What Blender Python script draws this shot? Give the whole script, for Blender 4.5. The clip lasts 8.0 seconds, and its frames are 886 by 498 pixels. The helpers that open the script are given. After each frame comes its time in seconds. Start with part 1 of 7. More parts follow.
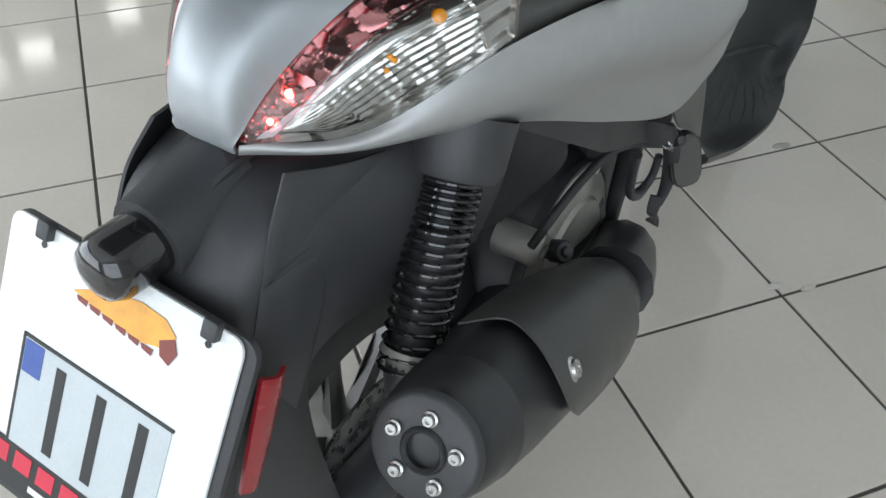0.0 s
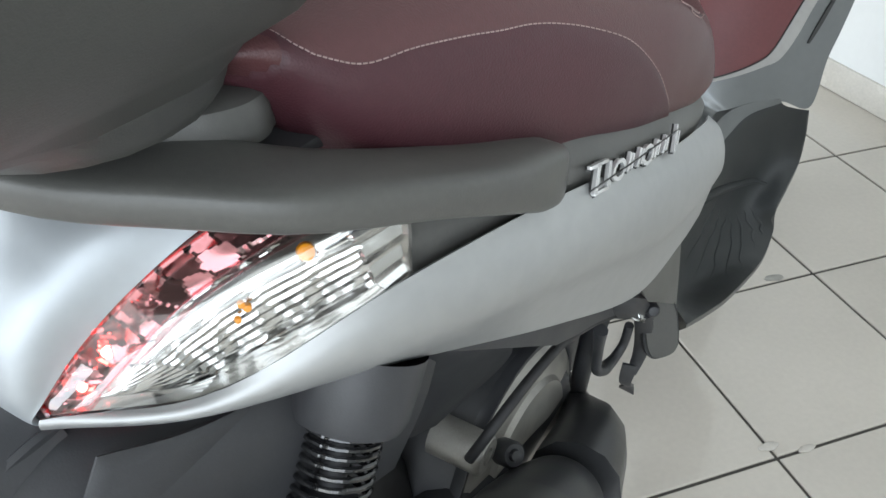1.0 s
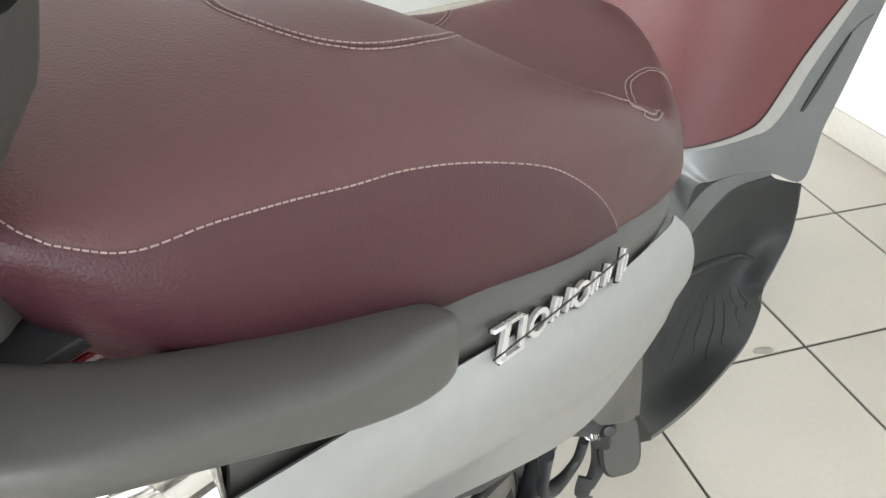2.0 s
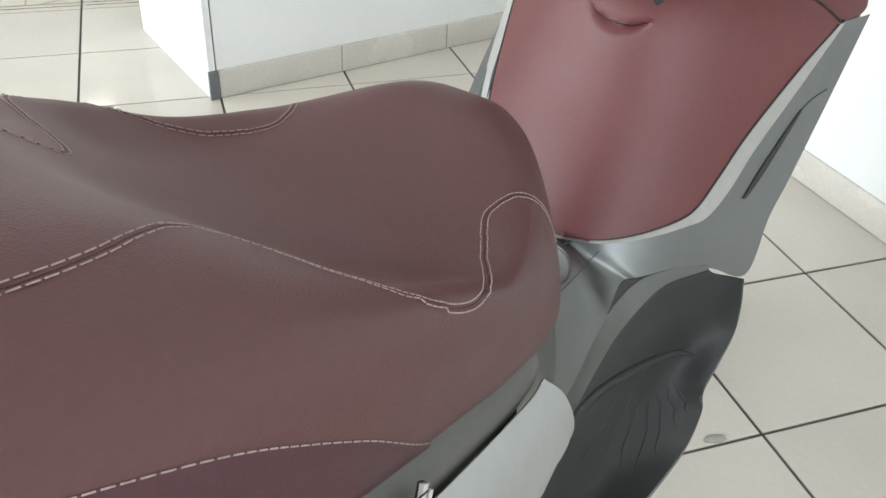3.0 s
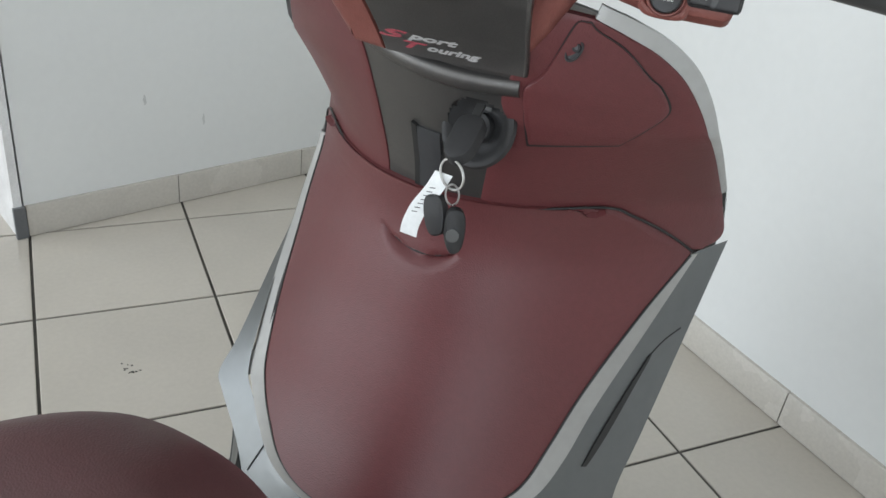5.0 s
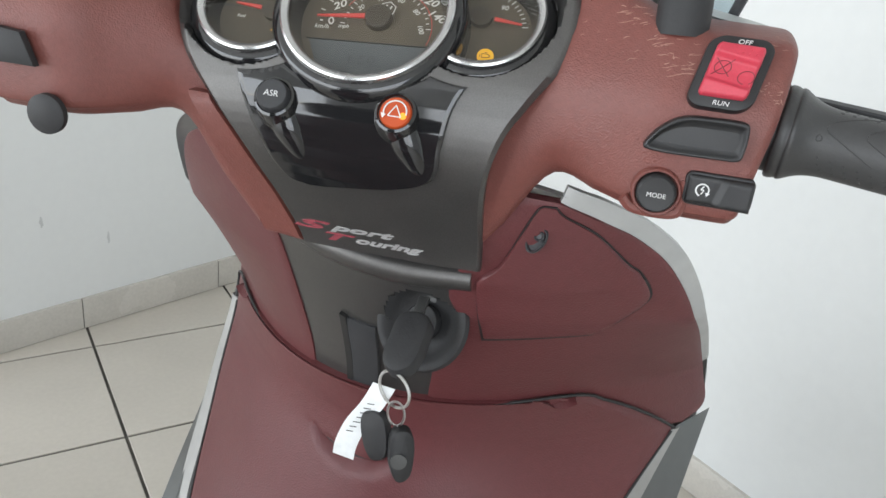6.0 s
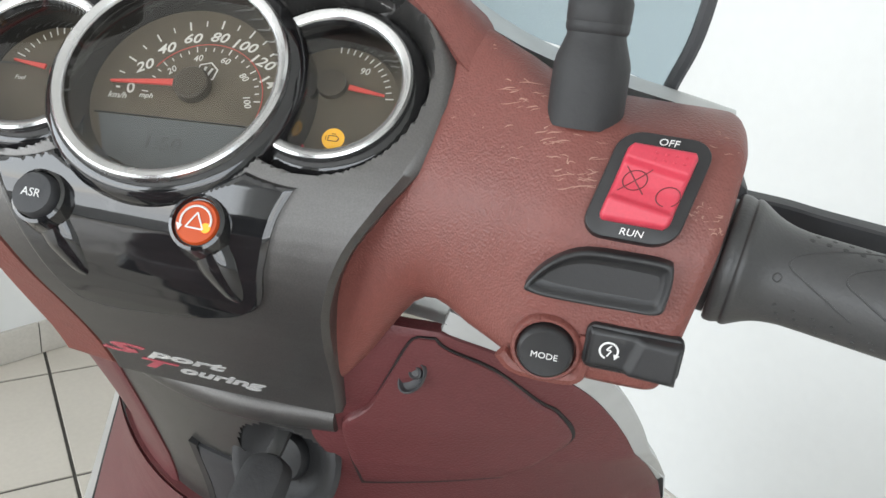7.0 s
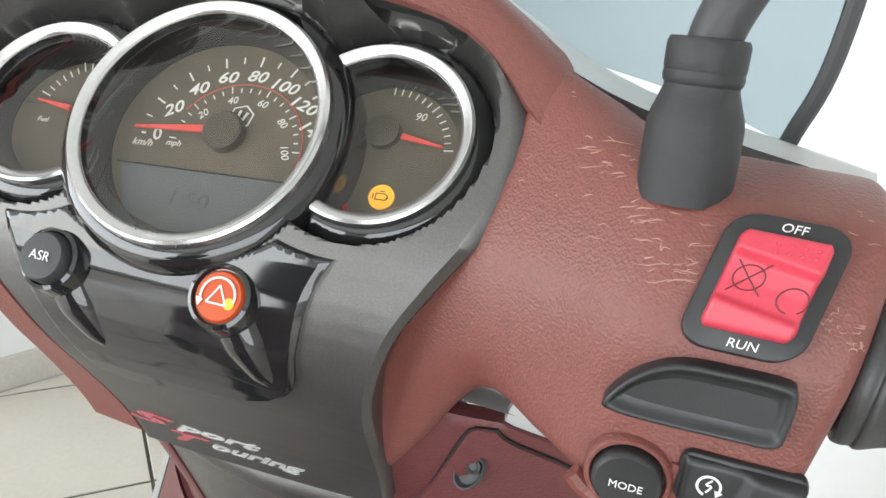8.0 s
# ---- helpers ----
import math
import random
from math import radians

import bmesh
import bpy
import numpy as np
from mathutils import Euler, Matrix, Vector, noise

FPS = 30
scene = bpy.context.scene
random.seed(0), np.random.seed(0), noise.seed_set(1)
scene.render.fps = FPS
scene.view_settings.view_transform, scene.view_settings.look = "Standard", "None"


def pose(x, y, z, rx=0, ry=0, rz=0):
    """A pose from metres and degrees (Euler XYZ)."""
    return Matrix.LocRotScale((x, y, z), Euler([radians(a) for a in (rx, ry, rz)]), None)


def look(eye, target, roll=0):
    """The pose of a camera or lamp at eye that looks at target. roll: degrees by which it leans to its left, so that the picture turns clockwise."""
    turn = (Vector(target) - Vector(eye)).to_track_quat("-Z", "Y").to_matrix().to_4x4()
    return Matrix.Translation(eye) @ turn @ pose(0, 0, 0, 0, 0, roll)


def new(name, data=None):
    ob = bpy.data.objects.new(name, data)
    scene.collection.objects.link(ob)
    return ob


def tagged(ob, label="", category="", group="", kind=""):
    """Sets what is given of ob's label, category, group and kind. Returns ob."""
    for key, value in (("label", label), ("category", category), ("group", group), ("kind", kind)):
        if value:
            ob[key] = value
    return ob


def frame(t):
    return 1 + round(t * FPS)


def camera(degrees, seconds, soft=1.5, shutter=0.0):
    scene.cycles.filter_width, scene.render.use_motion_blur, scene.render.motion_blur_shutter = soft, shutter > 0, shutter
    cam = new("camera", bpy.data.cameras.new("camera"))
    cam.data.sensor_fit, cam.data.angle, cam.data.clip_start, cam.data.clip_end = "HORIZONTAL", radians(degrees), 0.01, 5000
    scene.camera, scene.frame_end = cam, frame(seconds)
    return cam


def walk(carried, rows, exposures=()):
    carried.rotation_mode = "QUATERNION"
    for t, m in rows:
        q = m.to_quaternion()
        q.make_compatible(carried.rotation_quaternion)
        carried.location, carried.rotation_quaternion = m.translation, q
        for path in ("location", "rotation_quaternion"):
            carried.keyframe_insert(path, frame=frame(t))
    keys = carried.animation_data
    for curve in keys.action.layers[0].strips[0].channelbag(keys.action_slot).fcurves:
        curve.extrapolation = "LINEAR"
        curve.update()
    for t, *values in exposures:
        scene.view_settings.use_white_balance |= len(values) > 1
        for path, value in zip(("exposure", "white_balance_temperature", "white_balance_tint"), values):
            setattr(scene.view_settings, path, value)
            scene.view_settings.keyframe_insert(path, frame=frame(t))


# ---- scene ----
import collections
from mathutils.bvhtree import BVHTree

cam = camera(54.9, 8.0)
PATH = [
    (0, (0.461, -0.342, 1.141), (-0.326, 0.918, -0.198), 1.2),
    (0.5, (0.445, -0.254, 1.147), (-0.378, 1.059, -0.117), 1.8),
    (1, (0.421, -0.139, 1.142), (-0.435, 1.216, -0.055), 1.4),
    (1.5, (0.413, -0.047, 1.143), (-0.457, 1.31, -0.04), 1.7),
    (2, (0.399, 0.039, 1.146), (-0.477, 1.4, -0.03), 2.9),
    (3.3, (0.4, 0.365, 1.164), (-0.483, 1.729, -0.001), 4.0),
    (3.5, (0.405, 0.406, 1.158), (-0.485, 1.777, 0.005), 4.3),
    (4, (0.408, 0.463, 1.159), (-0.475, 1.855, 0.027), 4.5),
    (4.5, (0.384, 0.542, 1.169), (-0.437, 1.999, 0.071), 6.0),
    (5, (0.337, 0.633, 1.195), (-0.41, 2.197, 0.198), 7.5),
    (5.2, (0.317, 0.669, 1.2), (-0.412, 2.267, 0.242), 7.6),
    (6.3, (0.246, 0.804, 1.233), (-0.382, 2.517, 0.416), 6.1),
    (6.5, (0.249, 0.837, 1.239), (-0.387, 2.548, 0.419), 6.1),
    (7, (0.263, 0.924, 1.234), (-0.392, 2.618, 0.396), 6.6),
    (7.5, (0.266, 0.972, 1.236), (-0.515, 2.601, 0.378), 5.9),
    (8, (0.244, 0.983, 1.237), (-0.589, 2.588, 0.381), 5.2),
]

walk(cam, [(t, look(eye, target, roll)) for t, eye, target, roll in PATH],
     [(0.0, -0.6, 6200, 9), (0.5, -0.30, 6200, 9), (1.0, -0.05, 6250, 9), (1.5, 0.16, 6500, 9), (2.0, 0.44, 6700, 10), (3.5, 0.10, 6400, 8), (4.5, -0.24, 6350, 9),
      (5.0, -0.42, 6350, 10), (6.5, -0.06, 6450, 11), (7.5, 0.08, 6520, 10), (8.0, 0.24, 6550, 10)])

# ---- the plan: scooter points along +y; floor tiles lie turned ----
X0 = 0.02                       # the scooter's middle plane
TURN = radians(53.0)            # turn of the tile grid
TILE = 0.40


def axis_x(y):
    """The scooter stands a little askew: its middle plane at y."""
    return 0.0275 - 0.021 * y


def tw(a, b, z=0.0):
    """A point of the tile grid (metres along its two axes) in the world."""
    return Vector((0.24 + a * math.cos(TURN) - b * math.sin(TURN), 2.10 + a * math.sin(TURN) + b * math.cos(TURN), z))


GRID = Matrix.Translation(tw(0, 0)) @ Matrix.Rotation(TURN, 4, "Z")

# ---- world and light ----
world = bpy.data.worlds.new("world")
scene.world = world
world.use_nodes = True
wn = world.node_tree
sky = wn.nodes.new("ShaderNodeTexSky")
sky.sky_type, sky.sun_disc, sky.sun_elevation, sky.sun_rotation = "NISHITA", False, radians(42), radians(200)
wn.links.new(sky.outputs[0], wn.nodes["Background"].inputs[0])
wn.nodes["Background"].inputs[1].default_value = 0.12

sun = new("sun", bpy.data.lights.new("sun", "SUN"))
sun.data.energy, sun.data.angle, sun.data.color = 2.5, radians(0.5), (1, 0.95, 0.88)
sun.matrix_world = look(tw(-8, 2, 9), tw(-4.6, 4.4, 0))


def window_lamp(name, at, towards, w, h, watts, colour):
    ob = new(name, bpy.data.lights.new(name, "AREA"))
    ob.data.shape, ob.data.size, ob.data.size_y, ob.data.energy, ob.data.color = "RECTANGLE", w, h, watts, colour
    ob.matrix_world = look(at, towards)
    return ob


window_lamp("window_light", tw(-3.2, -3.86, 1.5), tw(-3.2, 0, 1.3), 3.4, 2.3, 105, (0.92, 0.965, 1.0))
window_lamp("window_light", tw(-5.86, 0.6, 1.5), tw(0, 0.6, 1.3), 7.4, 2.3, 270, (0.92, 0.97, 1.0))


# ---- materials ----
def material(name, colour, rough=0.5, metal=0.0, vary=0.12, scale=8.0, bump=0.0, bscale=300.0, coat=0.0, kind="noise",
             rvary=0.08, spec=0.5, fine=0.05):
    m = bpy.data.materials.new(name)
    m.use_nodes = True
    t = m.node_tree
    b = t.nodes["Principled BSDF"]
    b.inputs["Metallic"].default_value, b.inputs["Coat Weight"].default_value = metal, coat
    b.inputs["Coat Roughness"].default_value = 0.06
    b.inputs["Specular IOR Level"].default_value = spec
    co = t.nodes.new("ShaderNodeTexCoord")
    n1 = t.nodes.new("ShaderNodeTexNoise")
    n1.inputs["Scale"].default_value, n1.inputs["Detail"].default_value = scale, 6
    n2 = t.nodes.new("ShaderNodeTexNoise")
    n2.inputs["Scale"].default_value, n2.inputs["Detail"].default_value = scale * 22, 4
    for n in (n1, n2):
        t.links.new(co.outputs["Object"], n.inputs["Vector"])
    r = t.nodes.new("ShaderNodeMapRange")
    r.inputs["From Min"].default_value, r.inputs["From Max"].default_value = 0.3, 0.7
    r.inputs["To Min"].default_value, r.inputs["To Max"].default_value = 1 - vary, 1 + vary
    t.links.new(n1.outputs["Fac"], r.inputs["Value"])
    r2 = t.nodes.new("ShaderNodeMapRange")
    r2.inputs["From Min"].default_value, r2.inputs["From Max"].default_value = 0.3, 0.7
    r2.inputs["To Min"].default_value, r2.inputs["To Max"].default_value = 1 - fine, 1 + fine
    t.links.new(n2.outputs["Fac"], r2.inputs["Value"])
    mul = t.nodes.new("ShaderNodeMath")
    mul.operation = "MULTIPLY"
    t.links.new(r.outputs[0], mul.inputs[0])
    t.links.new(r2.outputs[0], mul.inputs[1])
    v = t.nodes.new("ShaderNodeVectorMath")
    v.operation = "SCALE"
    v.inputs[0].default_value = colour
    t.links.new(mul.outputs[0], v.inputs["Scale"])
    t.links.new(v.outputs[0], b.inputs["Base Color"])
    rr = t.nodes.new("ShaderNodeMapRange")
    rr.inputs["From Min"].default_value, rr.inputs["From Max"].default_value = 0.3, 0.7
    rr.inputs["To Min"].default_value, rr.inputs["To Max"].default_value = max(rough - rvary, 0.02), min(rough + rvary, 1)
    t.links.new(n1.outputs["Fac"], rr.inputs["Value"])
    t.links.new(rr.outputs[0], b.inputs["Roughness"])
    if bump:
        if kind == "grain":
            tx = t.nodes.new("ShaderNodeTexVoronoi")
            tx.feature = "SMOOTH_F1"
            out = "Distance"
        else:
            tx = t.nodes.new("ShaderNodeTexNoise")
            tx.inputs["Detail"].default_value = 3
            out = "Fac"
        tx.inputs["Scale"].default_value = bscale
        t.links.new(co.outputs["Object"], tx.inputs["Vector"])
        bp = t.nodes.new("ShaderNodeBump")
        bp.inputs["Strength"].default_value, bp.inputs["Distance"].default_value = bump, 0.0012
        t.links.new(tx.outputs[out], bp.inputs["Height"])
        t.links.new(bp.outputs[0], b.inputs["Normal"])
    return m


def clear(name, colour, gloss=0.12, rough=0.03):
    """Thin clear plastic or glass: see-through with a sheen that grows at grazing angles."""
    m = bpy.data.materials.new(name)
    m.use_nodes = True
    t = m.node_tree
    t.nodes.remove(t.nodes["Principled BSDF"])
    tr, gl, mx = t.nodes.new("ShaderNodeBsdfTransparent"), t.nodes.new("ShaderNodeBsdfGlossy"), t.nodes.new("ShaderNodeMixShader")
    tr.inputs[0].default_value = (*colour, 1)
    gl.inputs["Roughness"].default_value = rough
    fr, ad = t.nodes.new("ShaderNodeLayerWeight"), t.nodes.new("ShaderNodeMath")
    pw = t.nodes.new("ShaderNodeMath")
    fr.inputs["Blend"].default_value = 0.5
    pw.operation = "POWER"
    pw.inputs[1].default_value = 3.5
    ad.operation, ad.use_clamp = "ADD", True
    ad.inputs[1].default_value = gloss
    t.links.new(fr.outputs["Facing"], pw.inputs[0])
    t.links.new(pw.outputs[0], ad.inputs[0])
    t.links.new(ad.outputs[0], mx.inputs[0])
    t.links.new(tr.outputs[0], mx.inputs[1])
    t.links.new(gl.outputs[0], mx.inputs[2])
    t.links.new(mx.outputs[0], t.nodes["Material Output"].inputs[0])
    return m


def glow(name, colour, strength):
    m = bpy.data.materials.new(name)
    m.use_nodes = True
    b = m.node_tree.nodes["Principled BSDF"]
    b.inputs["Base Color"].default_value = (*colour, 1)
    b.inputs["Emission Color"].default_value = (*colour, 1)
    b.inputs["Emission Strength"].default_value = strength
    return m


SILVER = material("silver_paint", (0.40, 0.407, 0.405), 0.45, 0.62, 0.03, 3, 0.06, 1500, 0.12, rvary=0.03, fine=0.03)
# the hood's silver again, with the window's bluish shine put into its colour
LITSILVER = material("silver_paint_sky_sheen", (0.43, 0.455, 0.475), 0.46, 0.55, 0.03, 3, 0.04, 1500, 0.15, rvary=0.03, fine=0.03)
CAPMETAL = material("matt_pale_metal", (0.52, 0.52, 0.50), 0.45, 0.35, 0.08, 60, 0.05, 900)
STRIPPAINT = material("grey_strip_paint", (0.34, 0.335, 0.32), 0.45, 0.4, 0.03, 3, 0.05, 1500, rvary=0.03)
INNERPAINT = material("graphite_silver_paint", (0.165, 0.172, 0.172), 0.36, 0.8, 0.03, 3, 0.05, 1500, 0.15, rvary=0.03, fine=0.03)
PALE = material("pale_shell_paint", (0.50, 0.51, 0.505), 0.4, 0.3, 0.03, 3, coat=0.2, rvary=0.03)
GREY = material("anthracite_plastic", (0.086, 0.085, 0.079), 0.42, 0.0, 0.06, 9, 0.10, 900, rvary=0.05)
CASEGREY = material("matt_case_plastic", (0.055, 0.055, 0.052), 0.55, 0.0, 0.06, 9, 0.15, 900, rvary=0.05)
DARKGREY = material("dark_satin_paint", (0.125, 0.121, 0.117), 0.35, 0.75, 0.03, 60, 0.12, 2600, rvary=0.03, fine=0.10)
BLACK = material("black_plastic", (0.038, 0.039, 0.042), 0.48, 0.0, 0.15, 12, 0.10, 700, rvary=0.08)
RUBBER = material("black_rubber", (0.025, 0.025, 0.026), 0.6, 0.0, 0.15, 14, 0.15, 500)
MAT = material("footboard_mat_rubber", (0.025, 0.028, 0.028), 0.62, 0.0, 0.12, 10, 0.2, 600)
PIANO = material("black_gloss_plastic", (0.012, 0.012, 0.013), 0.06, 0.0, 0.05, 20, coat=0.6, rvary=0.02)
REDSKIN = material("maroon_grained_plastic", (0.18, 0.058, 0.047), 0.44, 0.0, 0.06, 14, 0.27, 1150, kind="grain", rvary=0.07, fine=0.06)
REDPANEL = material("maroon_panel_plastic", (0.118, 0.031, 0.033), 0.47, 0.0, 0.06, 7, 0.25, 800, kind="grain", rvary=0.06, spec=0.52)
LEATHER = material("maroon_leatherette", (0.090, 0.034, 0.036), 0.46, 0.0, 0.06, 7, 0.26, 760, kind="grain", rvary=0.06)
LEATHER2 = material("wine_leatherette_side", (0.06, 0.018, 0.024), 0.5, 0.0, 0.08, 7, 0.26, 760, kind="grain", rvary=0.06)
THREAD = material("pale_thread", (0.37, 0.28, 0.265), 0.8, vary=0.2, scale=300)
CHROME = material("satin_chrome", (0.66, 0.66, 0.655), 0.24, 0.95, 0.04, 40, rvary=0.05)
HUB = material("brown_needle_hub", (0.060, 0.048, 0.036), 0.45)
REFL = material("bright_lamp_reflector", (0.58, 0.57, 0.55), 0.15, 1.0, 0.05, 60, rvary=0.1)
BADGE = material("polished_badge_metal", (0.72, 0.72, 0.71), 0.22, 0.55, 0.06, 60, rvary=0.06)
REDCHROME = material("red_badge_metal", (0.55, 0.13, 0.16), 0.25, 0.55, 0.06, 60, rvary=0.06)
STEEL = material("brushed_steel", (0.55, 0.55, 0.54), 0.3, 1.0, 0.12, 60, rvary=0.1)
ALLOY = material("cast_alloy", (0.36, 0.35, 0.32), 0.5, 0.6, 0.2, 25, 0.15, 300)
MUFFLER = material("satin_black_exhaust", (0.036, 0.037, 0.039), 0.36, 0.2, 0.2, 9, 0.05, 900, rvary=0.08)
SHIELD = material("grey_heat_shield", (0.07, 0.07, 0.068), 0.42, 0.3, 0.08, 9, 0.05, 900)
PAPER = material("white_card", (0.80, 0.82, 0.82), 0.5, vary=0.03, scale=9)
PLATE = material("number_plate_sheet", (0.50, 0.54, 0.56), 0.45, vary=0.05, scale=20)
INK = material("black_ink", (0.02, 0.02, 0.02), 0.5)
BLUE = material("blue_band", (0.05, 0.10, 0.35), 0.4)
REDINK = material("red_ink", (0.55, 0.03, 0.06), 0.5)
ORANGE = material("orange_print", (0.80, 0.38, 0.07), 0.5, vary=0.15, scale=60)
BROWN = material("brown_print", (0.22, 0.05, 0.04), 0.5)
WHITEPRINT = material("white_print", (0.75, 0.75, 0.74), 0.5)
GRIPRUBBER = material("satin_grip_rubber", (0.050, 0.050, 0.050), 0.42, 0.0, 0.12, 30, 0.12, 900, rvary=0.08)
SWITCHBLACK = material("black_switch_plastic", (0.020, 0.020, 0.021), 0.40, 0.0, 0.12, 40, 0.06, 1500, rvary=0.08)
FADEDINK = material("worn_dark_print", (0.13, 0.025, 0.03), 0.5)
SWITCHRED = material("red_switch_plastic", (0.56, 0.048, 0.078), 0.38, vary=0.04, scale=40)
REFLECTOR = material("red_reflector", (0.30, 0.012, 0.02), 0.22, 0.0, 0.1, 60, coat=0.5)
AMBER = material("amber_bulb_and_glints", (1.0, 0.36, 0.003), 0.10, 0.0, coat=0.6)
FADEDLCD = material("faint_display_print", (0.05, 0.055, 0.06), 0.4)
NEEDLE = material("red_needle", (0.70, 0.08, 0.07), 0.4)
DIAL = material("dial_face", (0.105, 0.085, 0.062), 0.5, vary=0.15, scale=60)
LCD = material("grey_display", (0.095, 0.105, 0.115), 0.3)
CLEAR = clear("clear_lens_plastic", (0.96, 0.97, 0.97), 0.10)
GAUGEGLASS = clear("gauge_glass", (0.93, 0.92, 0.88), 0.05, 0.02)
REDLENS = clear("red_lens_plastic", (1.0, 0.66, 0.68), 0.16)
REDRIM = clear("red_lens_edge", (0.95, 0.20, 0.22), 0.14)
SCREEN = clear("blue_tinted_screen", (0.72, 0.79, 0.82), 0.10)
BRAKEGLOW = glow("tail_bulb_glow", (1.0, 0.10, 0.08), 30.0)
HAZARDGLOW = glow("orange_button_glow", (0.46, 0.065, 0.012), 0.12)
WALLPAINT = material("white_wall_paint", (0.745, 0.755, 0.745), 0.85, vary=0.02, scale=2, bump=0.04, bscale=60, fine=0.01)
CEILPAINT = material("ceiling_paint", (0.80, 0.80, 0.79), 0.9, vary=0.02, scale=2)
GROUT = material("dark_grout", (0.075, 0.07, 0.062), 0.9, vary=0.25, scale=20, bump=0.3, bscale=400)
SKIRT = material("beige_skirting_tile", (0.52, 0.49, 0.44), 0.25, vary=0.05, scale=6, rvary=0.05)
MARBLE = material("white_glossy_stone", (0.76, 0.76, 0.76), 0.08, vary=0.16, scale=9, rvary=0.03)
FRAMEMETAL = material("white_window_frame", (0.75, 0.75, 0.75), 0.4)


def tile_material():
    m = material("beige_floor_tile", (0.545, 0.505, 0.444), 0.085, 0.0, 0.04, 4, 0.0, 200, rvary=0.03, fine=0.025)
    t = m.node_tree
    b = t.nodes["Principled BSDF"]
    src = b.inputs["Base Color"].links[0].from_node
    oi, mr = t.nodes.new("ShaderNodeObjectInfo"), t.nodes.new("ShaderNodeMapRange")
    mr.inputs["To Min"].default_value, mr.inputs["To Max"].default_value = 0.955, 1.04
    t.links.new(oi.outputs["Random"], mr.inputs["Value"])
    v = t.nodes.new("ShaderNodeVectorMath")
    v.operation = "SCALE"
    t.links.new(src.outputs[0], v.inputs[0])
    t.links.new(mr.outputs[0], v.inputs["Scale"])
    t.links.new(v.outputs[0], b.inputs["Base Color"])
    return m


TILEMAT = tile_material()


# ---- shapes ----
class Geo:
    """Vertices and faces gathered into one mesh."""

    def __init__(self):
        self.v, self.f = [], []

    def grid(self, p, wrap_u=False, wrap_v=False):
        """p: rows of points; rows run along u, columns along v."""
        nu, nv, o = len(p), len(p[0]), len(self.v)
        self.v += [tuple(q) for row in p for q in row]
        for i in range(nu if wrap_u else nu - 1):
            for j in range(nv if wrap_v else nv - 1):
                a, b = i, (i + 1) % nu
                c, d = j, (j + 1) % nv
                self.f.append((o + a * nv + c, o + a * nv + d, o + b * nv + d, o + b * nv + c))
        return self

    def ngon(self, ring):
        o = len(self.v)
        self.v += [tuple(q) for q in ring]
        self.f.append(tuple(range(o, o + len(ring))))
        return self

    def add(self, other, m=None):
        o = len(self.v)
        self.v += [tuple(m @ Vector(q)) if m is not None else q for q in other.v]
        self.f += [tuple(i + o for i in q) for q in other.f]
        return self

    def moved(self, m):
        g = Geo()
        g.v, g.f = [tuple(m @ Vector(q)) for q in self.v], list(self.f)
        return g

    def mirrored(self):
        g = Geo()
        g.v, g.f = [(2 * axis_x(q[1]) - q[0], q[1], q[2]) for q in self.v], [tuple(reversed(q)) for q in self.f]
        return g


def mesh_of(name, geo, mat, sharp=40, weld=True):
    me = bpy.data.meshes.new(name)
    me.from_pydata(geo.v, [], geo.f)
    if weld:
        bm = bmesh.new()
        bm.from_mesh(me)
        bmesh.ops.remove_doubles(bm, verts=bm.verts, dist=1e-5)
        bmesh.ops.recalc_face_normals(bm, faces=bm.faces)
        bm.to_mesh(me)
        bm.free()
    for p in me.polygons:
        p.use_smooth = True
    me.set_sharp_from_angle(angle=radians(sharp))
    me.materials.append(mat)
    return me


def part(name, geo, mat, parent, label="", sharp=40, weld=True):
    ob = new(name, mesh_of(name, geo, mat, sharp, weld))
    ob.parent = parent
    if label:
        tagged(ob, label)
    return ob


def thing(name, label, category, at=(0, 0, 0), group="", kind=""):
    ob = new(name)
    ob.location = at
    ob.empty_display_size = 0.05
    return tagged(ob, label, category, group, kind)


def spline(pts, n, closed=False):
    """n points of a smooth curve through pts."""
    p = np.array(pts, float)
    k = len(p)
    if k == 2:
        return np.array([p[0] + (p[1] - p[0]) * i / (n - 1) for i in range(n)])
    out = []
    for i in range(n):
        s = i / n * k if closed else i / (n - 1) * (k - 1)
        j = int(s) if closed else min(int(s), k - 2)
        t = s - j
        if closed:
            a, b, c, d = p[(j - 1) % k], p[j % k], p[(j + 1) % k], p[(j + 2) % k]
        else:
            b, c = p[j], p[j + 1]
            a = p[j - 1] if j else 2 * b - c
            d = p[j + 2] if j + 2 < k else 2 * c - b
        out.append(0.5 * (2 * b + (c - a) * t + (2 * a - 5 * b + 4 * c - d) * t * t + (3 * b - a - 3 * c + d) * t ** 3))
    return np.array(out)


def fair(rows, nu, nv):
    """A smooth grid through rows of control points."""
    a = [spline(r, nv) for r in rows]
    cols = [spline([r[j] for r in a], nu) for j in range(nv)]
    return np.array([[cols[j][i] for j in range(nv)] for i in range(nu)])


def normals(p):
    du = np.gradient(p, axis=0)
    dv = np.gradient(p, axis=1)
    n = np.cross(du, dv)
    return n / np.maximum(np.linalg.norm(n, axis=2, keepdims=True), 1e-9)


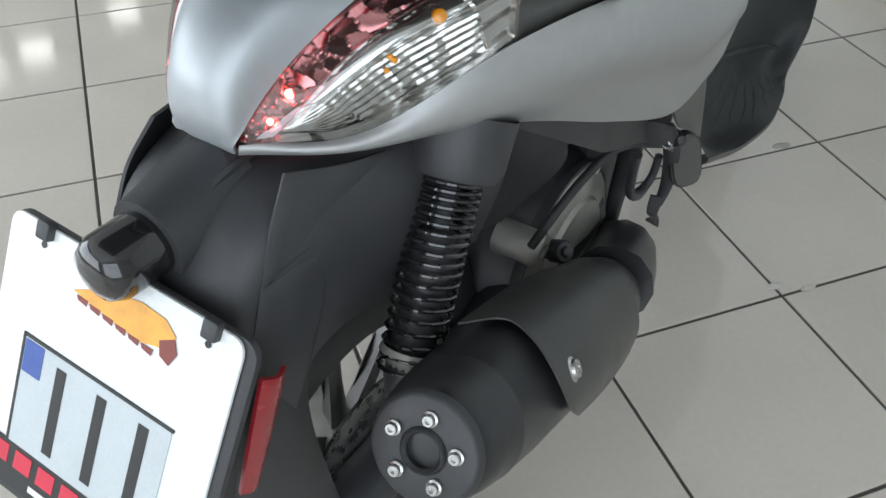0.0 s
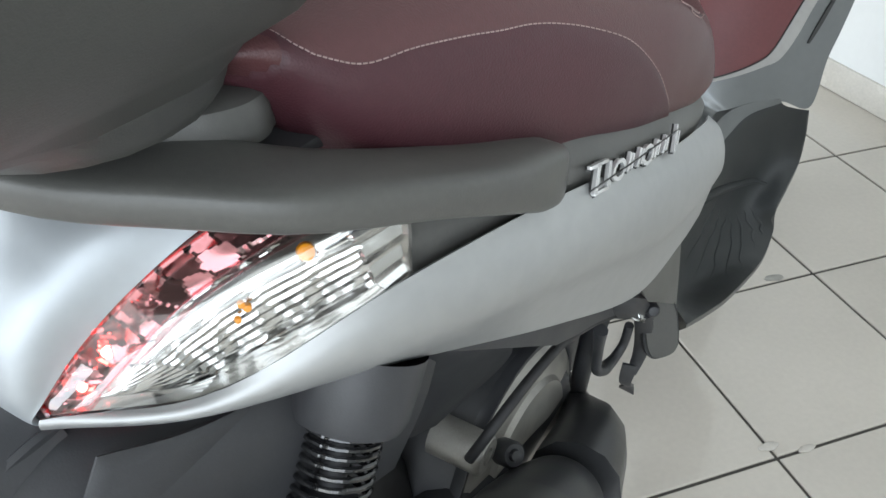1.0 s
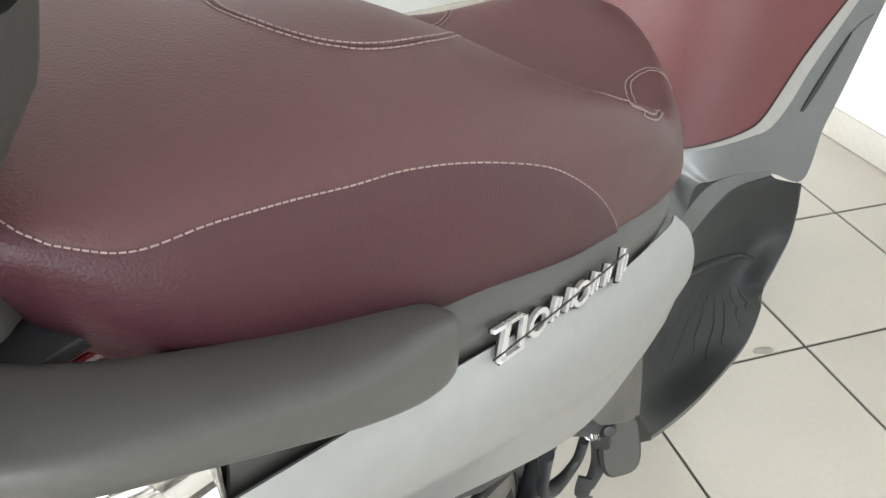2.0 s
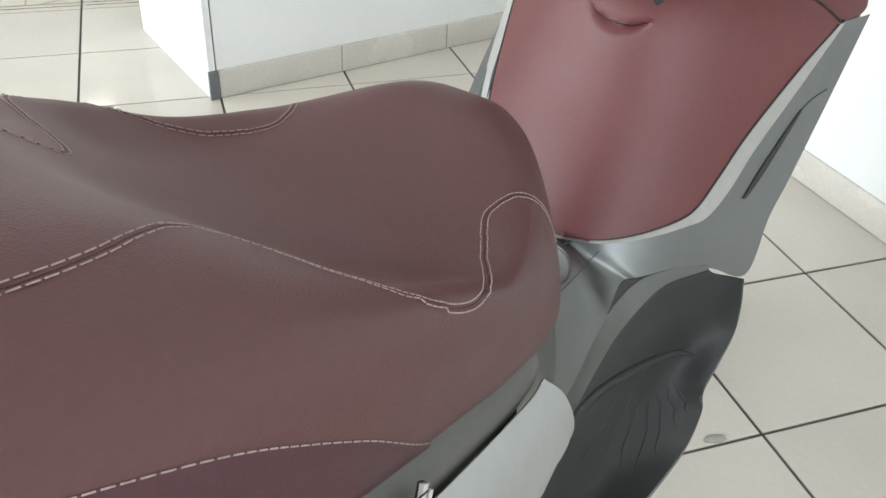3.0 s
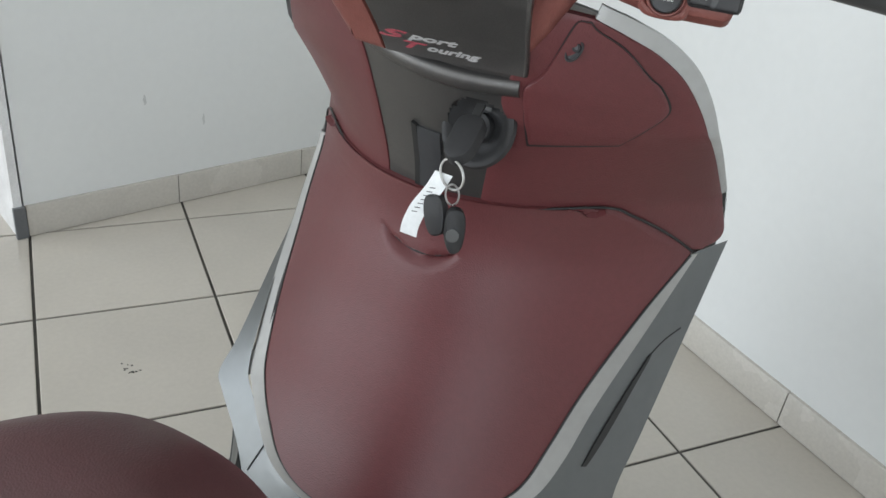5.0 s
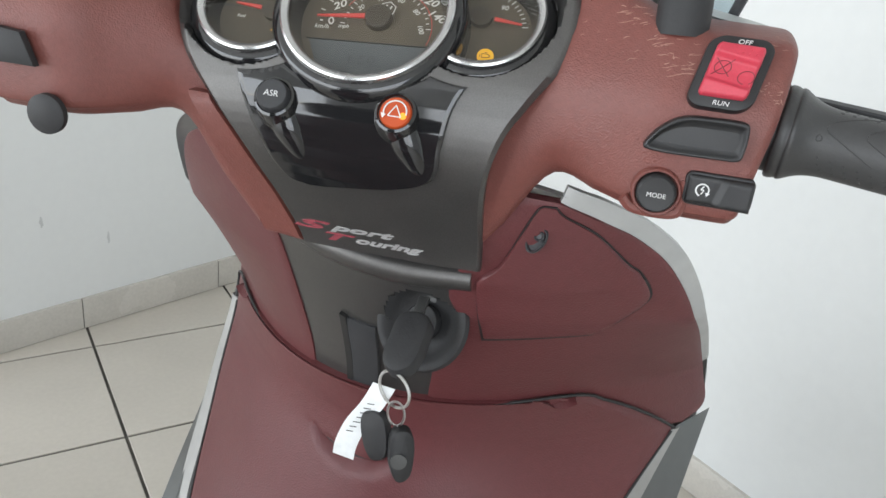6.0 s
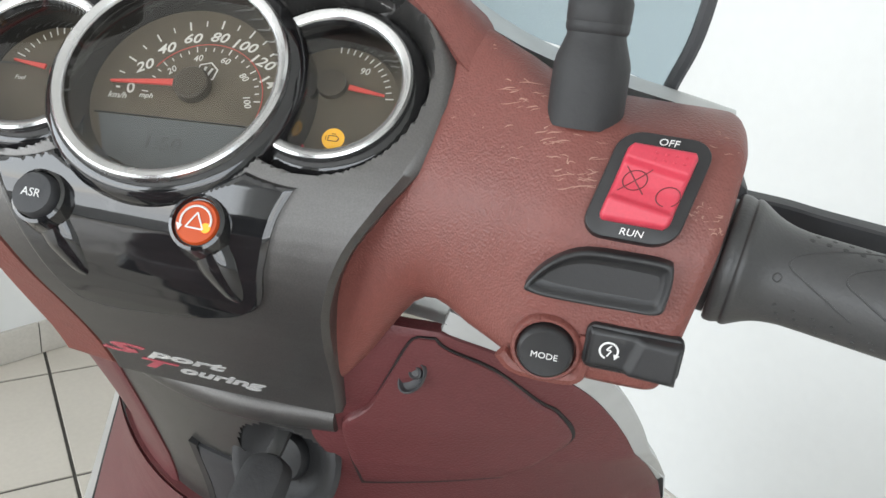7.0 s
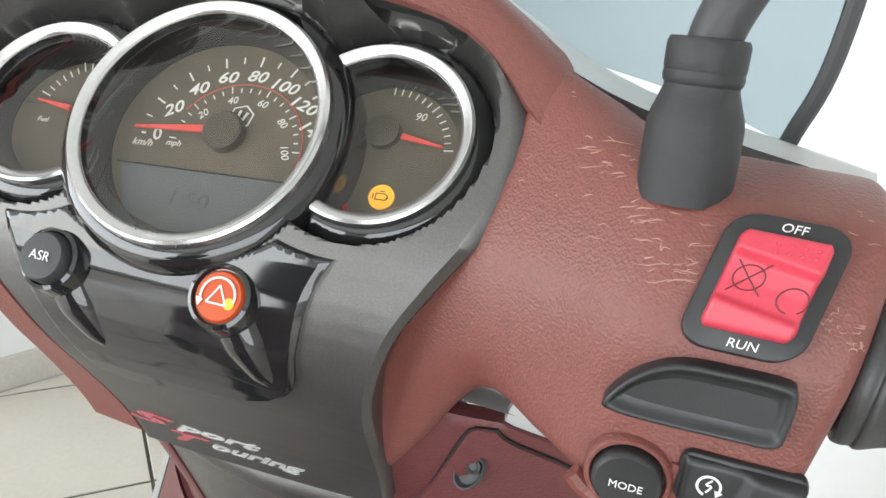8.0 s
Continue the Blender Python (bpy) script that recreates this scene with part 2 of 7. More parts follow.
def shell(p, thick, rim=0.0):
    """A closed plate: grid p and its copy set back by thick along the normals; rim rounds the border back."""
    n = normals(p)
    q = p - n * thick
    top = p.copy()
    if rim:
        top[0], top[-1], top[:, 0], top[:, -1] = (p - n * rim)[0], (p - n * rim)[-1], (p - n * rim)[:, 0], (p - n * rim)[:, -1]
    g = Geo().grid(top)
    g.grid(q[::-1])
    for a, b in ((top[0], q[0]), (top[-1], q[-1]), (top[:, 0], q[:, 0]), (top[:, -1], q[:, -1])):
        g.grid([a, b])
    return g


def patch(rows, nu=24, nv=14, thick=0.004, rim=0.0):
    return shell(fair(rows, nu, nv), thick, rim)


def panel(surf, left, right, nu=20, nv=24, proud=0.0, thick=0.006, rim=0.0015):
    """A plate on the surface surf(a, b), between two border curves given in a, b."""
    lo, hi = spline(left, nv), spline(right, nv)
    ts = np.concatenate([[0], np.linspace(0.02, 0.98, nu - 2), [1]])
    p = np.array([[surf(*(l + (h - l) * t)) for t in ts] for l, h in zip(lo, hi)])
    n = normals(p)
    mid = n[nv // 2, nu // 2]
    if mid[1] > 0 and abs(mid[1]) > 0.2 or (abs(mid[1]) <= 0.2 and mid[0] < 0):
        p = p[::-1]
        n = normals(p)
    return shell(p + n * proud, thick, rim)


def tube(path, radius, n=14, k=10, caps=True, flat=1.0):
    """A round bar along a smooth curve; radius a number or one for each control point."""
    c = spline(path, n) if len(path) < n else np.array(path, float)
    n = len(c)
    rad = np.full(n, float(radius)) if np.isscalar(radius) else np.interp(np.linspace(0, 1, n), np.linspace(0, 1, len(radius)), radius)
    g, rings = Geo(), []
    d = np.gradient(c, axis=0)
    side = np.array([0.0, 0.0, 1.0])
    for i in range(n):
        t = d[i] / max(np.linalg.norm(d[i]), 1e-9)
        s = side - t * (side @ t)
        if np.linalg.norm(s) < 1e-4:
            s = np.cross(t, [1.0, 0.3, 0.2])
        s /= np.linalg.norm(s)
        side = s
        w = np.cross(t, s)
        rings.append([c[i] + rad[i] * (math.cos(a) * s * flat + math.sin(a) * w) for a in np.linspace(0, 2 * math.pi, k, endpoint=False)])
    g.grid(rings, wrap_v=True)
    if caps:
        g.ngon(rings[0][::-1]).ngon(rings[-1])
    return g


def lathe(profile, m=None, k=28):
    """profile: (radius, height) pairs turned round the local z axis, then moved by m."""
    g = Geo()
    rings = [[(r * math.cos(a), r * math.sin(a), h) for a in np.linspace(0, 2 * math.pi, k, endpoint=False)] for r, h in profile]
    g.grid(rings, wrap_v=True)
    return g.moved(m) if m is not None else g


def axis_frame(at, towards):
    """A frame whose z axis points from at to towards."""
    return Matrix.Translation(at) @ (Vector(towards) - Vector(at)).to_track_quat("Z", "Y").to_matrix().to_4x4()


def slab(outline, h, bevel=0.0, m=None):
    """A flat plate: outline in x, y, from z 0 to h, with a chamfered upper edge."""
    o = np.array(outline, float)
    c = o.mean(0)
    g = Geo()
    rings = [[(x, y, 0) for x, y in o], [(x, y, h - bevel) for x, y in o]]
    if bevel:
        d = np.maximum(np.linalg.norm(o - c, axis=1, keepdims=True), 1e-6)
        inner = o + (c - o) / d * bevel
        rings.append([(x, y, h - bevel * 0.3) for x, y in o + (c - o) / d * bevel * 0.3])
        rings.append([(x, y, h) for x, y in inner])
    g.grid(rings, wrap_v=True).ngon(rings[0][::-1]).ngon(rings[-1])
    return g.moved(m) if m is not None else g


def rounded(w, h, r, n=5, cx=0.0, cy=0.0):
    """The outline of a rectangle with round corners."""
    out = []
    for sx, sy, a0 in ((1, 1, 0), (-1, 1, 90), (-1, -1, 180), (1, -1, 270)):
        for i in range(n):
            a = radians(a0 + 90 * i / (n - 1))
            out.append((cx + sx * (w / 2 - r) + r * math.cos(a), cy + sy * (h / 2 - r) + r * math.sin(a)))
    return out


def circle(r, n=24, cx=0.0, cy=0.0):
    return [(cx + r * math.cos(2 * math.pi * i / n), cy + r * math.sin(2 * math.pi * i / n)) for i in range(n)]


def box(w, d, h, m=None, bevel=0.0):
    return slab(rounded(w, d, max(bevel, 1e-4), 3), h, bevel, m)


def lettering(text, size, m, depth=0.0003, shear=0.0, align="CENTER", bold=0.0):
    """Raised letters as a mesh, lying in the x, y plane of m."""
    cu = bpy.data.curves.new("letters", "FONT")
    cu.body, cu.size, cu.extrude, cu.align_x, cu.align_y, cu.shear = text, size, depth, align, "CENTER", shear
    cu.resolution_u, cu.offset = 3, bold
    ob = new("letters", cu)
    me = bpy.data.meshes.new_from_object(ob.evaluated_get(bpy.context.evaluated_depsgraph_get()))
    g = Geo()
    g.v, g.f = [tuple(m @ v.co) for v in me.vertices], [tuple(p.vertices) for p in me.polygons]
    bpy.data.objects.remove(ob)
    bpy.data.curves.remove(cu)
    bpy.data.meshes.remove(me)
    return g


# ---- the room ----
def block(name, a0, a1, b0, b1, z0, z1, mat, label, category="wall", parent=None):
    """A box in the tile grid."""
    g = Geo()
    c = [(a0, b0), (a1, b0), (a1, b1), (a0, b1)]
    lo, hi = [tw(a, b, z0) for a, b in c], [tw(a, b, z1) for a, b in c]
    g.grid([lo, hi], wrap_v=True).ngon(lo[::-1]).ngon(hi)
    if parent:
        return part(name, g, mat, parent)
    ob = new(name, mesh_of(name, g, mat, 30))
    return tagged(ob, label, category, kind="structure")


def strip(name, p, q, depth, z0, z1, mat, label="", category="", parent=None, taper=0.0):
    """A box along the line from p to q on the floor, depth metres to its left."""
    p, q = Vector(p).to_2d(), Vector(q).to_2d()
    n = Vector((-(q - p).y, (q - p).x)).normalized() * depth
    c = [p, q, q + n, p + n]
    g = Geo()
    lo, hi = [(*v, z0) for v in c], [(*v, z1) for v in c]
    g.grid([lo, hi], wrap_v=True).ngon(lo[::-1]).ngon(hi)
    if parent:
        return part(name, g, mat, parent)
    ob = new(name, mesh_of(name, g, mat, 30))
    return tagged(ob, label, category, kind="structure")


A0, A1, B0, B1, CEIL = -6.0, 0.62, -4.0, 7.6, 3.0
floor = new("floor")
tagged(floor, "floor of glossy beige ceramic tiles with dark grout", "floor", kind="structure")
gb = Geo()
gb.ngon([tw(A0 - 0.3, B0 - 0.3, -0.004), tw(A1 + 0.3, B0 - 0.3, -0.004), tw(A1 + 0.3, B1 + 0.3, -0.004), tw(A0 - 0.3, B1 + 0.3, -0.004)])
part("grout", gb, GROUT, floor, "dark grey grout", weld=False)

block("ceiling", A0 - 0.3, A1 + 0.3, B0 - 0.3, B1 + 0.3, CEIL, CEIL + 0.2, CEILPAINT, "plain white ceiling", "ceiling")
# the wall beside the scooter, slightly turned against the tiles
RW0, RW1 = tw(0.60, -4.0), tw(0.16, 1.62)
strip("wall_east", RW1, RW0, 0.25, 0, CEIL, WALLPAINT, "smooth white painted wall", "wall")
# the thick wall behind the scooter, with a stone-clad end
NW0, NW1 = tw(-1.203, 1.190), tw(0.20, 1.598)
d_n = (NW1.to_2d() - NW0.to_2d()).normalized()
n_n = Vector((-d_n.y, d_n.x))
strip("wall_north", NW0, NW1 + 0.4 * Vector((*d_n, 0)), 0.60, 0, CEIL, WALLPAINT, "white painted wall with a few scuff marks", "wall")
e0 = NW0 - Vector((*d_n, 0)) * 0.006
strip("stone_cladding", e0 - Vector((*n_n, 0)) * 0.004, e0 + Vector((*n_n, 0)) * 0.605, 0.02, 0, CEIL, MARBLE,
      "glossy white veined stone on the wall's end", "wall cladding")
for at, zz, w, h in ((0.330, 0.322, 0.010, 0.030), (0.495, 0.241, 0.008, 0.035)):
    p = NW0 + Vector((*d_n, 0)) * at - Vector((*n_n, 0)) * 0.0015
    g = slab([(w * (0.35 + 0.25 * math.sin(3 * i)) * math.cos(i * 0.63) , h * 0.5 * math.sin(i * 0.63)) for i in range(10)], 0.001, 0,
             Matrix.Translation(p + Vector((0, 0, zz))) @ Matrix(((d_n.x, 0, n_n.x * -1, 0), (d_n.y, 0, n_n.y * -1, 0), (0, 1, 0, 0), (0, 0, 0, 1))))
    tagged(new("scuff_mark", mesh_of("scuff_mark", g, material("scuff_grey", (0.55, 0.56, 0.55), 0.9), 30)),
           "faint grey scuff mark on the white wall", "scuff mark", kind="structure")

skirting = new("baseboard")
tagged(skirting, "low skirting of cut beige floor tiles", "baseboard", kind="structure")


def skirt_run(p, q, first, length):
    """Skirting tiles along p to q, standing proud of the wall, the first one cut short."""
    p, q = Vector(p), Vector(q)
    d = (q - p).normalized()
    n = Vector((d.y, -d.x, 0))
    s, total = 0.0, (q - p).length
    step = first
    while s < total - 0.01:
        e = min(s + step, total)
        a, b = p + d * (s + 0.0015), p + d * (e - 0.0015)
        g = Geo()
        ring = [(0.0, 0.002), (0.010, 0.002), (0.010, 0.084), (0.0085, 0.0865), (0.0, 0.087)]
        r0 = [a + n * o + Vector((0, 0, z)) for o, z in ring]
        r1 = [b + n * o + Vector((0, 0, z)) for o, z in ring]
        g.grid([r0, r1], wrap_v=True).ngon(r0[::-1]).ngon(r1)
        part("skirting_tile", g, SKIRT, skirting)
        s, step = e, length
    g = Geo()
    o = [p, q, q + n * 0.007, p + n * 0.007]
    lo, hi = [v + Vector((0, 0, 0.001)) for v in o], [v + Vector((0, 0, 0.083)) for v in o]
    g.grid([lo, hi], wrap_v=True).ngon(hi)
    part("joint", g, GROUT, skirting)


skirt_run(NW0, NW1, 0.41, 0.405)
dn3, nn3 = Vector((*d_n, 0)), Vector((*n_n, 0))
ring = [NW0 - dn3 * 0.030 - nn3 * 0.002, NW0 - dn3 * 0.001 - nn3 * 0.002, NW0 - dn3 * 0.001 - nn3 * 0.014, NW0 - dn3 * 0.030 - nn3 * 0.014]
lo, hi = [v + Vector((0, 0, 0.001)) for v in ring], [v + Vector((0, 0, 0.088)) for v in ring]
part("end_strip", Geo().grid([lo, hi], wrap_v=True).ngon(hi), material("grey_edge_strip", (0.13, 0.135, 0.14), 0.5), skirting, "dark grey strip closing the skirting")
skirt_run(RW1, RW0, 1.62 - 0.005, 0.405)

# far walls with the shop windows
def window_wall(name, wname, run, across, at, w0, w1, z0, z1, thick):
    """A wall in the tile grid at a (or b) = at, with one wide window opening."""
    lo, hi = run
    if across == "b":
        bl = lambda nm, s0, s1, za, zb: block(nm, s0, s1, at, at + thick, za, zb, WALLPAINT, "white painted wall round the shop window")
    else:
        bl = lambda nm, s0, s1, za, zb: block(nm, at, at + thick, s0, s1, za, zb, WALLPAINT, "white painted wall round the shop window")
    bl(name, lo, w0, 0, CEIL), bl(name, w1, hi, 0, CEIL), bl(name, w0, w1, 0, z0), bl(name, w0, w1, z1, CEIL)
    win = new(wname)
    tagged(win, "wide shop window with a white metal frame", "window", kind="structure")
    k = max(2, round((w1 - w0) / 1.2))
    for i in range(k + 1):
        s = w0 + (w1 - w0) * i / k
        o = (s - 0.03, s + 0.03)
        a = (o[0], o[1], at + 0.08, at + 0.14) if across == "b" else (at + 0.08, at + 0.14, o[0], o[1])
        block("window_frame", *a, z0 + 0.004, z1 - 0.004, FRAMEMETAL, "", parent=win)
    for zz in (z0, z1 - 0.05):
        a = (w0, w1, at + 0.085, at + 0.135) if across == "b" else (at + 0.085, at + 0.135, w0, w1)
        block("window_frame", *a, zz, zz + 0.05, FRAMEMETAL, "", parent=win)


window_wall("wall_south", "window_2", (A0, A1 + 0.3), "b", B0 - 0.25, -5.0, -1.4, 0.35, 2.65, 0.25)
window_wall("wall_west", "window_1", (B0, B1), "a", A0 - 0.25, -3.2, 4.4, 0.30, 2.70, 0.25)
block("wall_far", A0, A1 + 0.3, B1, B1 + 0.25, 0, CEIL, WALLPAINT, "plain white far wall")
block("wall_side", A1 + 0.05, A1 + 0.3, B0, B1, 0, CEIL, WALLPAINT, "plain white wall")
gg = Geo().ngon([tw(-120, -120, -0.25), tw(120, -120, -0.25), tw(120, 120, -0.25), tw(-120, 120, -0.25)])
tagged(new("ground", mesh_of("ground", gg, material("street_asphalt", (0.16, 0.16, 0.155), 0.9, scale=0.6), 30, False)), "grey street outside the shop", "ground", kind="structure")


# ---- the scooter ----
scooter = thing("scooter", "silver and maroon scooter with brown leatherette seat on its stand", "scooter", (X0, 0.1, 0))


def sp(name, geo, mat, label="", parent=None, sharp=40, weld=True):
    """A part of the scooter, given in world places."""
    p = parent or scooter
    return part(name, geo.moved(Matrix.Translation((-X0, -0.1, 0))), mat, p, label, sharp, weld)


def both(name, geo, mat, label="", sharp=40):
    sp(name, geo, mat, label, None, sharp)
    return sp(name, geo.mirrored(), mat, label, None, sharp)


# side panels
SIDE = [
    [(0.0585, 0.0155, 0.7745), (0.0585, 0.0145, 0.773), (0.058, 0.0148, 0.771), (0.057, 0.0155, 0.7695), (0.052, 0.019, 0.768)],
    [(0.117, 0.084, 0.7655), (0.121, 0.083, 0.764), (0.123, 0.084, 0.762), (0.122, 0.085, 0.759), (0.112, 0.090, 0.755)],
    [(0.187, 0.197, 0.818), (0.196, 0.200, 0.800), (0.200, 0.203, 0.780), (0.194, 0.207, 0.757), (0.182, 0.215, 0.735)],
    [(0.220, 0.360, 0.806), (0.233, 0.360, 0.785), (0.239, 0.360, 0.748), (0.221, 0.370, 0.708), (0.206, 0.385, 0.650)],
    [(0.228, 0.520, 0.757), (0.243, 0.530, 0.735), (0.250, 0.540, 0.685), (0.229, 0.548, 0.634), (0.222, 0.550, 0.576)],
    [(0.217, 0.690, 0.709), (0.232, 0.700, 0.688), (0.241, 0.708, 0.650), (0.227, 0.702, 0.610), (0.223, 0.680, 0.563)],
    [(0.209, 0.738, 0.696), (0.223, 0.752, 0.676), (0.231, 0.762, 0.640), (0.226, 0.760, 0.606), (0.222, 0.745, 0.566)]]
both("side_panel", patch(SIDE, 44, 22, 0.004, 0.0015), SILVER, "satin silver painted side panel")
TRIM = [
    [(0.184, 0.200, 0.808), (0.181, 0.205, 0.830), (0.172, 0.205, 0.848)],
    [(0.216, 0.350, 0.800), (0.216, 0.350, 0.824), (0.200, 0.350, 0.846)],
    [(0.225, 0.500, 0.755), (0.224, 0.505, 0.780), (0.205, 0.510, 0.799)],
    [(0.217, 0.650, 0.710), (0.217, 0.655, 0.732), (0.198, 0.660, 0.752)],
    [(0.204, 0.738, 0.685), (0.204, 0.744, 0.708), (0.186, 0.746, 0.726)]]
both("side_trim", patch(TRIM, 30, 8, 0.004, 0.001), GREY, "dark grey plastic strip under the seat")

# dark body under the seat
core = [[(X0 + s * w, y, z) for s, z in ((-1, z0), (-1, z1), (-0.6, z1 + 0.02), (0.6, z1 + 0.02), (1, z1), (1, z0))]
        for y, w, z0, z1 in ((0.12, 0.10, 0.75, 0.84), (0.25, 0.15, 0.70, 0.83), (0.45, 0.165, 0.56, 0.77), (0.65, 0.165, 0.46, 0.71), (0.80, 0.14, 0.36, 0.66), (0.93, 0.11, 0.34, 0.60))]
g = Geo().grid(core, wrap_v=True).ngon(core[0][::-1]).ngon(core[-1])
sp("body_shell", g, BLACK, "black inner body shell")

# tail hood between the lamps
XT = axis_x(0.0)
HOOD = [[(XT, 0.022, 0.7625), (XT + 0.020, 0.020, 0.764), (0.054, 0.018, 0.768)],
        [(XT, 0.012, 0.775), (XT + 0.022, 0.0125, 0.776), (0.057, 0.0145, 0.776)],
        [(XT, 0.006, 0.800), (XT + 0.024, 0.010, 0.798), (0.060, 0.023, 0.790)],
        [(XT, 0.012, 0.830), (XT + 0.026, 0.020, 0.826), (0.068, 0.045, 0.814)],
        [(XT, 0.038, 0.860), (XT + 0.032, 0.047, 0.855), (0.081, 0.075, 0.839)],
        [(XT, 0.090, 0.884), (XT + 0.042, 0.096, 0.881), (0.100, 0.120, 0.864)],
        [(XT, 0.210, 0.903), (XT + 0.055, 0.210, 0.900), (0.128, 0.205, 0.886)]]
full = [[(2 * XT - x, y, z) for x, y, z in r[:0:-1]] + r for r in HOOD]
sp("tail_hood", patch(full, 44, 36, 0.004, 0.001), LITSILVER, "satin silver tail hood")
# black dished disc laid on the hood for the soft shade there
sp("hood_shade_dish", lathe([(0.0, -0.002), (0.024, 0.000), (0.036, 0.004), (0.041, 0.001), (0.043, -0.012)], axis_frame((XT + 0.006, 0.104, 0.877), (XT + 0.008, 0.092, 0.906)), 32), BLACK, "dark dish on the hood, its black standing for soft shade")


def tail_lamp(flip):
    """Red and clear tail lamp: cover, red half, ribbed reflector, bulbs, amber reflections as beads."""
    inner = [(0.0575, 0.018, 0.781), (0.0605, 0.0235, 0.790), (0.073, 0.055, 0.822), (0.092, 0.100, 0.853), (0.130, 0.192, 0.885)]
    outer = [(0.0625, 0.0185, 0.7745), (0.090, 0.052, 0.767), (0.117, 0.086, 0.7655), (0.158, 0.142, 0.789), (0.189, 0.193, 0.823)]
    bulge = [(0.0605, 0.0165, 0.7775), (0.083, 0.030, 0.782), (0.106, 0.060, 0.805), (0.135, 0.108, 0.836), (0.184, 0.190, 0.871)]
    rows = [[a, m, b] for a, m, b in zip(inner, bulge, outer)]
    p = fair(rows, 30, 61)
    n = normals(p)
    if n[15, 30, 0] < 0:
        n = -n
    fl = (lambda g: g.mirrored()) if flip else (lambda g: g)

    def border(u):
        """How far across the lens the red part reaches."""
        return float(np.interp(u, (0, 0.15, 0.35, 0.6, 0.85, 1.0), (0.60, 0.50, 0.41, 0.33, 0.30, 0.30)))

    def at(i, v):
        k = v * 60
        a = min(int(k), 59)
        return p[i, a] * (1 - (k - a)) + p[i, a + 1] * (k - a)

    lamp = sp("tail_lamp", fl(Geo().grid([[at(i, border(i / 29) + (1 - border(i / 29)) * q / 14) for q in range(15)] for i in range(30)])), CLEAR, "clear and red lens of the tail lamp")
    sp("red_lens", fl(Geo().grid([[at(i, border(i / 29) * q / 10) for q in range(11)] for i in range(30)])), REDLENS, "red lens half", lamp)
    # reflector: facets behind the red half, fine ribs and smooth zones behind the clear one
    q = fair(rows, 152, 84)
    nq = normals(q)
    if nq[76, 42, 0] < 0:
        nq = -nq
    rr = random.Random(5)
    cell = {(a, b): rr.random() for a in range(20) for b in range(12)}
    seeds = [(rr.random() * 3, rr.random() * 0.6, rr.random(), rr.uniform(-1, 1), rr.uniform(-1, 1)) for _ in range(110)]
    tri_wave = lambda w: abs((w % 1.0) - 0.5) * 2
    for i in range(152):
        for j in range(84):
            u, v = i / 151, j / 83
            if v < border(u):
                near = min(seeds, key=lambda k: (k[0] - u * 3) ** 2 + (k[1] - v) ** 2)
                d = 0.007 + 0.003 * near[2] + near[3] * (u * 3 - near[0]) * 0.035 + near[4] * (v - near[1]) * 0.035
            elif u < 0.44 + 0.15 * (v - 0.36):
                d = 0.008 + 0.006 * u + 0.0009 * tri_wave(v * 22 + u * 2)
            elif v > 0.50 and u < 0.92:
                w = math.sin(math.pi * min(1.0, (u - 0.44) / 0.48))
                d = 0.008 + 0.008 * w + 0.0017 * tri_wave(v * 17 + 2 * u) + 0.0004 * tri_wave(u * 24)
            elif u >= 0.92:
                d = 0.006 + 0.003 * tri_wave(v * 6)
            else:
                d = 0.012 + 0.004 * math.sin(u * 4 + v * 3)
            q[i, j] -= nq[i, j] * (d if min(i, 151 - i, j, 83 - j) > 0 else 0.002)
    sp("reflector", fl(Geo().grid(q)), REFL, "faceted bright reflector", lamp, 18)
    div = [at(i, border(i / 29)) - n[i, 22] * 0.001 for i in range(1, 29)]
    sp("lens_divide", fl(tube(div, 0.0011, 28, 6)), REDLENS, "red edge between the lens halves", lamp)
    edge = [p[i, 0] + n[i, 0] * 0.0005 for i in range(30)]
    sp("lens_edge", fl(tube(edge, 0.0024, 30, 6)), REDRIM, "red lens rim", lamp)
    rim = [p[i, 60] + n[i, 60] * 0.0005 for i in range(30)] + [p[29, j] + n[29, j] * 0.0005 for j in range(57, -1, -3)]
    sp("cover_edge", fl(tube(rim, 0.0016, len(rim), 6)), CLEAR, "clear cover rim", lamp)
    foot = [p[1, j] + n[1, j] * 0.0004 for j in (3, 9, 15, 21, 27, 32)]
    sp("lens_edge", fl(tube(foot, 0.0018, 16, 6)), REDRIM, "red lens rim", lamp)
    # the three smaller amber beads are reflections of the bulb, modelled as solids
    for u, v, mat, r, nm in ((0.87, 0.47, AMBER, 0.0062, "amber_bulb_and_glints"), (0.735, 0.58, AMBER, 0.0026, "amber_bulb_and_glints"), (0.71, 0.62, AMBER, 0.0030, "amber_bulb_and_glints"), (0.685, 0.66, AMBER, 0.0024, "amber_bulb_and_glints"), (0.46, 0.16, BRAKEGLOW, 0.0040, "red_bulb"), (0.30, 0.20, BRAKEGLOW, 0.003, "red_bulb")):
        i, j = int(round(u * 29)), int(round(v * 60))
        c = at(i, v) - n[i, j] * 0.0085
        sp(nm, fl(lathe([(0, -r), (r * 0.8, -r * 0.6), (r, 0), (r * 0.8, r * 0.7), (0, r)], axis_frame(c, c + n[i, j]), 12)), mat, "lit red bulb" if mat is BRAKEGLOW else "amber turn signal bulb, the small beads its modelled reflections", lamp)
    return lamp


tail_lamp(False), tail_lamp(True)

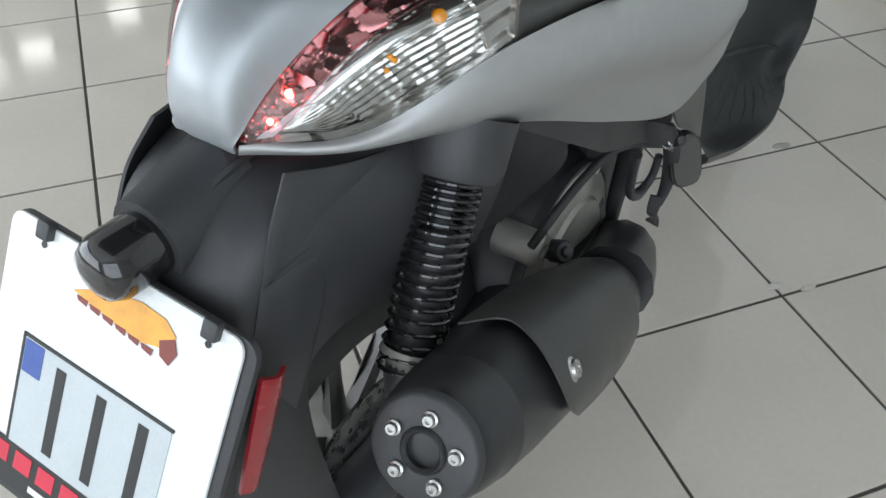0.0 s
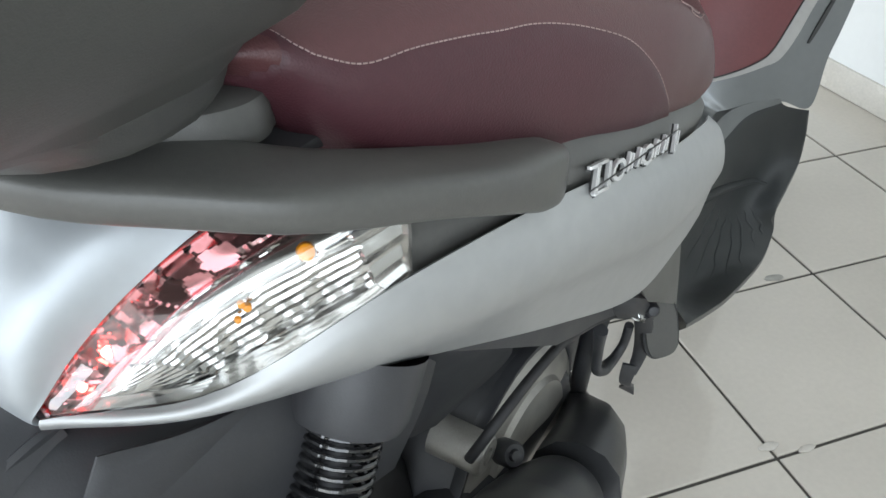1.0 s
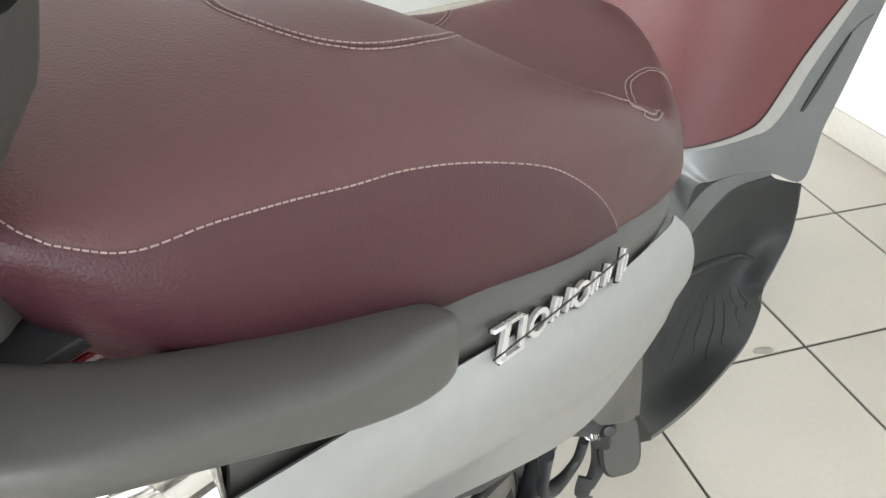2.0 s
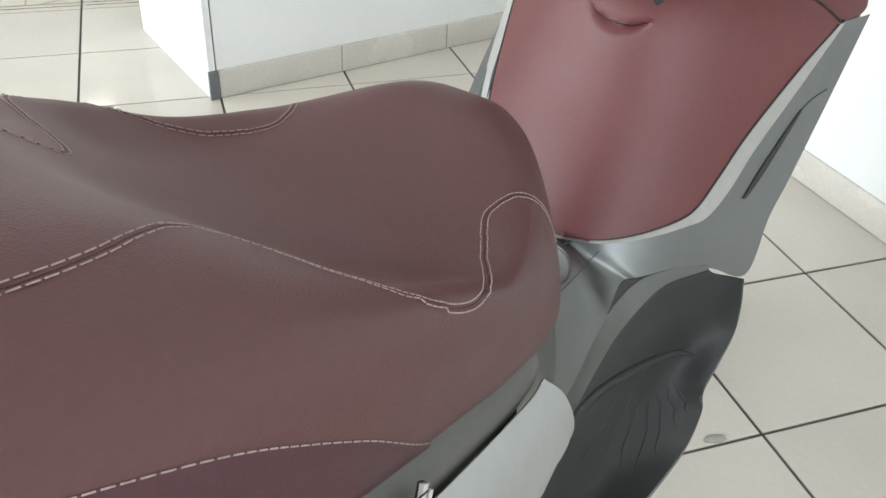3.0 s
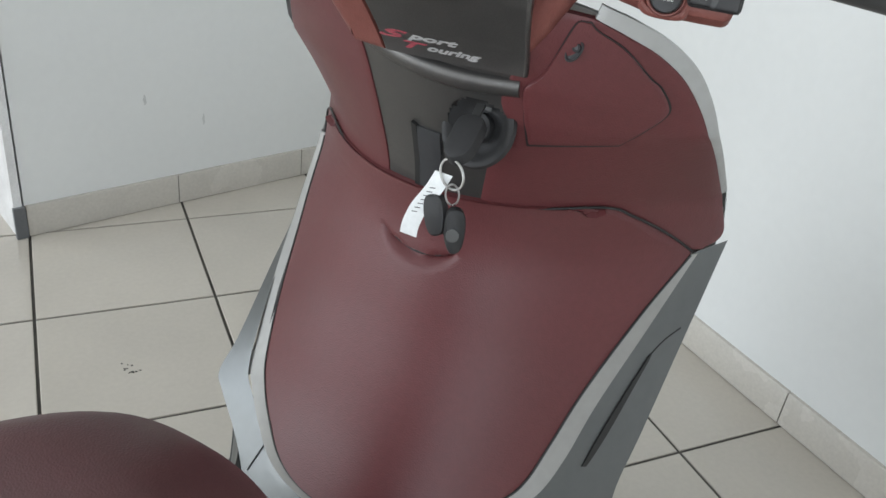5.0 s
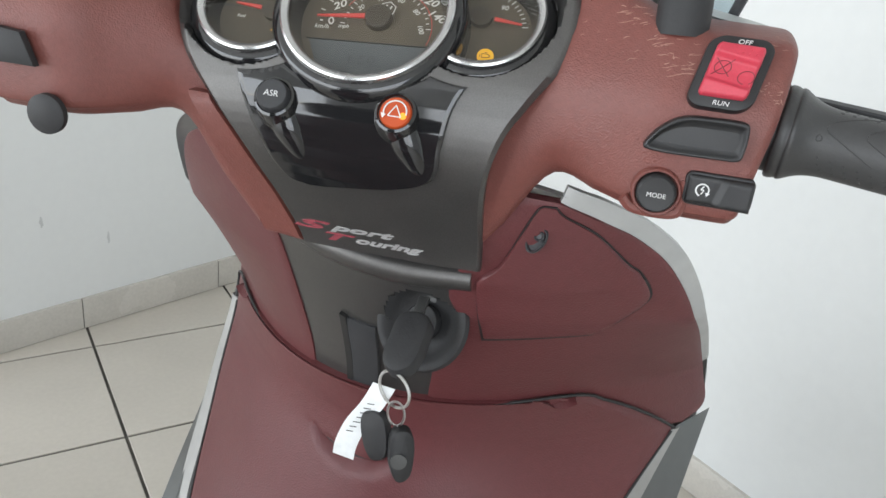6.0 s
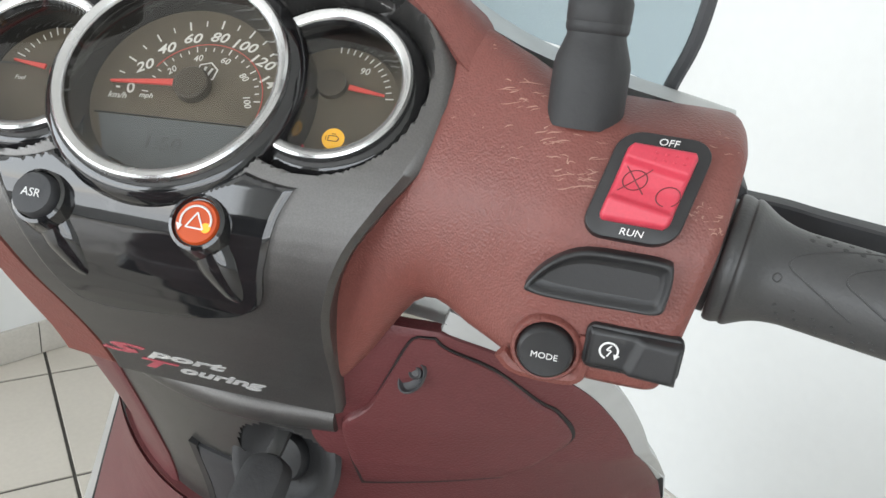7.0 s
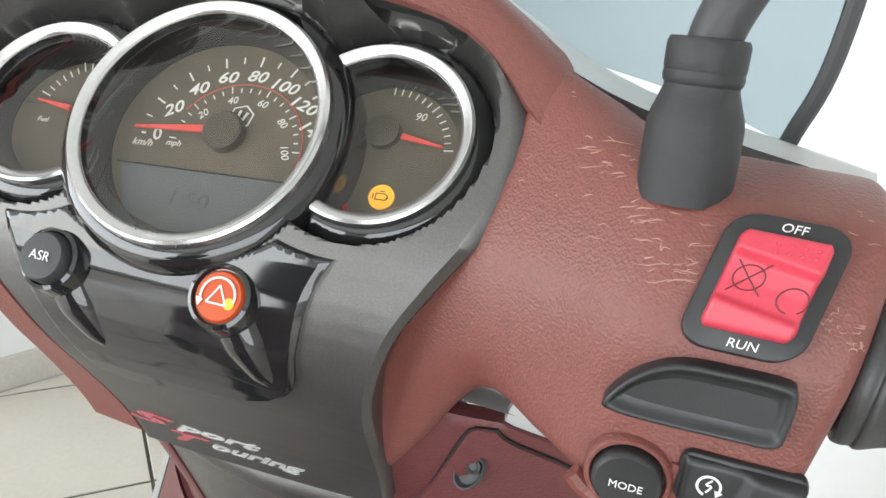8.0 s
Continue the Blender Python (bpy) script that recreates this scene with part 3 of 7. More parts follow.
# grab handle: one bow round the tail, on both sides
HANDLE = [(0.199, 0.340, 0.826, 0.010, 0.012), (0.200, 0.336, 0.829, 0.019, 0.020), (0.202, 0.322, 0.835, 0.025, 0.025), (0.204, 0.290, 0.847, 0.027, 0.024), (0.203, 0.250, 0.864, 0.028, 0.018), (0.190, 0.190, 0.887, 0.027, 0.014), (0.163, 0.132, 0.904, 0.029, 0.013),
          (0.120, 0.095, 0.913, 0.030, 0.013), (0.075, 0.070, 0.918, 0.036, 0.013), (0.0275, 0.057, 0.920, 0.037, 0.013)]


def handle_half():
    c = spline([h[:3] for h in HANDLE], 30)
    wr = spline([h[3:] for h in HANDLE], 30)
    d = np.gradient(c, axis=0)
    rings = []
    for i in range(30):
        t = d[i].copy()
        t[2] = 0
        t /= np.linalg.norm(t)
        out = np.array([t[1], -t[0], 0])
        if out[0] < 0 and i < 20:
            out = -out
        if i >= 20 and out[1] > 0:
            out = -out
        w, h = wr[i]
        rings.append([c[i] + out * w * (abs(math.cos(a)) ** 0.42 * (1 if math.cos(a) > 0 else -1)) + np.array([0, 0, 1]) * h * (abs(math.sin(a)) ** 0.42 * (1 if math.sin(a) > 0 else -1)) for a in np.linspace(0, 2 * math.pi, 20, endpoint=False)])
    g = Geo().grid(rings, wrap_v=True)
    return g.ngon(rings[0][::-1])


both("grab_handle", handle_half(), GREY, "broad dark grey grab handle")
# added black plate: stands in for the top case's shade on the seat's rear
sp("rack_shade_plate", slab(rounded(0.224, 0.115, 0.045, 10), 0.008, 0.003, Matrix.Translation((XT, 0.168, 0.9000))), BLACK, "added black plate between seat and rack, standing in for shade")
pad = [(0.050, 0.082), (0.082, 0.108), (0.097, 0.135), (0.094, 0.158), (0.070, 0.168)]
sp("rack_plate", slab(spline([(XT + x, y) for x, y in pad] + [(XT - x, y) for x, y in pad[::-1]], 60, True), 0.026, 0.009, Matrix.Translation((0, 0, 0.914))), GREY, "dark grey luggage rack pad")

# seat
SEAT_REAR = [(0.09, 0.030, 0.955, 0.040, 0.958, 0.045, 0.962, 0.030, 0.968, 0.970), (0.145, 0.072, 0.940, 0.096, 0.951, 0.104, 0.966, 0.060, 0.977, 0.981),
             (0.20, 0.130, 0.878, 0.148, 0.916, 0.135, 0.962, 0.080, 0.985, 0.990), (0.30, 0.170, 0.848, 0.178, 0.900, 0.160, 0.955, 0.090, 0.985, 0.990),
             (0.40, 0.182, 0.820, 0.195, 0.860, 0.178, 0.925, 0.100, 0.968, 0.974), (0.48, 0.187, 0.792, 0.198, 0.830, 0.185, 0.905, 0.105, 0.935, 0.935),
             (0.55, 0.188, 0.772, 0.198, 0.810, 0.188, 0.885, 0.110, 0.888, 0.875)]
SEAT_FRONT = [(0.62, 0.187, 0.752, 0.196, 0.790, 0.188, 0.857, 0.120, 0.835, 0.823), (0.70, 0.183, 0.728, 0.193, 0.765, 0.176, 0.816, 0.120, 0.801, 0.796),
              (0.78, 0.166, 0.700, 0.176, 0.735, 0.150, 0.799, 0.095, 0.805, 0.802), (0.86, 0.131, 0.640, 0.138, 0.705, 0.107, 0.790, 0.058, 0.827, 0.832),
              (0.92, 0.097, 0.592, 0.101, 0.670, 0.074, 0.764, 0.040, 0.804, 0.811), (0.97, 0.071, 0.575, 0.073, 0.640, 0.053, 0.712, 0.030, 0.746, 0.753),
              (1.015, 0.050, 0.540, 0.053, 0.585, 0.042, 0.640, 0.026, 0.662, 0.668), (1.035, 0.030, 0.530, 0.032, 0.560, 0.025, 0.590, 0.015, 0.602, 0.606)]


def seat_rows():
    rows = []
    for y, wb, zb, wm, zm, ws, zs, wt, zt, zc in SEAT_REAR + SEAT_FRONT:
        half = [(wb - 0.03, zb - 0.012), (wb, zb), (wm, zm), (ws, zs), (wt, zt)]
        rows.append([(X0 - w, y, z) for w, z in half] + [(X0, y, zc)] + [(X0 + w, y, z) for w, z in half[::-1]])
    return rows


seat_grid = fair(seat_rows(), 84, 61)
g = Geo().grid(seat_grid)
g.ngon(list(seat_grid[0])).ngon(list(seat_grid[-1][::-1]))
under = [[seat_grid[i, 0], seat_grid[i, 60]] for i in range(84)]
g.grid(under)
seat = sp("seat", g, LEATHER, "maroon-brown grained leatherette seat with pale stitching", None, 60)

# rear mudguard and undertail
SPINE = [(0.32, 0.690, 0.115), (0.20, 0.735, 0.115), (0.08, 0.748, 0.102), (0.00, 0.738, 0.090), (-0.045, 0.706, 0.082), (-0.075, 0.640, 0.090), (-0.095, 0.540, 0.098), (-0.115, 0.430, 0.092)]
rows = []
for i, (y, z, w) in enumerate(SPINE):
    d = Vector((0.10 - y, 0.29 - z)).normalized()
    rows.append([(X0 + 0.010 + s * w * k, y + d.x * e, z + d.y * e) for s, k, e in ((-1, 0.92, 0.16), (-1, 1, 0.08), (-1, 0.9, 0.02), (-1, 0.5, 0.0), (1, 0.5, 0.0), (1, 0.9, 0.02), (1, 1, 0.08), (1, 0.92, 0.16))])
sp("rear_mudguard", patch(rows, 40, 30, 0.004), BLACK, "black plastic rear mudguard")

# plate lamp tube on the undertail
sp("plate_lamp_tube", tube([(X0, 0.03, 0.715), (X0, -0.02, 0.712), (X0, -0.055, 0.712)], [0.048, 0.042, 0.036], 10, 20), BLACK, "black tube of the plate lamp")
sp("tube_cap", lathe([(0.0275, 0.0), (0.0285, 0.012), (0.0275, 0.042), (0.022, 0.052), (0.012, 0.056), (0, 0.057)], axis_frame((X0, -0.052, 0.712), (X0, -0.112, 0.716)), 24), PIANO, "glossy black end cap")
for x in (0.004, 0.050):
    sp("mudguard_rib", tube([(x, 0.040, 0.752), (x - 0.003, 0.010, 0.749), (x - 0.007, -0.018, 0.738), (x - 0.010, -0.040, 0.718)], [0.003, 0.0045, 0.0045, 0.002], 14, 6), BLACK)

# number plate on its carrier: a frame with x right, y up the plate, z towards the rear
PM = Matrix.Translation((0.0155, -0.080, 0.700)) @ Matrix.Rotation(radians(3), 4, "Y") @ Matrix.Rotation(radians(62), 4, "X")
PW, PH = 0.245, 0.245


def on_plate(x, y, z=0.0):
    return PM @ Matrix.Translation((x, y, z))


sp("plate_carrier", slab(rounded(PW + 0.012, PH + 0.01, 0.015, 5, 0, -PH / 2), 0.006, 0.001, on_plate(0.004, -0.004, -0.010)), BLACK, "black plate carrier")
plate = sp("number_plate", slab(rounded(PW, PH, 0.012, 5, 0, -PH / 2), 0.0025, 0.0006, on_plate(0, 0, -0.003)), PAPER, "white dealer card covering the number plate")
sp("plate_window", slab(rounded(0.165, 0.105, 0.003, 3, -0.020, -0.150), 0.0012, 0, on_plate(0.018, 0, -0.0005)), PLATE, "grey-blue plate sheet", plate)
sp("window_edge", slab([(-0.104, -0.096), (0.064, -0.096), (0.064, -0.0985), (-0.104, -0.0985)], 0.0016, 0, on_plate(0.018, 0, -0.0005)), INK, "", plate)
sp("window_edge", slab([(-0.104, -0.096), (-0.101, -0.096), (-0.101, -0.203), (-0.104, -0.203)], 0.0016, 0, on_plate(0.018, 0, -0.0005)), INK, "", plate)
sp("blue_band", slab(rounded(0.022, 0.030, 0.001, 3, -0.089, -0.115), 0.0004, 0, on_plate(0.018, 0, 0.0008)), BLUE, "blue band", plate)
for i, cx in enumerate((-0.056, -0.010, 0.036)):
    sp("plate_bar", slab([(cx - 0.0055, -0.108), (cx + 0.0055, -0.108), (cx + 0.0055, -0.190), (cx - 0.0055, -0.190)], 0.0005, 0, on_plate(0.018, 0, 0.0008)), INK, "plain black bar in place of a character", plate)
sp("banner", slab([(-PW / 2, -0.200), (PW / 2, -0.200), (PW / 2, -0.243), (-PW / 2, -0.243)], 0.0008, 0, on_plate(0, 0, 0.0002)), INK, "black dealer banner", plate)
for i in range(9):
    cx = -0.118 + i * 0.0285
    sp("banner_bar", slab([(cx - 0.010, -0.204), (cx + 0.010, -0.204), (cx + 0.0095, -0.222), (cx - 0.011, -0.222)], 0.0005, 0, on_plate(0, 0, 0.001)), REDINK, "red bar on the banner", plate)
sp("banner_line", slab([(-0.05, -0.229), (0.10, -0.229), (0.10, -0.235), (-0.05, -0.235)], 0.0004, 0, on_plate(0, 0, 0.001)), WHITEPRINT, "white bar on the banner", plate)
TURNED = Matrix.Translation((0, -0.05, 0)) @ Matrix.Rotation(radians(14), 4, "Z") @ Matrix.Translation((0, 0.05, 0))
wing = [(-0.056, -0.040), (-0.022, -0.033), (0.016, -0.035), (0.040, -0.043), (0.050, -0.055), (0.036, -0.066), (0.014, -0.066), (-0.010, -0.058), (-0.034, -0.049)]
sp("emblem", slab(wing, 0.0004, 0, on_plate(0.014, 0.017, 0.0002) @ TURNED), ORANGE, "orange wing-shaped emblem", plate)
for i in range(6):
    x, y = -0.052 + i * 0.0135, -0.043 - i * 0.0047
    sp("emblem_tip", slab([(x, y), (x + 0.012, y - 0.003), (x + 0.010, y - 0.008), (x + 0.001, y - 0.004)], 0.0005, 0, on_plate(0.014, 0.017, 0.0003) @ TURNED), BROWN, "brown tip of the emblem", plate)
sp("emblem_block", slab([(0.034, -0.060), (0.049, -0.056), (0.051, -0.068), (0.043, -0.078), (0.034, -0.072)], 0.0005, 0, on_plate(0.014, 0.017, 0.0003) @ TURNED), BROWN, "brown block of the emblem", plate)
for cx in (-0.080, 0.094):
    sp("plate_clip", box(0.014, 0.016, 0.008, on_plate(cx, -0.002, -0.001), 0.002), BLACK, "black clip", plate)
    sp("plate_hole", slab(circle(0.003, 12), 0.0004, 0, on_plate(cx - 0.002, -0.016, 0)), INK, "", plate)
sp("plate_knob", lathe([(0.007, 0), (0.007, 0.012), (0.004, 0.016), (0, 0.017)], on_plate(-0.118, -0.252, -0.012), 14), BLACK, "black rubber stop", plate)
sp("side_reflector", patch([[(0.134, -0.050, 0.640), (0.140, -0.062, 0.645), (0.138, -0.076, 0.655)], [(0.130, -0.064, 0.595), (0.138, -0.080, 0.598), (0.136, -0.096, 0.604)],
                            [(0.124, -0.088, 0.535), (0.132, -0.100, 0.538), (0.130, -0.112, 0.546)]], 12, 8, 0.006, 0.002), REFLECTOR, "long red side reflector")

# exhaust
MA, MB = Vector((0.249, -0.022, 0.588)), Vector((0.222, 0.400, 0.374))
mm = axis_frame(MA, MB)
muffler = sp("muffler", lathe([(0.0, 0.0), (0.034, 0.0), (0.045, 0.004), (0.051, 0.014), (0.055, 0.035), (0.058, 0.06), (0.0586, 0.062), (0.058, 0.064), (0.062, 0.12), (0.066, 0.26), (0.065, 0.40), (0.061, 0.46), (0.052, 0.51), (0.03, 0.535), (0.0, 0.54)], mm, 40), MUFFLER, "satin black upswept exhaust muffler")
sp("end_cap", lathe([(0.019, -0.004), (0.043, -0.005), (0.047, -0.002), (0.0485, 0.004), (0.039, 0.006)], mm, 40), BLACK, "black round muffler end cap", muffler)
sp("outlet", lathe([(0.0145, -0.005), (0.017, -0.008), (0.0195, -0.006), (0.0205, -0.003), (0.0145, -0.003), (0.014, 0.03), (0.0, 0.03)], mm, 28), MUFFLER, "black outlet ring", muffler)
for i in range(5):
    a = radians(18 + 72 * i)
    p = mm @ Vector((0.0290 * math.cos(a), 0.0290 * math.sin(a), -0.005))
    q = mm @ Vector((0.0290 * math.cos(a), 0.0290 * math.sin(a), -0.02))
    bolt = sp("bolt", lathe([(0.0066, 0), (0.0066, 0.002), (0.0050, 0.003), (0.0050, 0.006), (0.0043, 0.0068), (0.0026, 0.0068), (0.0024, 0.0045), (0, 0.0045)], axis_frame(p, q), 18), STEEL, "steel socket bolt", muffler)
# the shield's leading edge sweeps back from the top towards the outer side
to_local = mm.to_3x3().inverted()
edge_dirs = [(-0.52, 0.36, 0.78), (-0.10, 0.44, 0.88), (0.30, 0.44, 0.84), (0.62, 0.38, 0.68), (0.84, 0.29, 0.45), (0.97, 0.15, 0.15), (0.98, 0.00, -0.20)]
fronts = (0.100, 0.128, 0.122, 0.116, 0.120, 0.140, 0.190)
tails = (0.330, 0.372, 0.388, 0.396, 0.402, 0.404, 0.395)
rows = []
for k in range(5):
    row = []
    for dv, h0, h1 in zip(edge_dirs, fronts, tails):
        v = to_local @ Vector(dv)
        a, t = math.atan2(v.y, v.x), k / 4
        r = 0.0745 - 0.0035 * (2 * t - 1) ** 2
        row.append(tuple(mm @ Vector((r * math.cos(a), r * math.sin(a), h0 + (h1 - h0) * t))))
    rows.append(row)
sp("heat_shield", patch(rows, 24, 30, 0.003, 0.0012), SHIELD, "matt grey heat shield over the muffler", muffler)
ps = mm @ (to_local @ Vector((0.80, 0.30, 0.52)).normalized() * 0.0745 + Vector((0, 0, 0.155)))
po = mm @ (to_local @ Vector((0.80, 0.30, 0.52)).normalized() * 0.1000 + Vector((0, 0, 0.155)))
sp("shield_screw", lathe([(0.012, -0.003), (0.012, 0.0), (0.009, 0.002), (0.0085, 0.005), (0.004, 0.005), (0.0035, 0.003), (0, 0.003)], axis_frame(ps, po), 18), STEEL, "steel socket screw", muffler)
sp("exhaust_pipe", tube([(0.223, 0.46, 0.36), (0.20, 0.56, 0.33), (0.15, 0.64, 0.27), (0.10, 0.70, 0.24)], [0.055, 0.045, 0.03, 0.026], 16, 12), MUFFLER, "dark exhaust pipe")

# rear wheel with brake disc
RWC = Vector((X0, 0.095, 0.292))


def wheel(centre, radius, width, rim_r, name, spokes):
    w = sp(name, Geo().ngon([centre + Vector((0.002, 0, 0)), centre + Vector((0, 0.002, 0)), centre + Vector((0, 0, 0.002))]), BLACK, "black alloy wheel with tyre")
    m = Matrix.Translation(centre) @ Matrix.Rotation(radians(90), 4, "Y")
    hw = width / 2
    prof = [(rim_r - 0.01, -hw * 0.75), (rim_r + 0.03, -hw), (radius - 0.035, -hw), (radius - 0.010, -hw * 0.7), (radius, -hw * 0.25), (radius, hw * 0.25), (radius - 0.010, hw * 0.7), (radius - 0.035, hw), (rim_r + 0.03, hw), (rim_r - 0.01, hw * 0.75)]
    sp("tyre", Geo().grid([[tuple(m @ Vector((r * math.cos(a), r * math.sin(a), h))) for a in np.linspace(0, 2 * math.pi, 56, endpoint=False)] for r, h in prof], wrap_u=True, wrap_v=True), RUBBER, "black tyre", w)
    prof = [(rim_r + 0.004, -hw * 0.8), (rim_r - 0.006, -hw * 0.7), (rim_r - 0.02, -hw * 0.4), (rim_r - 0.02, hw * 0.4), (rim_r - 0.006, hw * 0.7), (rim_r + 0.004, hw * 0.8)]
    sp("rim", Geo().grid([[tuple(m @ Vector((r * math.cos(a), r * math.sin(a), h))) for a in np.linspace(0, 2 * math.pi, 48, endpoint=False)] for r, h in prof], wrap_u=True, wrap_v=True), DARKGREY, "dark alloy rim", w)
    sp("hub", lathe([(0.0, -0.06), (0.05, -0.06), (0.055, -0.04), (0.045, 0.04), (0.05, 0.055), (0.03, 0.07), (0, 0.072)], m, 24), ALLOY, "cast alloy hub", w)
    for i in range(spokes):
        a = 2 * math.pi * i / spokes + 0.3
        e = lambda r, s, h: tuple(m @ Vector((r * math.cos(a) - s * math.sin(a), r * math.sin(a) + s * math.cos(a), h)))
        sp("spoke", patch([[e(0.04, -0.016, 0.03), e(0.04, 0, 0.036), e(0.04, 0.016, 0.03)], [e(0.11, -0.011, 0.02), e(0.11, 0, 0.026), e(0.11, 0.011, 0.02)], [e(rim_r - 0.012, -0.016, 0.012), e(rim_r - 0.012, 0, 0.018), e(rim_r - 0.012, 0.016, 0.012)]], 8, 6, 0.024), DARKGREY, "", w)
    disc = [(0.07, 0.068), (0.12, 0.068), (0.12, 0.072), (0.07, 0.072)]
    sp("brake_disc", Geo().grid([[tuple(m @ Vector((r * math.cos(a), r * math.sin(a), h))) for a in np.linspace(0, 2 * math.pi, 48, endpoint=False)] for r, h in disc], wrap_u=True, wrap_v=True), STEEL, "drilled steel brake disc", w)
    for i in range(24):
        a = 2 * math.pi * i / 24
        r = 0.085 + 0.012 * (i % 3)
        sp("disc_hole", slab(circle(0.0035, 10), 0.0008, 0, m @ Matrix.Translation((r * math.cos(a), r * math.sin(a), 0.0715))), INK, "", w)
    return w


wheel(RWC, 0.290, 0.135, 0.185, "rear_wheel", 7)
wheel(Vector((X0, 1.62, 0.305)), 0.303, 0.11, 0.21, "front_wheel", 7)

# rear shock absorbers
def shock(x, flip=False):
    top, bot = Vector((x, 0.180, 0.715)), Vector((x + 0.018, 0.056, 0.497))
    m = axis_frame(top, bot)
    L = (bot - top).length
    body = sp("shock_absorber", lathe([(0.0, 0.0), (0.010, 0.0), (0.010, 0.075), (0.021, 0.080), (0.021, L - 0.03), (0.012, L), (0, L)], m, 18), BLACK, "black shock absorber with coil spring")
    sp("shock_cover", lathe([(0.047, -0.030), (0.046, -0.01), (0.044, 0.016), (0.040, 0.026), (0.036, 0.028), (0.02, 0.028)], m, 28), BLACK, "black upper spring cover", body)
    turns, n = 19, 19 * 16
    coil = []
    for i in range(n + 1):
        s = i / n
        a = 2 * math.pi * turns * s
        coil.append(tuple(m @ Vector((0.0280 * math.cos(a), 0.0280 * math.sin(a), 0.030 + (L - 0.062) * (0.62 * s + 0.38 * s * s)))))
    sp("spring", tube(coil, 0.0023, n + 1, 7), PIANO, "black painted coil spring", body)
    sp("lower_mount", lathe([(0.028, L - 0.062), (0.030, L - 0.055), (0.022, L - 0.05), (0.015, L - 0.01)], m, 20), ALLOY, "alloy lower mount", body)


shock(0.149), shock(2 * X0 - 0.149 - 0.018)
both("tail_skirt", patch([[(0.098, 0.020, 0.762), (0.118, 0.080, 0.745), (0.122, 0.185, 0.715)], [(0.106, -0.010, 0.730), (0.121, 0.062, 0.718), (0.123, 0.178, 0.690)], [(0.110, -0.032, 0.690), (0.121, 0.040, 0.700), (0.122, 0.166, 0.672)]], 18, 24, 0.005, 0.002), BLACK, "black plastic skirt under the tail")
both("tail_skirt", patch([[(0.110, -0.032, 0.690), (0.119, 0.008, 0.695), (0.121, 0.036, 0.700)], [(0.112, -0.055, 0.640), (0.120, -0.010, 0.645), (0.122, 0.026, 0.650)], [(0.112, -0.080, 0.570), (0.119, -0.040, 0.580), (0.121, 0.000, 0.590)], [(0.108, -0.105, 0.480), (0.114, -0.070, 0.500), (0.116, -0.035, 0.520)]], 22, 16, 0.005, 0.002), BLACK, "black plastic skirt under the tail")

# swing arm, engine and hoses
sp("swing_arm", tube([(0.115, 0.02, 0.31), (0.118, 0.2, 0.33), (0.115, 0.4, 0.34), (0.09, 0.6, 0.34)], [0.035, 0.03, 0.045, 0.06], 16, 12), BLACK, "black swing arm")
em = Matrix.Translation((0.045, 0.495, 0.335)) @ Matrix.Rotation(radians(90), 4, "Y")
engine = sp("engine", lathe([(0.0, -0.15), (0.14, -0.14), (0.155, -0.10), (0.155, 0.04), (0.14, 0.075), (0.0, 0.08)], em, 36), BLACK, "black engine block")
sp("engine_cover", lathe([(0.136, 0.070), (0.138, 0.084), (0.128, 0.094), (0.095, 0.098), (0.090, 0.104), (0.05, 0.106), (0.0, 0.106)], em, 36), ALLOY, "worn cast alloy engine cover", engine)
sp("cover_ring", lathe([(0.138, 0.070), (0.143, 0.082), (0.142, 0.090), (0.136, 0.090), (0.135, 0.084)], em, 36), BLACK, "black rim of the engine cover", engine)
sp("cylinder_head", box(0.15, 0.22, 0.16, pose(X0 + 0.01, 0.70, 0.26, -12), 0.02), BLACK, "black cylinder head", engine)
for k, (y, z) in enumerate(((0.42, 0.40), (0.56, 0.45), (0.62, 0.30), (0.46, 0.28))):
    sp("cover_bolt", lathe([(0.008, 0), (0.008, 0.008), (0.005, 0.010), (0, 0.010)], axis_frame((0.135, y, z), (0.2, y, z)), 10), STEEL, "", engine)
sp("mount_boss", lathe([(0.023, 0.0), (0.023, 0.058), (0.020, 0.062), (0.010, 0.062), (0.010, 0.052), (0, 0.052)], axis_frame((0.095, 0.372, 0.448), (0.160, 0.376, 0.446)), 22), ALLOY, "cast alloy mounting boss", engine)
sp("mount_knob", lathe([(0.015, -0.02), (0.015, 0.0), (0.012, 0.004), (0.007, 0.004), (0.006, 0.009), (0.0, 0.010)], axis_frame((0.173, 0.400, 0.436), (0.26, 0.36, 0.50)), 18), BLACK, "black mounting bolt", engine)
sp("frame_tube", tube([(0.10, 0.30, 0.70), (0.115, 0.42, 0.58), (0.12, 0.52, 0.54), (0.13, 0.68, 0.50)], 0.020, 16, 10), BLACK, "black frame tube")
sp("air_box", patch([[(0.10, 0.24, 0.70), (0.15, 0.26, 0.69), (0.17, 0.34, 0.66)], [(0.09, 0.30, 0.58), (0.13, 0.33, 0.57), (0.15, 0.42, 0.55)], [(0.08, 0.29, 0.51), (0.10, 0.31, 0.50), (0.115, 0.34, 0.50)]], 14, 12, 0.02), BLACK, "black air box cover")
sp("hose", tube([(0.182, 0.650, 0.455), (0.180, 0.634, 0.466), (0.180, 0.565, 0.504), (0.180, 0.485, 0.537), (0.180, 0.421, 0.545), (0.178, 0.375, 0.540), (0.172, 0.345, 0.522), (0.16, 0.33, 0.49)], 0.0055, 40, 10), RUBBER, "thin black rubber hose")
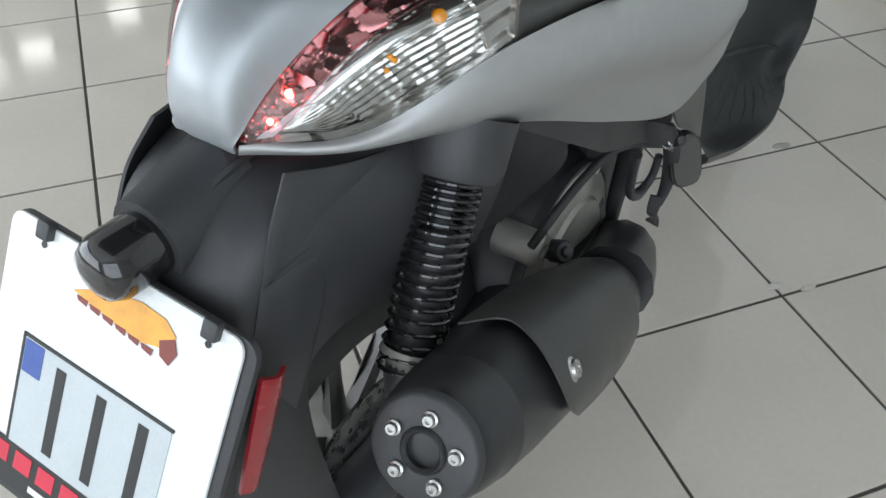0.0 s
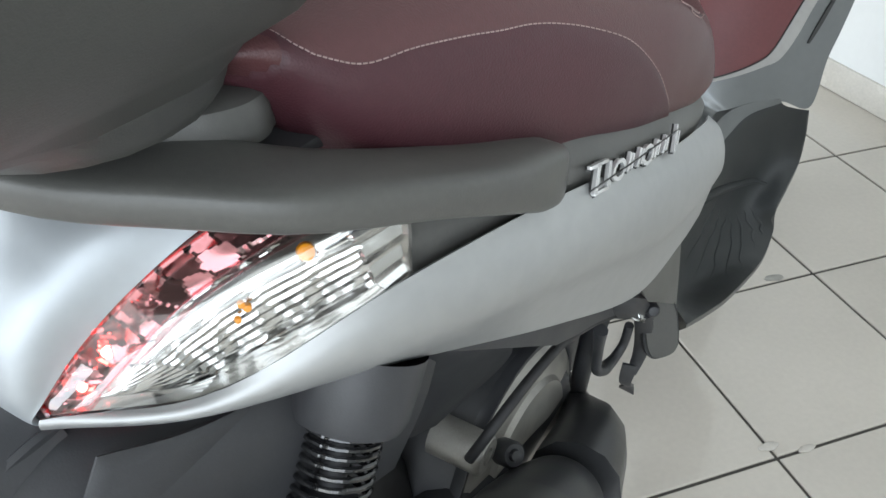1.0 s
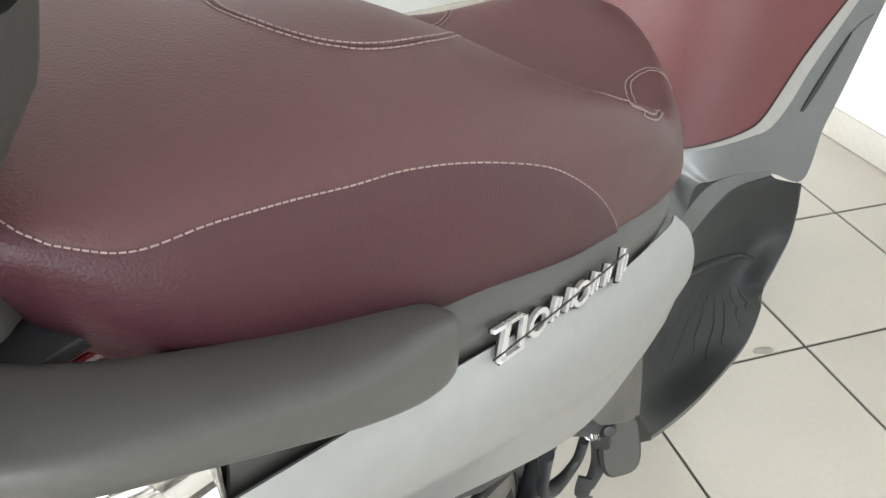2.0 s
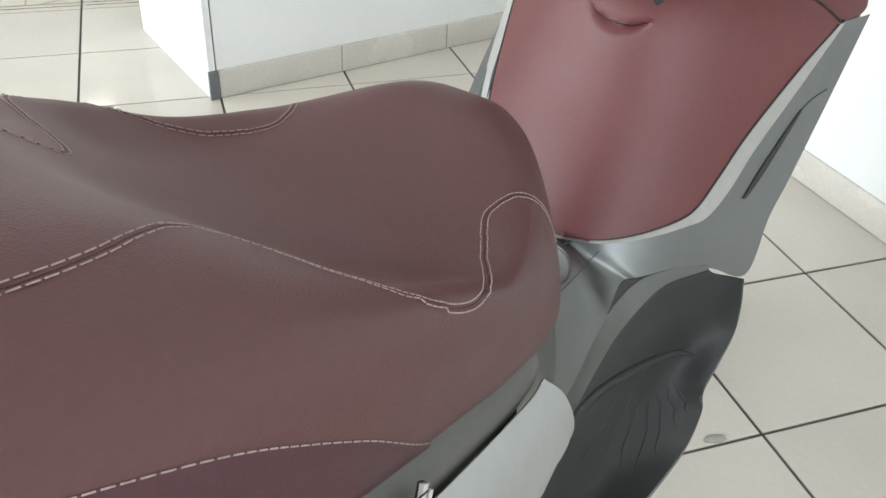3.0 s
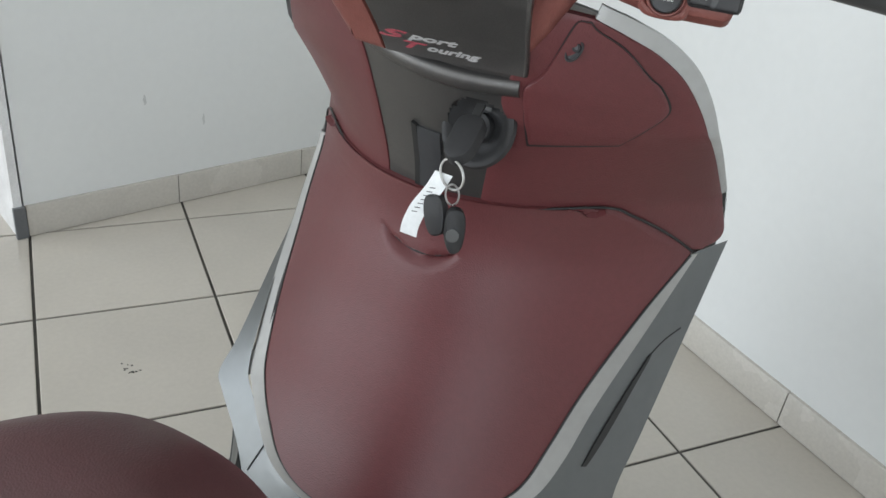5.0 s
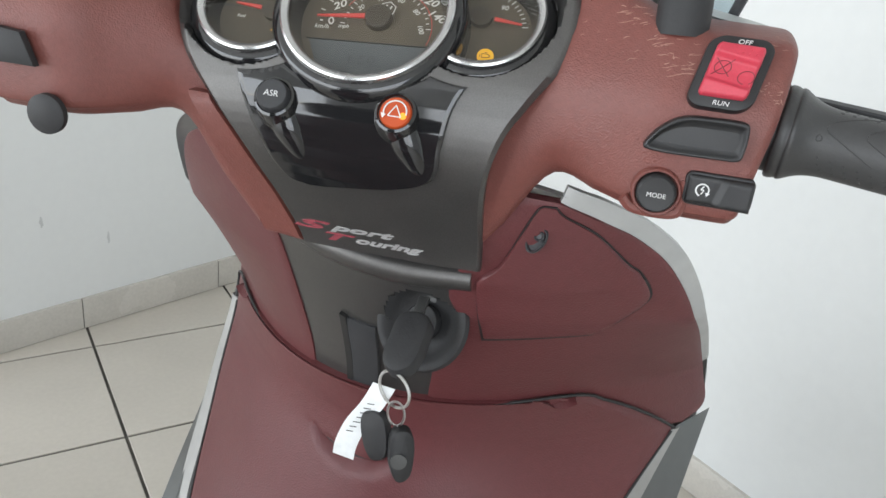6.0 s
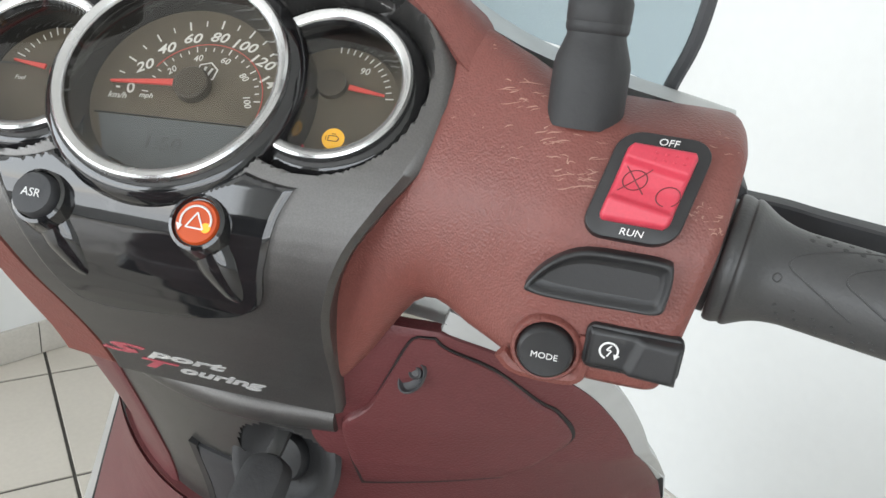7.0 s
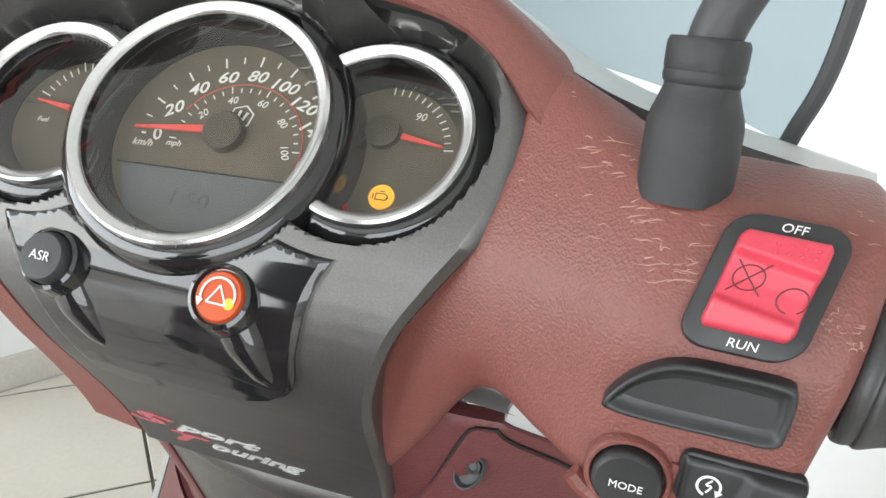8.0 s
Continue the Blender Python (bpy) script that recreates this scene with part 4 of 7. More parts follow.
sp("stand_arm", tube([(0.155, 0.655, 0.475), (0.146, 0.668, 0.400), (0.145, 0.652, 0.340), (0.145, 0.645, 0.295), (0.145, 0.611, 0.267), (0.145, 0.585, 0.257)], [0.020, 0.016, 0.013, 0.011, 0.013, 0.021], 32, 12), BLACK, "black curved bracket arm")
sp("arm_bolt", lathe([(0.0075, -0.006), (0.0075, 0.004), (0.006, 0.006), (0.003, 0.006), (0.003, 0.003), (0, 0.003)], axis_frame((0.158, 0.634, 0.296), (0.23, 0.58, 0.35)), 12), STEEL, "bright bolt")
# passenger footpeg folded under the panel, with its brackets and cables
peg = sp("footpeg_bracket", patch([[(0.170, 0.590, 0.520), (0.200, 0.605, 0.520), (0.214, 0.640, 0.500)], [(0.170, 0.605, 0.485), (0.204, 0.630, 0.482), (0.216, 0.665, 0.470)], [(0.176, 0.640, 0.450), (0.202, 0.665, 0.445), (0.212, 0.690, 0.435)]], 12, 10, 0.010, 0.002), BLACK, "black folding footpeg bracket")
sp("peg_pin", lathe([(0.009, -0.016), (0.009, 0.012), (0.006, 0.016), (0, 0.017)], axis_frame((0.212, 0.668, 0.468), (0.26, 0.60, 0.50)), 14), BLACK, "black hinge pin", peg)
sp("peg_arm", tube([(0.206, 0.662, 0.462), (0.204, 0.690, 0.410), (0.200, 0.712, 0.352), (0.196, 0.706, 0.316)], [0.013, 0.012, 0.010, 0.007], 20, 10, True, 0.6), BLACK, "folded black footpeg arm", peg)
sp("bracket_tab", patch([[(0.186, 0.694, 0.335), (0.204, 0.706, 0.330)], [(0.184, 0.696, 0.300), (0.199, 0.704, 0.296)], [(0.188, 0.714, 0.278), (0.199, 0.724, 0.272)], [(0.178, 0.722, 0.262), (0.198, 0.734, 0.248)]], 12, 5, 0.005, 0.001), BLACK, "black bent bracket tab", peg)
sp("peg_loop", tube([(0.182, 0.588, 0.475), (0.180, 0.596, 0.440), (0.180, 0.600, 0.404), (0.180, 0.616, 0.386), (0.180, 0.636, 0.374), (0.182, 0.660, 0.372), (0.186, 0.676, 0.388), (0.190, 0.672, 0.425)], [0.009, 0.007, 0.0065, 0.008, 0.009, 0.007, 0.006, 0.006], 36, 10), BLACK, "black wire loop", peg)
sp("peg_spring", tube([tuple(Vector((0.203, 0.640, 0.470)).lerp(Vector((0.208, 0.690, 0.430)), i / 60) + Vector((0.006 * math.cos(i * 0.9), 0, 0.006 * math.sin(i * 0.9)))) for i in range(61)], 0.0014, 61, 6), STEEL, "small return spring", peg)
CN = Vector((0.72, -0.62, 0.30)).normalized()
CU = Vector((0.62, 0.76, 0.10)).cross(CN).cross(CN).normalized() * -1
CV = CN.cross(CU)
CM = Matrix(((CU.x, CV.x, CN.x, 0.222), (CU.y, CV.y, CN.y, 0.700), (CU.z, CV.z, CN.z, 0.415), (0, 0, 0, 1))) @ Matrix.Diagonal((0.020, 0.036, 1, 1))
oval = [(1.12 * abs(math.cos(a)) ** 0.62 * math.copysign(1, math.cos(a)), 1.12 * abs(math.sin(a)) ** 0.62 * math.copysign(1, math.sin(a))) for a in np.linspace(0, 2 * math.pi, 40, endpoint=False)]
both("cap_gasket", slab([(x * 1.14, y * 1.05) for x, y in oval], 0.008, 0.0, CM @ Matrix.Translation((0, 0, -0.0075))), RUBBER, "black gasket round the end cap")
both("end_cap", slab(oval, 0.010, 0.02, CM @ Matrix.Translation((0, 0, -0.006))), GREY, "oval grey end cap of the footboard")
both("corner_panel", patch([[(0.219, 0.575, 0.575), (0.221, 0.640, 0.568), (0.220, 0.715, 0.548)], [(0.221, 0.595, 0.545), (0.225, 0.655, 0.528), (0.223, 0.730, 0.490)], [(0.222, 0.622, 0.512), (0.232, 0.668, 0.484), (0.226, 0.745, 0.425)]], 14, 12, 0.005, 0.0015), GREY, "grey panel between side panel and footboard")
both("centre_stand_leg", tube([(0.10, 0.62, 0.20), (0.14, 0.58, 0.10), (0.17, 0.55, 0.012)], 0.014, 10, 8), BLACK, "black centre stand leg")

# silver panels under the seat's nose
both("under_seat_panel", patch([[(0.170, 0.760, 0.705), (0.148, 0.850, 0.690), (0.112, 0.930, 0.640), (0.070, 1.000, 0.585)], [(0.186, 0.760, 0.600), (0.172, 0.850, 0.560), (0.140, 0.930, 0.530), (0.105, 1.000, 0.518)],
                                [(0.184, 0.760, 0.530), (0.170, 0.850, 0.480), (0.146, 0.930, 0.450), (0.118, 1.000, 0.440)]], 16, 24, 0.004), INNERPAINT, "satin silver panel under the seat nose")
# footboards
# each station: crease of the cove, border of the mat, floor, outer edge
FOOT = [
    [(0.201, 1.237, 0.511), (0.208, 1.246, 0.498), (0.226, 1.268, 0.488), (0.244, 1.276, 0.487)],
    [(0.165, 1.199, 0.509), (0.173, 1.199, 0.478), (0.211, 1.272, 0.442), (0.2485, 1.293, 0.432)],
    [(0.138, 1.160, 0.497), (0.161, 1.171, 0.445), (0.205, 1.275, 0.398), (0.249, 1.305, 0.372)],
    [(0.130, 1.098, 0.480), (0.153, 1.132, 0.418), (0.195, 1.262, 0.352), (0.247, 1.268, 0.337)],
    [(0.136, 1.045, 0.468), (0.151, 1.080, 0.395), (0.180, 1.232, 0.305), (0.243, 1.250, 0.298)],
    [(0.142, 1.005, 0.458), (0.152, 1.030, 0.375), (0.177, 1.172, 0.272), (0.247, 1.265, 0.243)],
    [(0.147, 0.965, 0.455), (0.153, 0.985, 0.365), (0.180, 1.065, 0.264), (0.250, 1.195, 0.217)],
    [(0.153, 0.910, 0.462), (0.156, 0.925, 0.380), (0.187, 0.955, 0.292), (0.249, 0.980, 0.288)],
    [(0.163, 0.840, 0.480), (0.166, 0.850, 0.430), (0.197, 0.842, 0.362), (0.247, 0.832, 0.357)],
    [(0.190, 0.745, 0.520), (0.192, 0.750, 0.480), (0.214, 0.752, 0.425), (0.241, 0.752, 0.392)]]
foot_p = fair(FOOT, 80, 46)
foot_n = normals(foot_p)
if foot_n[50, 30, 2] < 0:
    foot_n = -foot_n
tuck = foot_p[:, 0] + np.array((-0.014, 0.020, -0.004))
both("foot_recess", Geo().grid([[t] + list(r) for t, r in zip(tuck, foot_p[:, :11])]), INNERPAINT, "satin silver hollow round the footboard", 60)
# starts above the mat's border: its black also stands in for the hollow's shade
mat_p = foot_p[:, 9:] + foot_n[:, 9:] * 0.0012
mat_p[:, 0] -= foot_n[:, 9] * 0.003
both("footboard_mat", Geo().grid(mat_p), MAT, "black ribbed rubber footboard", 60)
edge = foot_p[:, -1]
under = edge + np.array((-0.012, 0.004, -0.022))
inside = edge + np.array((-0.060, 0.010, -0.045))
both("footboard_edge", Geo().grid([list(mat_p[:, -1]), list(edge + np.array((0.0015, 0, -0.005))), list(under), list(inside)]), GREY, "grey lower edge of the footboard", 60)


def on_mat(i, j, lift):
    """A point of the mat at station i (0 to 9), place j across it (0 to 3)."""
    a, b = min(int(i / 9 * 79), 79), min(int(j / 3 * 45), 45)
    return tuple(foot_p[a, b] + foot_n[a, b] * lift)


# the ribs fan out from a point at the fold
FAN = ((4.13, 1.38, 4.75, 1.11, 6.3, 0.98), (4.25, 1.52, 5.04, 1.52, 6.4, 1.60), (4.36, 1.69, 5.09, 1.82, 6.5, 2.02), (4.42, 1.82, 5.15, 2.06, 6.5, 2.34),
       (4.47, 1.99, 5.09, 2.26, 6.4, 2.60), (4.36, 2.12, 5.04, 2.43, 6.1, 2.74), (4.25, 2.26, 4.92, 2.60, 5.6, 2.80), (4.13, 2.39, 4.64, 2.70, 5.2, 2.85))
for i0, j0, i1, j1, i2, j2 in FAN:
    pts = [on_mat(i, j, 0.0008) for i, j in spline([(i0, j0), (i1, j1), (i2, j2)], 9)]
    both("mat_rib", tube(pts, [0.0006, 0.0024, 0.0028, 0.0022, 0.0006], 24, 8), MAT)
fold = [on_mat(i, j, 0.0010) for i, j in ((6.4, 0.75), (4.81, 0.85), (3.95, 1.28), (3.55, 1.62), (3.35, 1.99), (3.3, 2.4))]
both("mat_fold", tube(fold, [0.002, 0.006, 0.008, 0.008, 0.006, 0.002], 30, 12), MAT, "soft fold of the rubber mat")

# ---- leg shield: one curved surface for all inner panels ----
SZ = (0.42, 0.45, 0.54, 0.60, 0.70, 0.80, 0.86, 0.90, 0.95, 1.00, 1.05)
SY = (1.085, 1.10, 1.15, 1.185, 1.235, 1.265, 1.258, 1.244, 1.225, 1.205, 1.19)


def inner_y(z):
    i = np.interp
    return float(np.mean([i(z + d, SZ, SY) for d in (-0.02, -0.01, 0, 0.01, 0.02)]))


def bow(x, z):
    """How strongly the shield bends back towards its sides."""
    if x > X0:
        return float(np.interp(z, (0.86, 0.95), (3.2, 2.0)))
    return float(np.interp(z, (0.50, 0.60, 0.75, 0.86, 0.95), (1.7, 2.15, 2.7, 3.1, 2.0)))


def inner(x, z):
    return np.array((x, inner_y(z) + bow(x, z) * (x - X0) ** 2, z))


def flip2(c):
    return [(2 * X0 - x, z) for x, z in c]


# borders of the knee panel (right, left), of the strip beside it and of the shield
RED_R = [(0.034, 0.533), (0.081, 0.540), (0.120, 0.552), (0.153, 0.568), (0.167, 0.584), (0.176, 0.618), (0.188, 0.669), (0.212, 0.741), (0.235, 0.797)]
RED_L = [(0.000, 0.531), (-0.045, 0.5335), (-0.078, 0.541), (-0.105, 0.555), (-0.133, 0.571), (-0.155, 0.592), (-0.178, 0.647), (-0.196, 0.720), (-0.197, 0.797)]
EDGE_R = [(0.034, 0.5295), (0.086, 0.5355), (0.128, 0.547), (0.161, 0.560), (0.180, 0.571), (0.191, 0.602), (0.200, 0.650), (0.219, 0.722), (0.239, 0.799)]
EDGE_L = [(0.000, 0.5265), (-0.047, 0.528), (-0.083, 0.533), (-0.114, 0.545), (-0.147, 0.559), (-0.174, 0.576), (-0.197, 0.640), (-0.209, 0.715), (-0.203, 0.799)]


def wing(x, z):
    """The left shield half flares back towards the rider low down."""
    p = inner(x, z)
    p[1] -= float(np.interp(z, (0.46, 0.50, 0.545, 0.60, 0.70), (1.3, 1.6, 1.6, 1.0, 0.0))) * max(0.0, abs(x - X0) - 0.095) ** 2
    return p


# glove door, lower red panel
TOP_R = [(0.235, 0.7985), (0.210, 0.826), (0.184, 0.8475), (0.161, 0.8595), (0.110, 0.853), (0.060, 0.838), (0.030, 0.829)]
TOP_L = [(-0.197, 0.7985), (-0.197, 0.815), (-0.192, 0.829), (-0.157, 0.846), (-0.088, 0.842), (-0.032, 0.829), (0.000, 0.823)]
SLOT = [(-0.037, 0.799), (-0.020, 0.789), (0.008, 0.7845), (0.034, 0.788), (0.056, 0.799)]


def knee(x, z):
    """The knee panel's skin with the finger grip dipped into it below the slot."""
    p = inner(x, z)
    r = math.hypot((x - 0.0095) / 0.046, (z - 0.800) / 0.031)
    lip = float(np.interp(x, [a for a, _ in SLOT], [b for _, b in SLOT]))
    if r < 1 and z < lip:
        p[1] += 0.0075 * min(1.0, (1 - r) * 5) * min(1.0, (lip - z) / 0.003)
    return p


red_lower = sp("knee_panel", panel(knee, RED_L + TOP_L[1:], RED_R + TOP_R[1:], 110, 220, 0.003, 0.008, 0.002), REDPANEL, "maroon grained knee panel")
def inner_line(c, out, n=60):
    """Points over the shield's surface, out metres proud of it."""
    line = []
    for x, z in spline(c, n):
        p = inner(x, z)
        k = np.cross(inner(x + 0.002, z) - p, inner(x, z + 0.002) - p)
        line.append(tuple(p + k / np.linalg.norm(k) * out))
    return line


sp("pocket_slot", tube(inner_line([(x, z - 0.0012) for x, z in SLOT], -0.001, 40), [0.0004, 0.0012, 0.0020, 0.0012, 0.0004], 40, 8), INK, "dark slot over the finger grip", red_lower)
for sd in ([(x + 0.0008, z + 0.0020) for x, z in TOP_R], [(x - 0.0008, z + 0.0020) for x, z in TOP_L]):
    sp("panel_gap", tube(inner_line(sd, 0.0026, 80), 0.0013, 80, 8), INK, "dark gap over the knee panel", red_lower)
# tilted strips beside the red panel
RED_M, EDGE_M = [(-0.001, 0.5315), (0.017, 0.5325), (0.035, 0.5335)], [(-0.001, 0.5265), (0.017, 0.5275), (0.035, 0.5295)]
for lo, hi, lift in ((RED_R, EDGE_R, 0.0035), (RED_L, EDGE_L, 0.0060), (RED_M, EDGE_M, 0.0065)):
    a, b = inner_line(lo, 0.0002), inner_line(hi, lift)
    c = [tuple((np.array(p) * 0.45 + np.array(q) * 0.55) - np.array((0, 0.0008, 0))) for p, q in zip(a, b)]
    d = [tuple(np.array(q) + np.array((0, lift, 0))) for q in b]
    rows = [a, c, b, d]
    if lo is RED_L:
        rows = rows[::-1]
    sp("shield_strip", Geo().grid(rows), STRIPPAINT, "pale grey edge strip", None, 30)
    sp("panel_gap", tube(inner_line(lo, 0.0016), 0.0014, 60, 8), INK, "dark gap beside the knee panel", red_lower)
for sx in (1, -1):
    sp("shield_crease", tube([tuple(inner(X0 + sx * (x - X0), z) + np.array((0, -0.0004, 0))) for x, z in ((0.2315, 0.694), (0.238, 0.706), (0.248, 0.716))], 0.0007, 12, 6), INK)
# upper red cover
UL = [(0.064, 0.840), (0.0683, 0.8723), (0.0748, 0.899), (0.0922, 0.920), (0.0938, 0.9407), (0.0862, 0.9642), (0.0967, 0.9945), (0.1136, 1.0232), (0.1303, 1.0465)]
ULL = [(0.073, 0.840), (0.074, 0.880), (0.076, 0.920), (0.079, 0.960), (0.086, 0.990), (0.104, 1.020), (0.126, 1.043)]
UR = [(0.244, 0.800), (0.2565, 0.815), (0.2475, 0.862), (0.2375, 0.942), (0.2185, 0.992), (0.197, 1.018), (0.173, 1.033), (0.150, 1.044)]
sp("upper_cover", panel(inner, UL, UR, 36, 64, 0.0, 0.008, 0.001), REDPANEL, "maroon grained upper leg shield cover")
sp("upper_cover", panel(inner, flip2(ULL), flip2([(x - 0.009 * min(2.0, max(0.0, (z - 0.80) / 0.06)), z) for x, z in UR]), 30, 44, 0.0, 0.008, 0.001), REDPANEL, "maroon grained upper leg shield cover")

sp("shield_rim", panel(inner, UR[2:], [(0.2515, 0.866), (0.2435, 0.948), (0.2265, 1.001), (0.2040, 1.029), (0.178, 1.045), (0.153, 1.055)], 6, 40, -0.0015, 0.004, 0.001), PALE, "pale silver rim of the front shell")


def door(x, z):
    """The glove box door swells a little to a soft ridge across it."""
    p = inner(x, z)
    p[1] -= 0.0030 * max(0.0, 1 - abs(z - 0.982) / 0.045)
    return p


GDL = [(0.1060, 0.9250), (0.1045, 0.9500), (0.1045, 0.9750), (0.1075, 0.9840), (0.1195, 0.9975), (0.1360, 1.0360), (0.1410, 1.0425)]
GDR = [(0.1720, 0.9360), (0.1920, 0.9555), (0.2055, 0.9745), (0.1985, 0.9940), (0.1900, 1.0025), (0.1710, 1.0245), (0.1525, 1.0360), (0.1470, 1.0420)]
sp("door_gap", panel(inner, [(x - 0.0007, z - (0.0008 if z < 0.92 else 0.0)) for x, z in GDL], [(x + 0.0007, z - (0.0008 if z < 0.92 else -0.0004)) for x, z in GDR], 30, 40, 0.0012, 0.004, 0.0), INK, "dark gap round the glove box door")
glove = sp("glove_door", panel(door, GDL, GDR, 30, 40, 0.0018, 0.008, 0.0012), REDPANEL, "maroon glove box door")
sc = inner(0.1400, 1.0190) + np.array((-0.0008, -0.0042, 0))
dl = axis_frame(sc, sc + np.array((-0.1, -1, 0.3))) @ Matrix.Rotation(radians(-25), 4, "Z") @ Matrix.Diagonal((0.72, 1.15, 1, 1))
lock = sp("door_lock", lathe([(0.0080, -0.0006), (0.0074, 0.0010), (0.0068, 0.0008), (0.0058, -0.0012), (0.0030, -0.0022), (0.0, -0.0024)], dl, 20), BLACK, "small dark oval recess", glove)
sp("lock_screw", lathe([(0.0034, -0.004), (0.0034, 0.0006), (0.0026, 0.0012), (0.0018, 0.0004), (0.0, 0.0004)], axis_frame(sc, sc + np.array((-0.1, -1, 0.3))) @ Matrix.Translation((0.0010, 0.0030, 0.0)), 14), BLACK, "dark screw", glove)


# steering column panel, ignition, slot
column_geo = panel(inner, [(-0.050, 0.836), (-0.053, 0.87), (-0.058, 0.92), (-0.060, 0.97), (-0.064, 1.005)], [(0.086, 0.836), (0.092, 0.87), (0.102, 0.92), (0.102, 0.97), (0.110, 1.005)], 70, 80, -0.002, 0.010, 0.001)
column_geo.f = [fc for fc in column_geo.f if np.hypot(*(np.mean([column_geo.v[q] for q in fc], axis=0)[[0, 2]] - (0.066, 0.935))) > 0.0265]
column = sp("column_panel", column_geo, DARKGREY, "dark grey satin column panel")
lip = [(-0.048, 1.001), (-0.020, 0.990), (0.015, 0.982), (0.055, 0.978), (0.100, 0.980)]
sp("column_lip", tube([tuple(inner(x, z) + np.array((0, 0.0045, 0))) for x, z in lip], [0.007, 0.0095, 0.0105, 0.0105, 0.009], 40, 20), DARKGREY, "rolled upper edge of the column panel", column)
sp("card_slot", panel(inner, [(0.004, 0.840), (0.006, 0.88), (0.006, 0.918)], [(0.026, 0.840), (0.030, 0.88), (0.031, 0.916)], 8, 10, 0.001, 0.006, 0.0012), BLACK, "black slot cover", column)
sp("slot_gap", panel(inner, [(0.001, 0.840), (0.0025, 0.88), (0.003, 0.921)], [(0.006, 0.840), (0.0078, 0.88), (0.008, 0.919)], 4, 8, 0.0012, 0.004, 0), INK, "", column)
ig = inner(0.066, 0.935) + np.array((0, -0.001, 0))
im = axis_frame(ig, ig + np.array((-0.12, -1, 0.42)))
sp("ignition_well", lathe([(0.0350, -0.0030), (0.0335, 0.0004), (0.0310, 0.0012), (0.0280, 0.0002), (0.0240, -0.004), (0.018, -0.0075), (0.0, -0.0085)], im, 40), RUBBER, "round black ignition well", column)
sp("ignition_lock", lathe([(0.0125, -0.007), (0.0125, -0.002), (0.0115, -0.0005), (0.0, -0.0005)], im, 24), RUBBER, "black ignition lock", column)
sp("lock_shutter", slab(rounded(0.008, 0.003, 0.001), 0.0008, 0, im @ pose(0.002, 0.0165, -0.0035)), SHIELD, "bright lock shutter", column)

# tunnel with the filler cap
def on_shield(c, surf):
    return [tuple(surf(x, z)) for x, z in c]


REAR = [((0.800, 0.600), (0.122, 0.790, 0.560), FOOT[9][0]), ((0.870, 0.588), (0.118, 0.865, 0.552), FOOT[8][0]), ((0.930, 0.577), (0.112, 0.925, 0.543), FOOT[7][0]),
        ((0.985, 0.566), (0.106, 0.978, 0.534), FOOT[6][0]), ((1.030, 0.557), (0.102, 1.020, 0.528), FOOT[5][0]), ((1.070, 0.550), (0.100, 1.060, 0.524), FOOT[4][0]), ((1.112, 0.542), (0.100, 1.100, 0.519), FOOT[3][0])]


def tunnel_half(side):
    """One sheet: half the tunnel, the cove beside it and the leg shield above."""
    rows = []
    for (y, zt), sh, cr in REAR:
        row = [(X0, y, zt), (X0 + 0.050, y, zt - 0.003), sh, ((sh[0] + cr[0]) / 2 + 0.003, (sh[1] + cr[1]) / 2, (sh[2] + cr[2]) / 2 - 0.002), cr]
        rows.append(row if side > 0 else [(2 * X0 - x, yy, z) for x, yy, z in row])
    if side > 0:
        surf, top = inner, EDGE_R
        low = [(0.120, 0.492), (0.138, 0.500), (0.165, 0.507), (0.204, 0.506), (0.2435, 0.490), (0.243, 0.560), (0.247, 0.607), (0.2535, 0.702), (0.2615, 0.806)]
    else:
        surf, top = wing, EDGE_L
        low = [(-0.070, 0.452), (-0.110, 0.492), (-0.147, 0.519), (-0.195, 0.538), (-0.214, 0.548), (-0.213, 0.580), (-0.219, 0.640), (-0.220, 0.715), (-0.2225, 0.806)]
    for a, b in zip(top, low):
        pts = [(a[0] + (b[0] - a[0]) * t, a[1] + (b[1] - a[1]) * t) for t in (0, 0.25, 0.5, 0.75, 1)]
        rows.append(on_shield(pts, surf))
    return fair(rows, 130, 60)


CUPC, CUPR = np.array((0.020, 1.048)), 0.0645
halves = [tunnel_half(1), tunnel_half(-1)]
flat = np.concatenate([h[:60, :30].reshape(-1, 3) for h in halves])


def on_tunnel(x, y):
    """Height of the tunnel's skin."""
    d = np.hypot(flat[:, 0] - x, flat[:, 1] - y)
    k = np.argsort(d)[:6]
    w = 1 / (d[k] + 1e-5)
    return float((flat[k, 2] * w).sum() / w.sum())


for h in halves:
    tg = Geo().grid(h)
    tg.f = [fc for fc in tg.f if np.hypot(*(np.mean([tg.v[i] for i in fc], axis=0)[:2] - CUPC)) > CUPR + 0.0015]
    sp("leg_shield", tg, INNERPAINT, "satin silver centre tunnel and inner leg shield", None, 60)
joint = [[(X0 - 0.012, 1.117, 0.5345), (X0, 1.117, 0.5350), (X0 + 0.012, 1.117, 0.5345)],
         [(-0.004, 1.130, 0.5290), (0.018, 1.130, 0.5295), (0.040, 1.130, 0.5295)],
         [tuple(inner(x, z) + np.array((0, 0.003, -0.004))) for x, z in ((-0.012, 0.5275), (0.017, 0.5285), (0.046, 0.5310))]]
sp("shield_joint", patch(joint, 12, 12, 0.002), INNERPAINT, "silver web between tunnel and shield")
cm = Matrix.Translation((CUPC[0], CUPC[1], 0.5500)) @ Matrix.Rotation(radians(-9), 4, "X")
ang = np.linspace(0, 2 * math.pi, 64, endpoint=False)


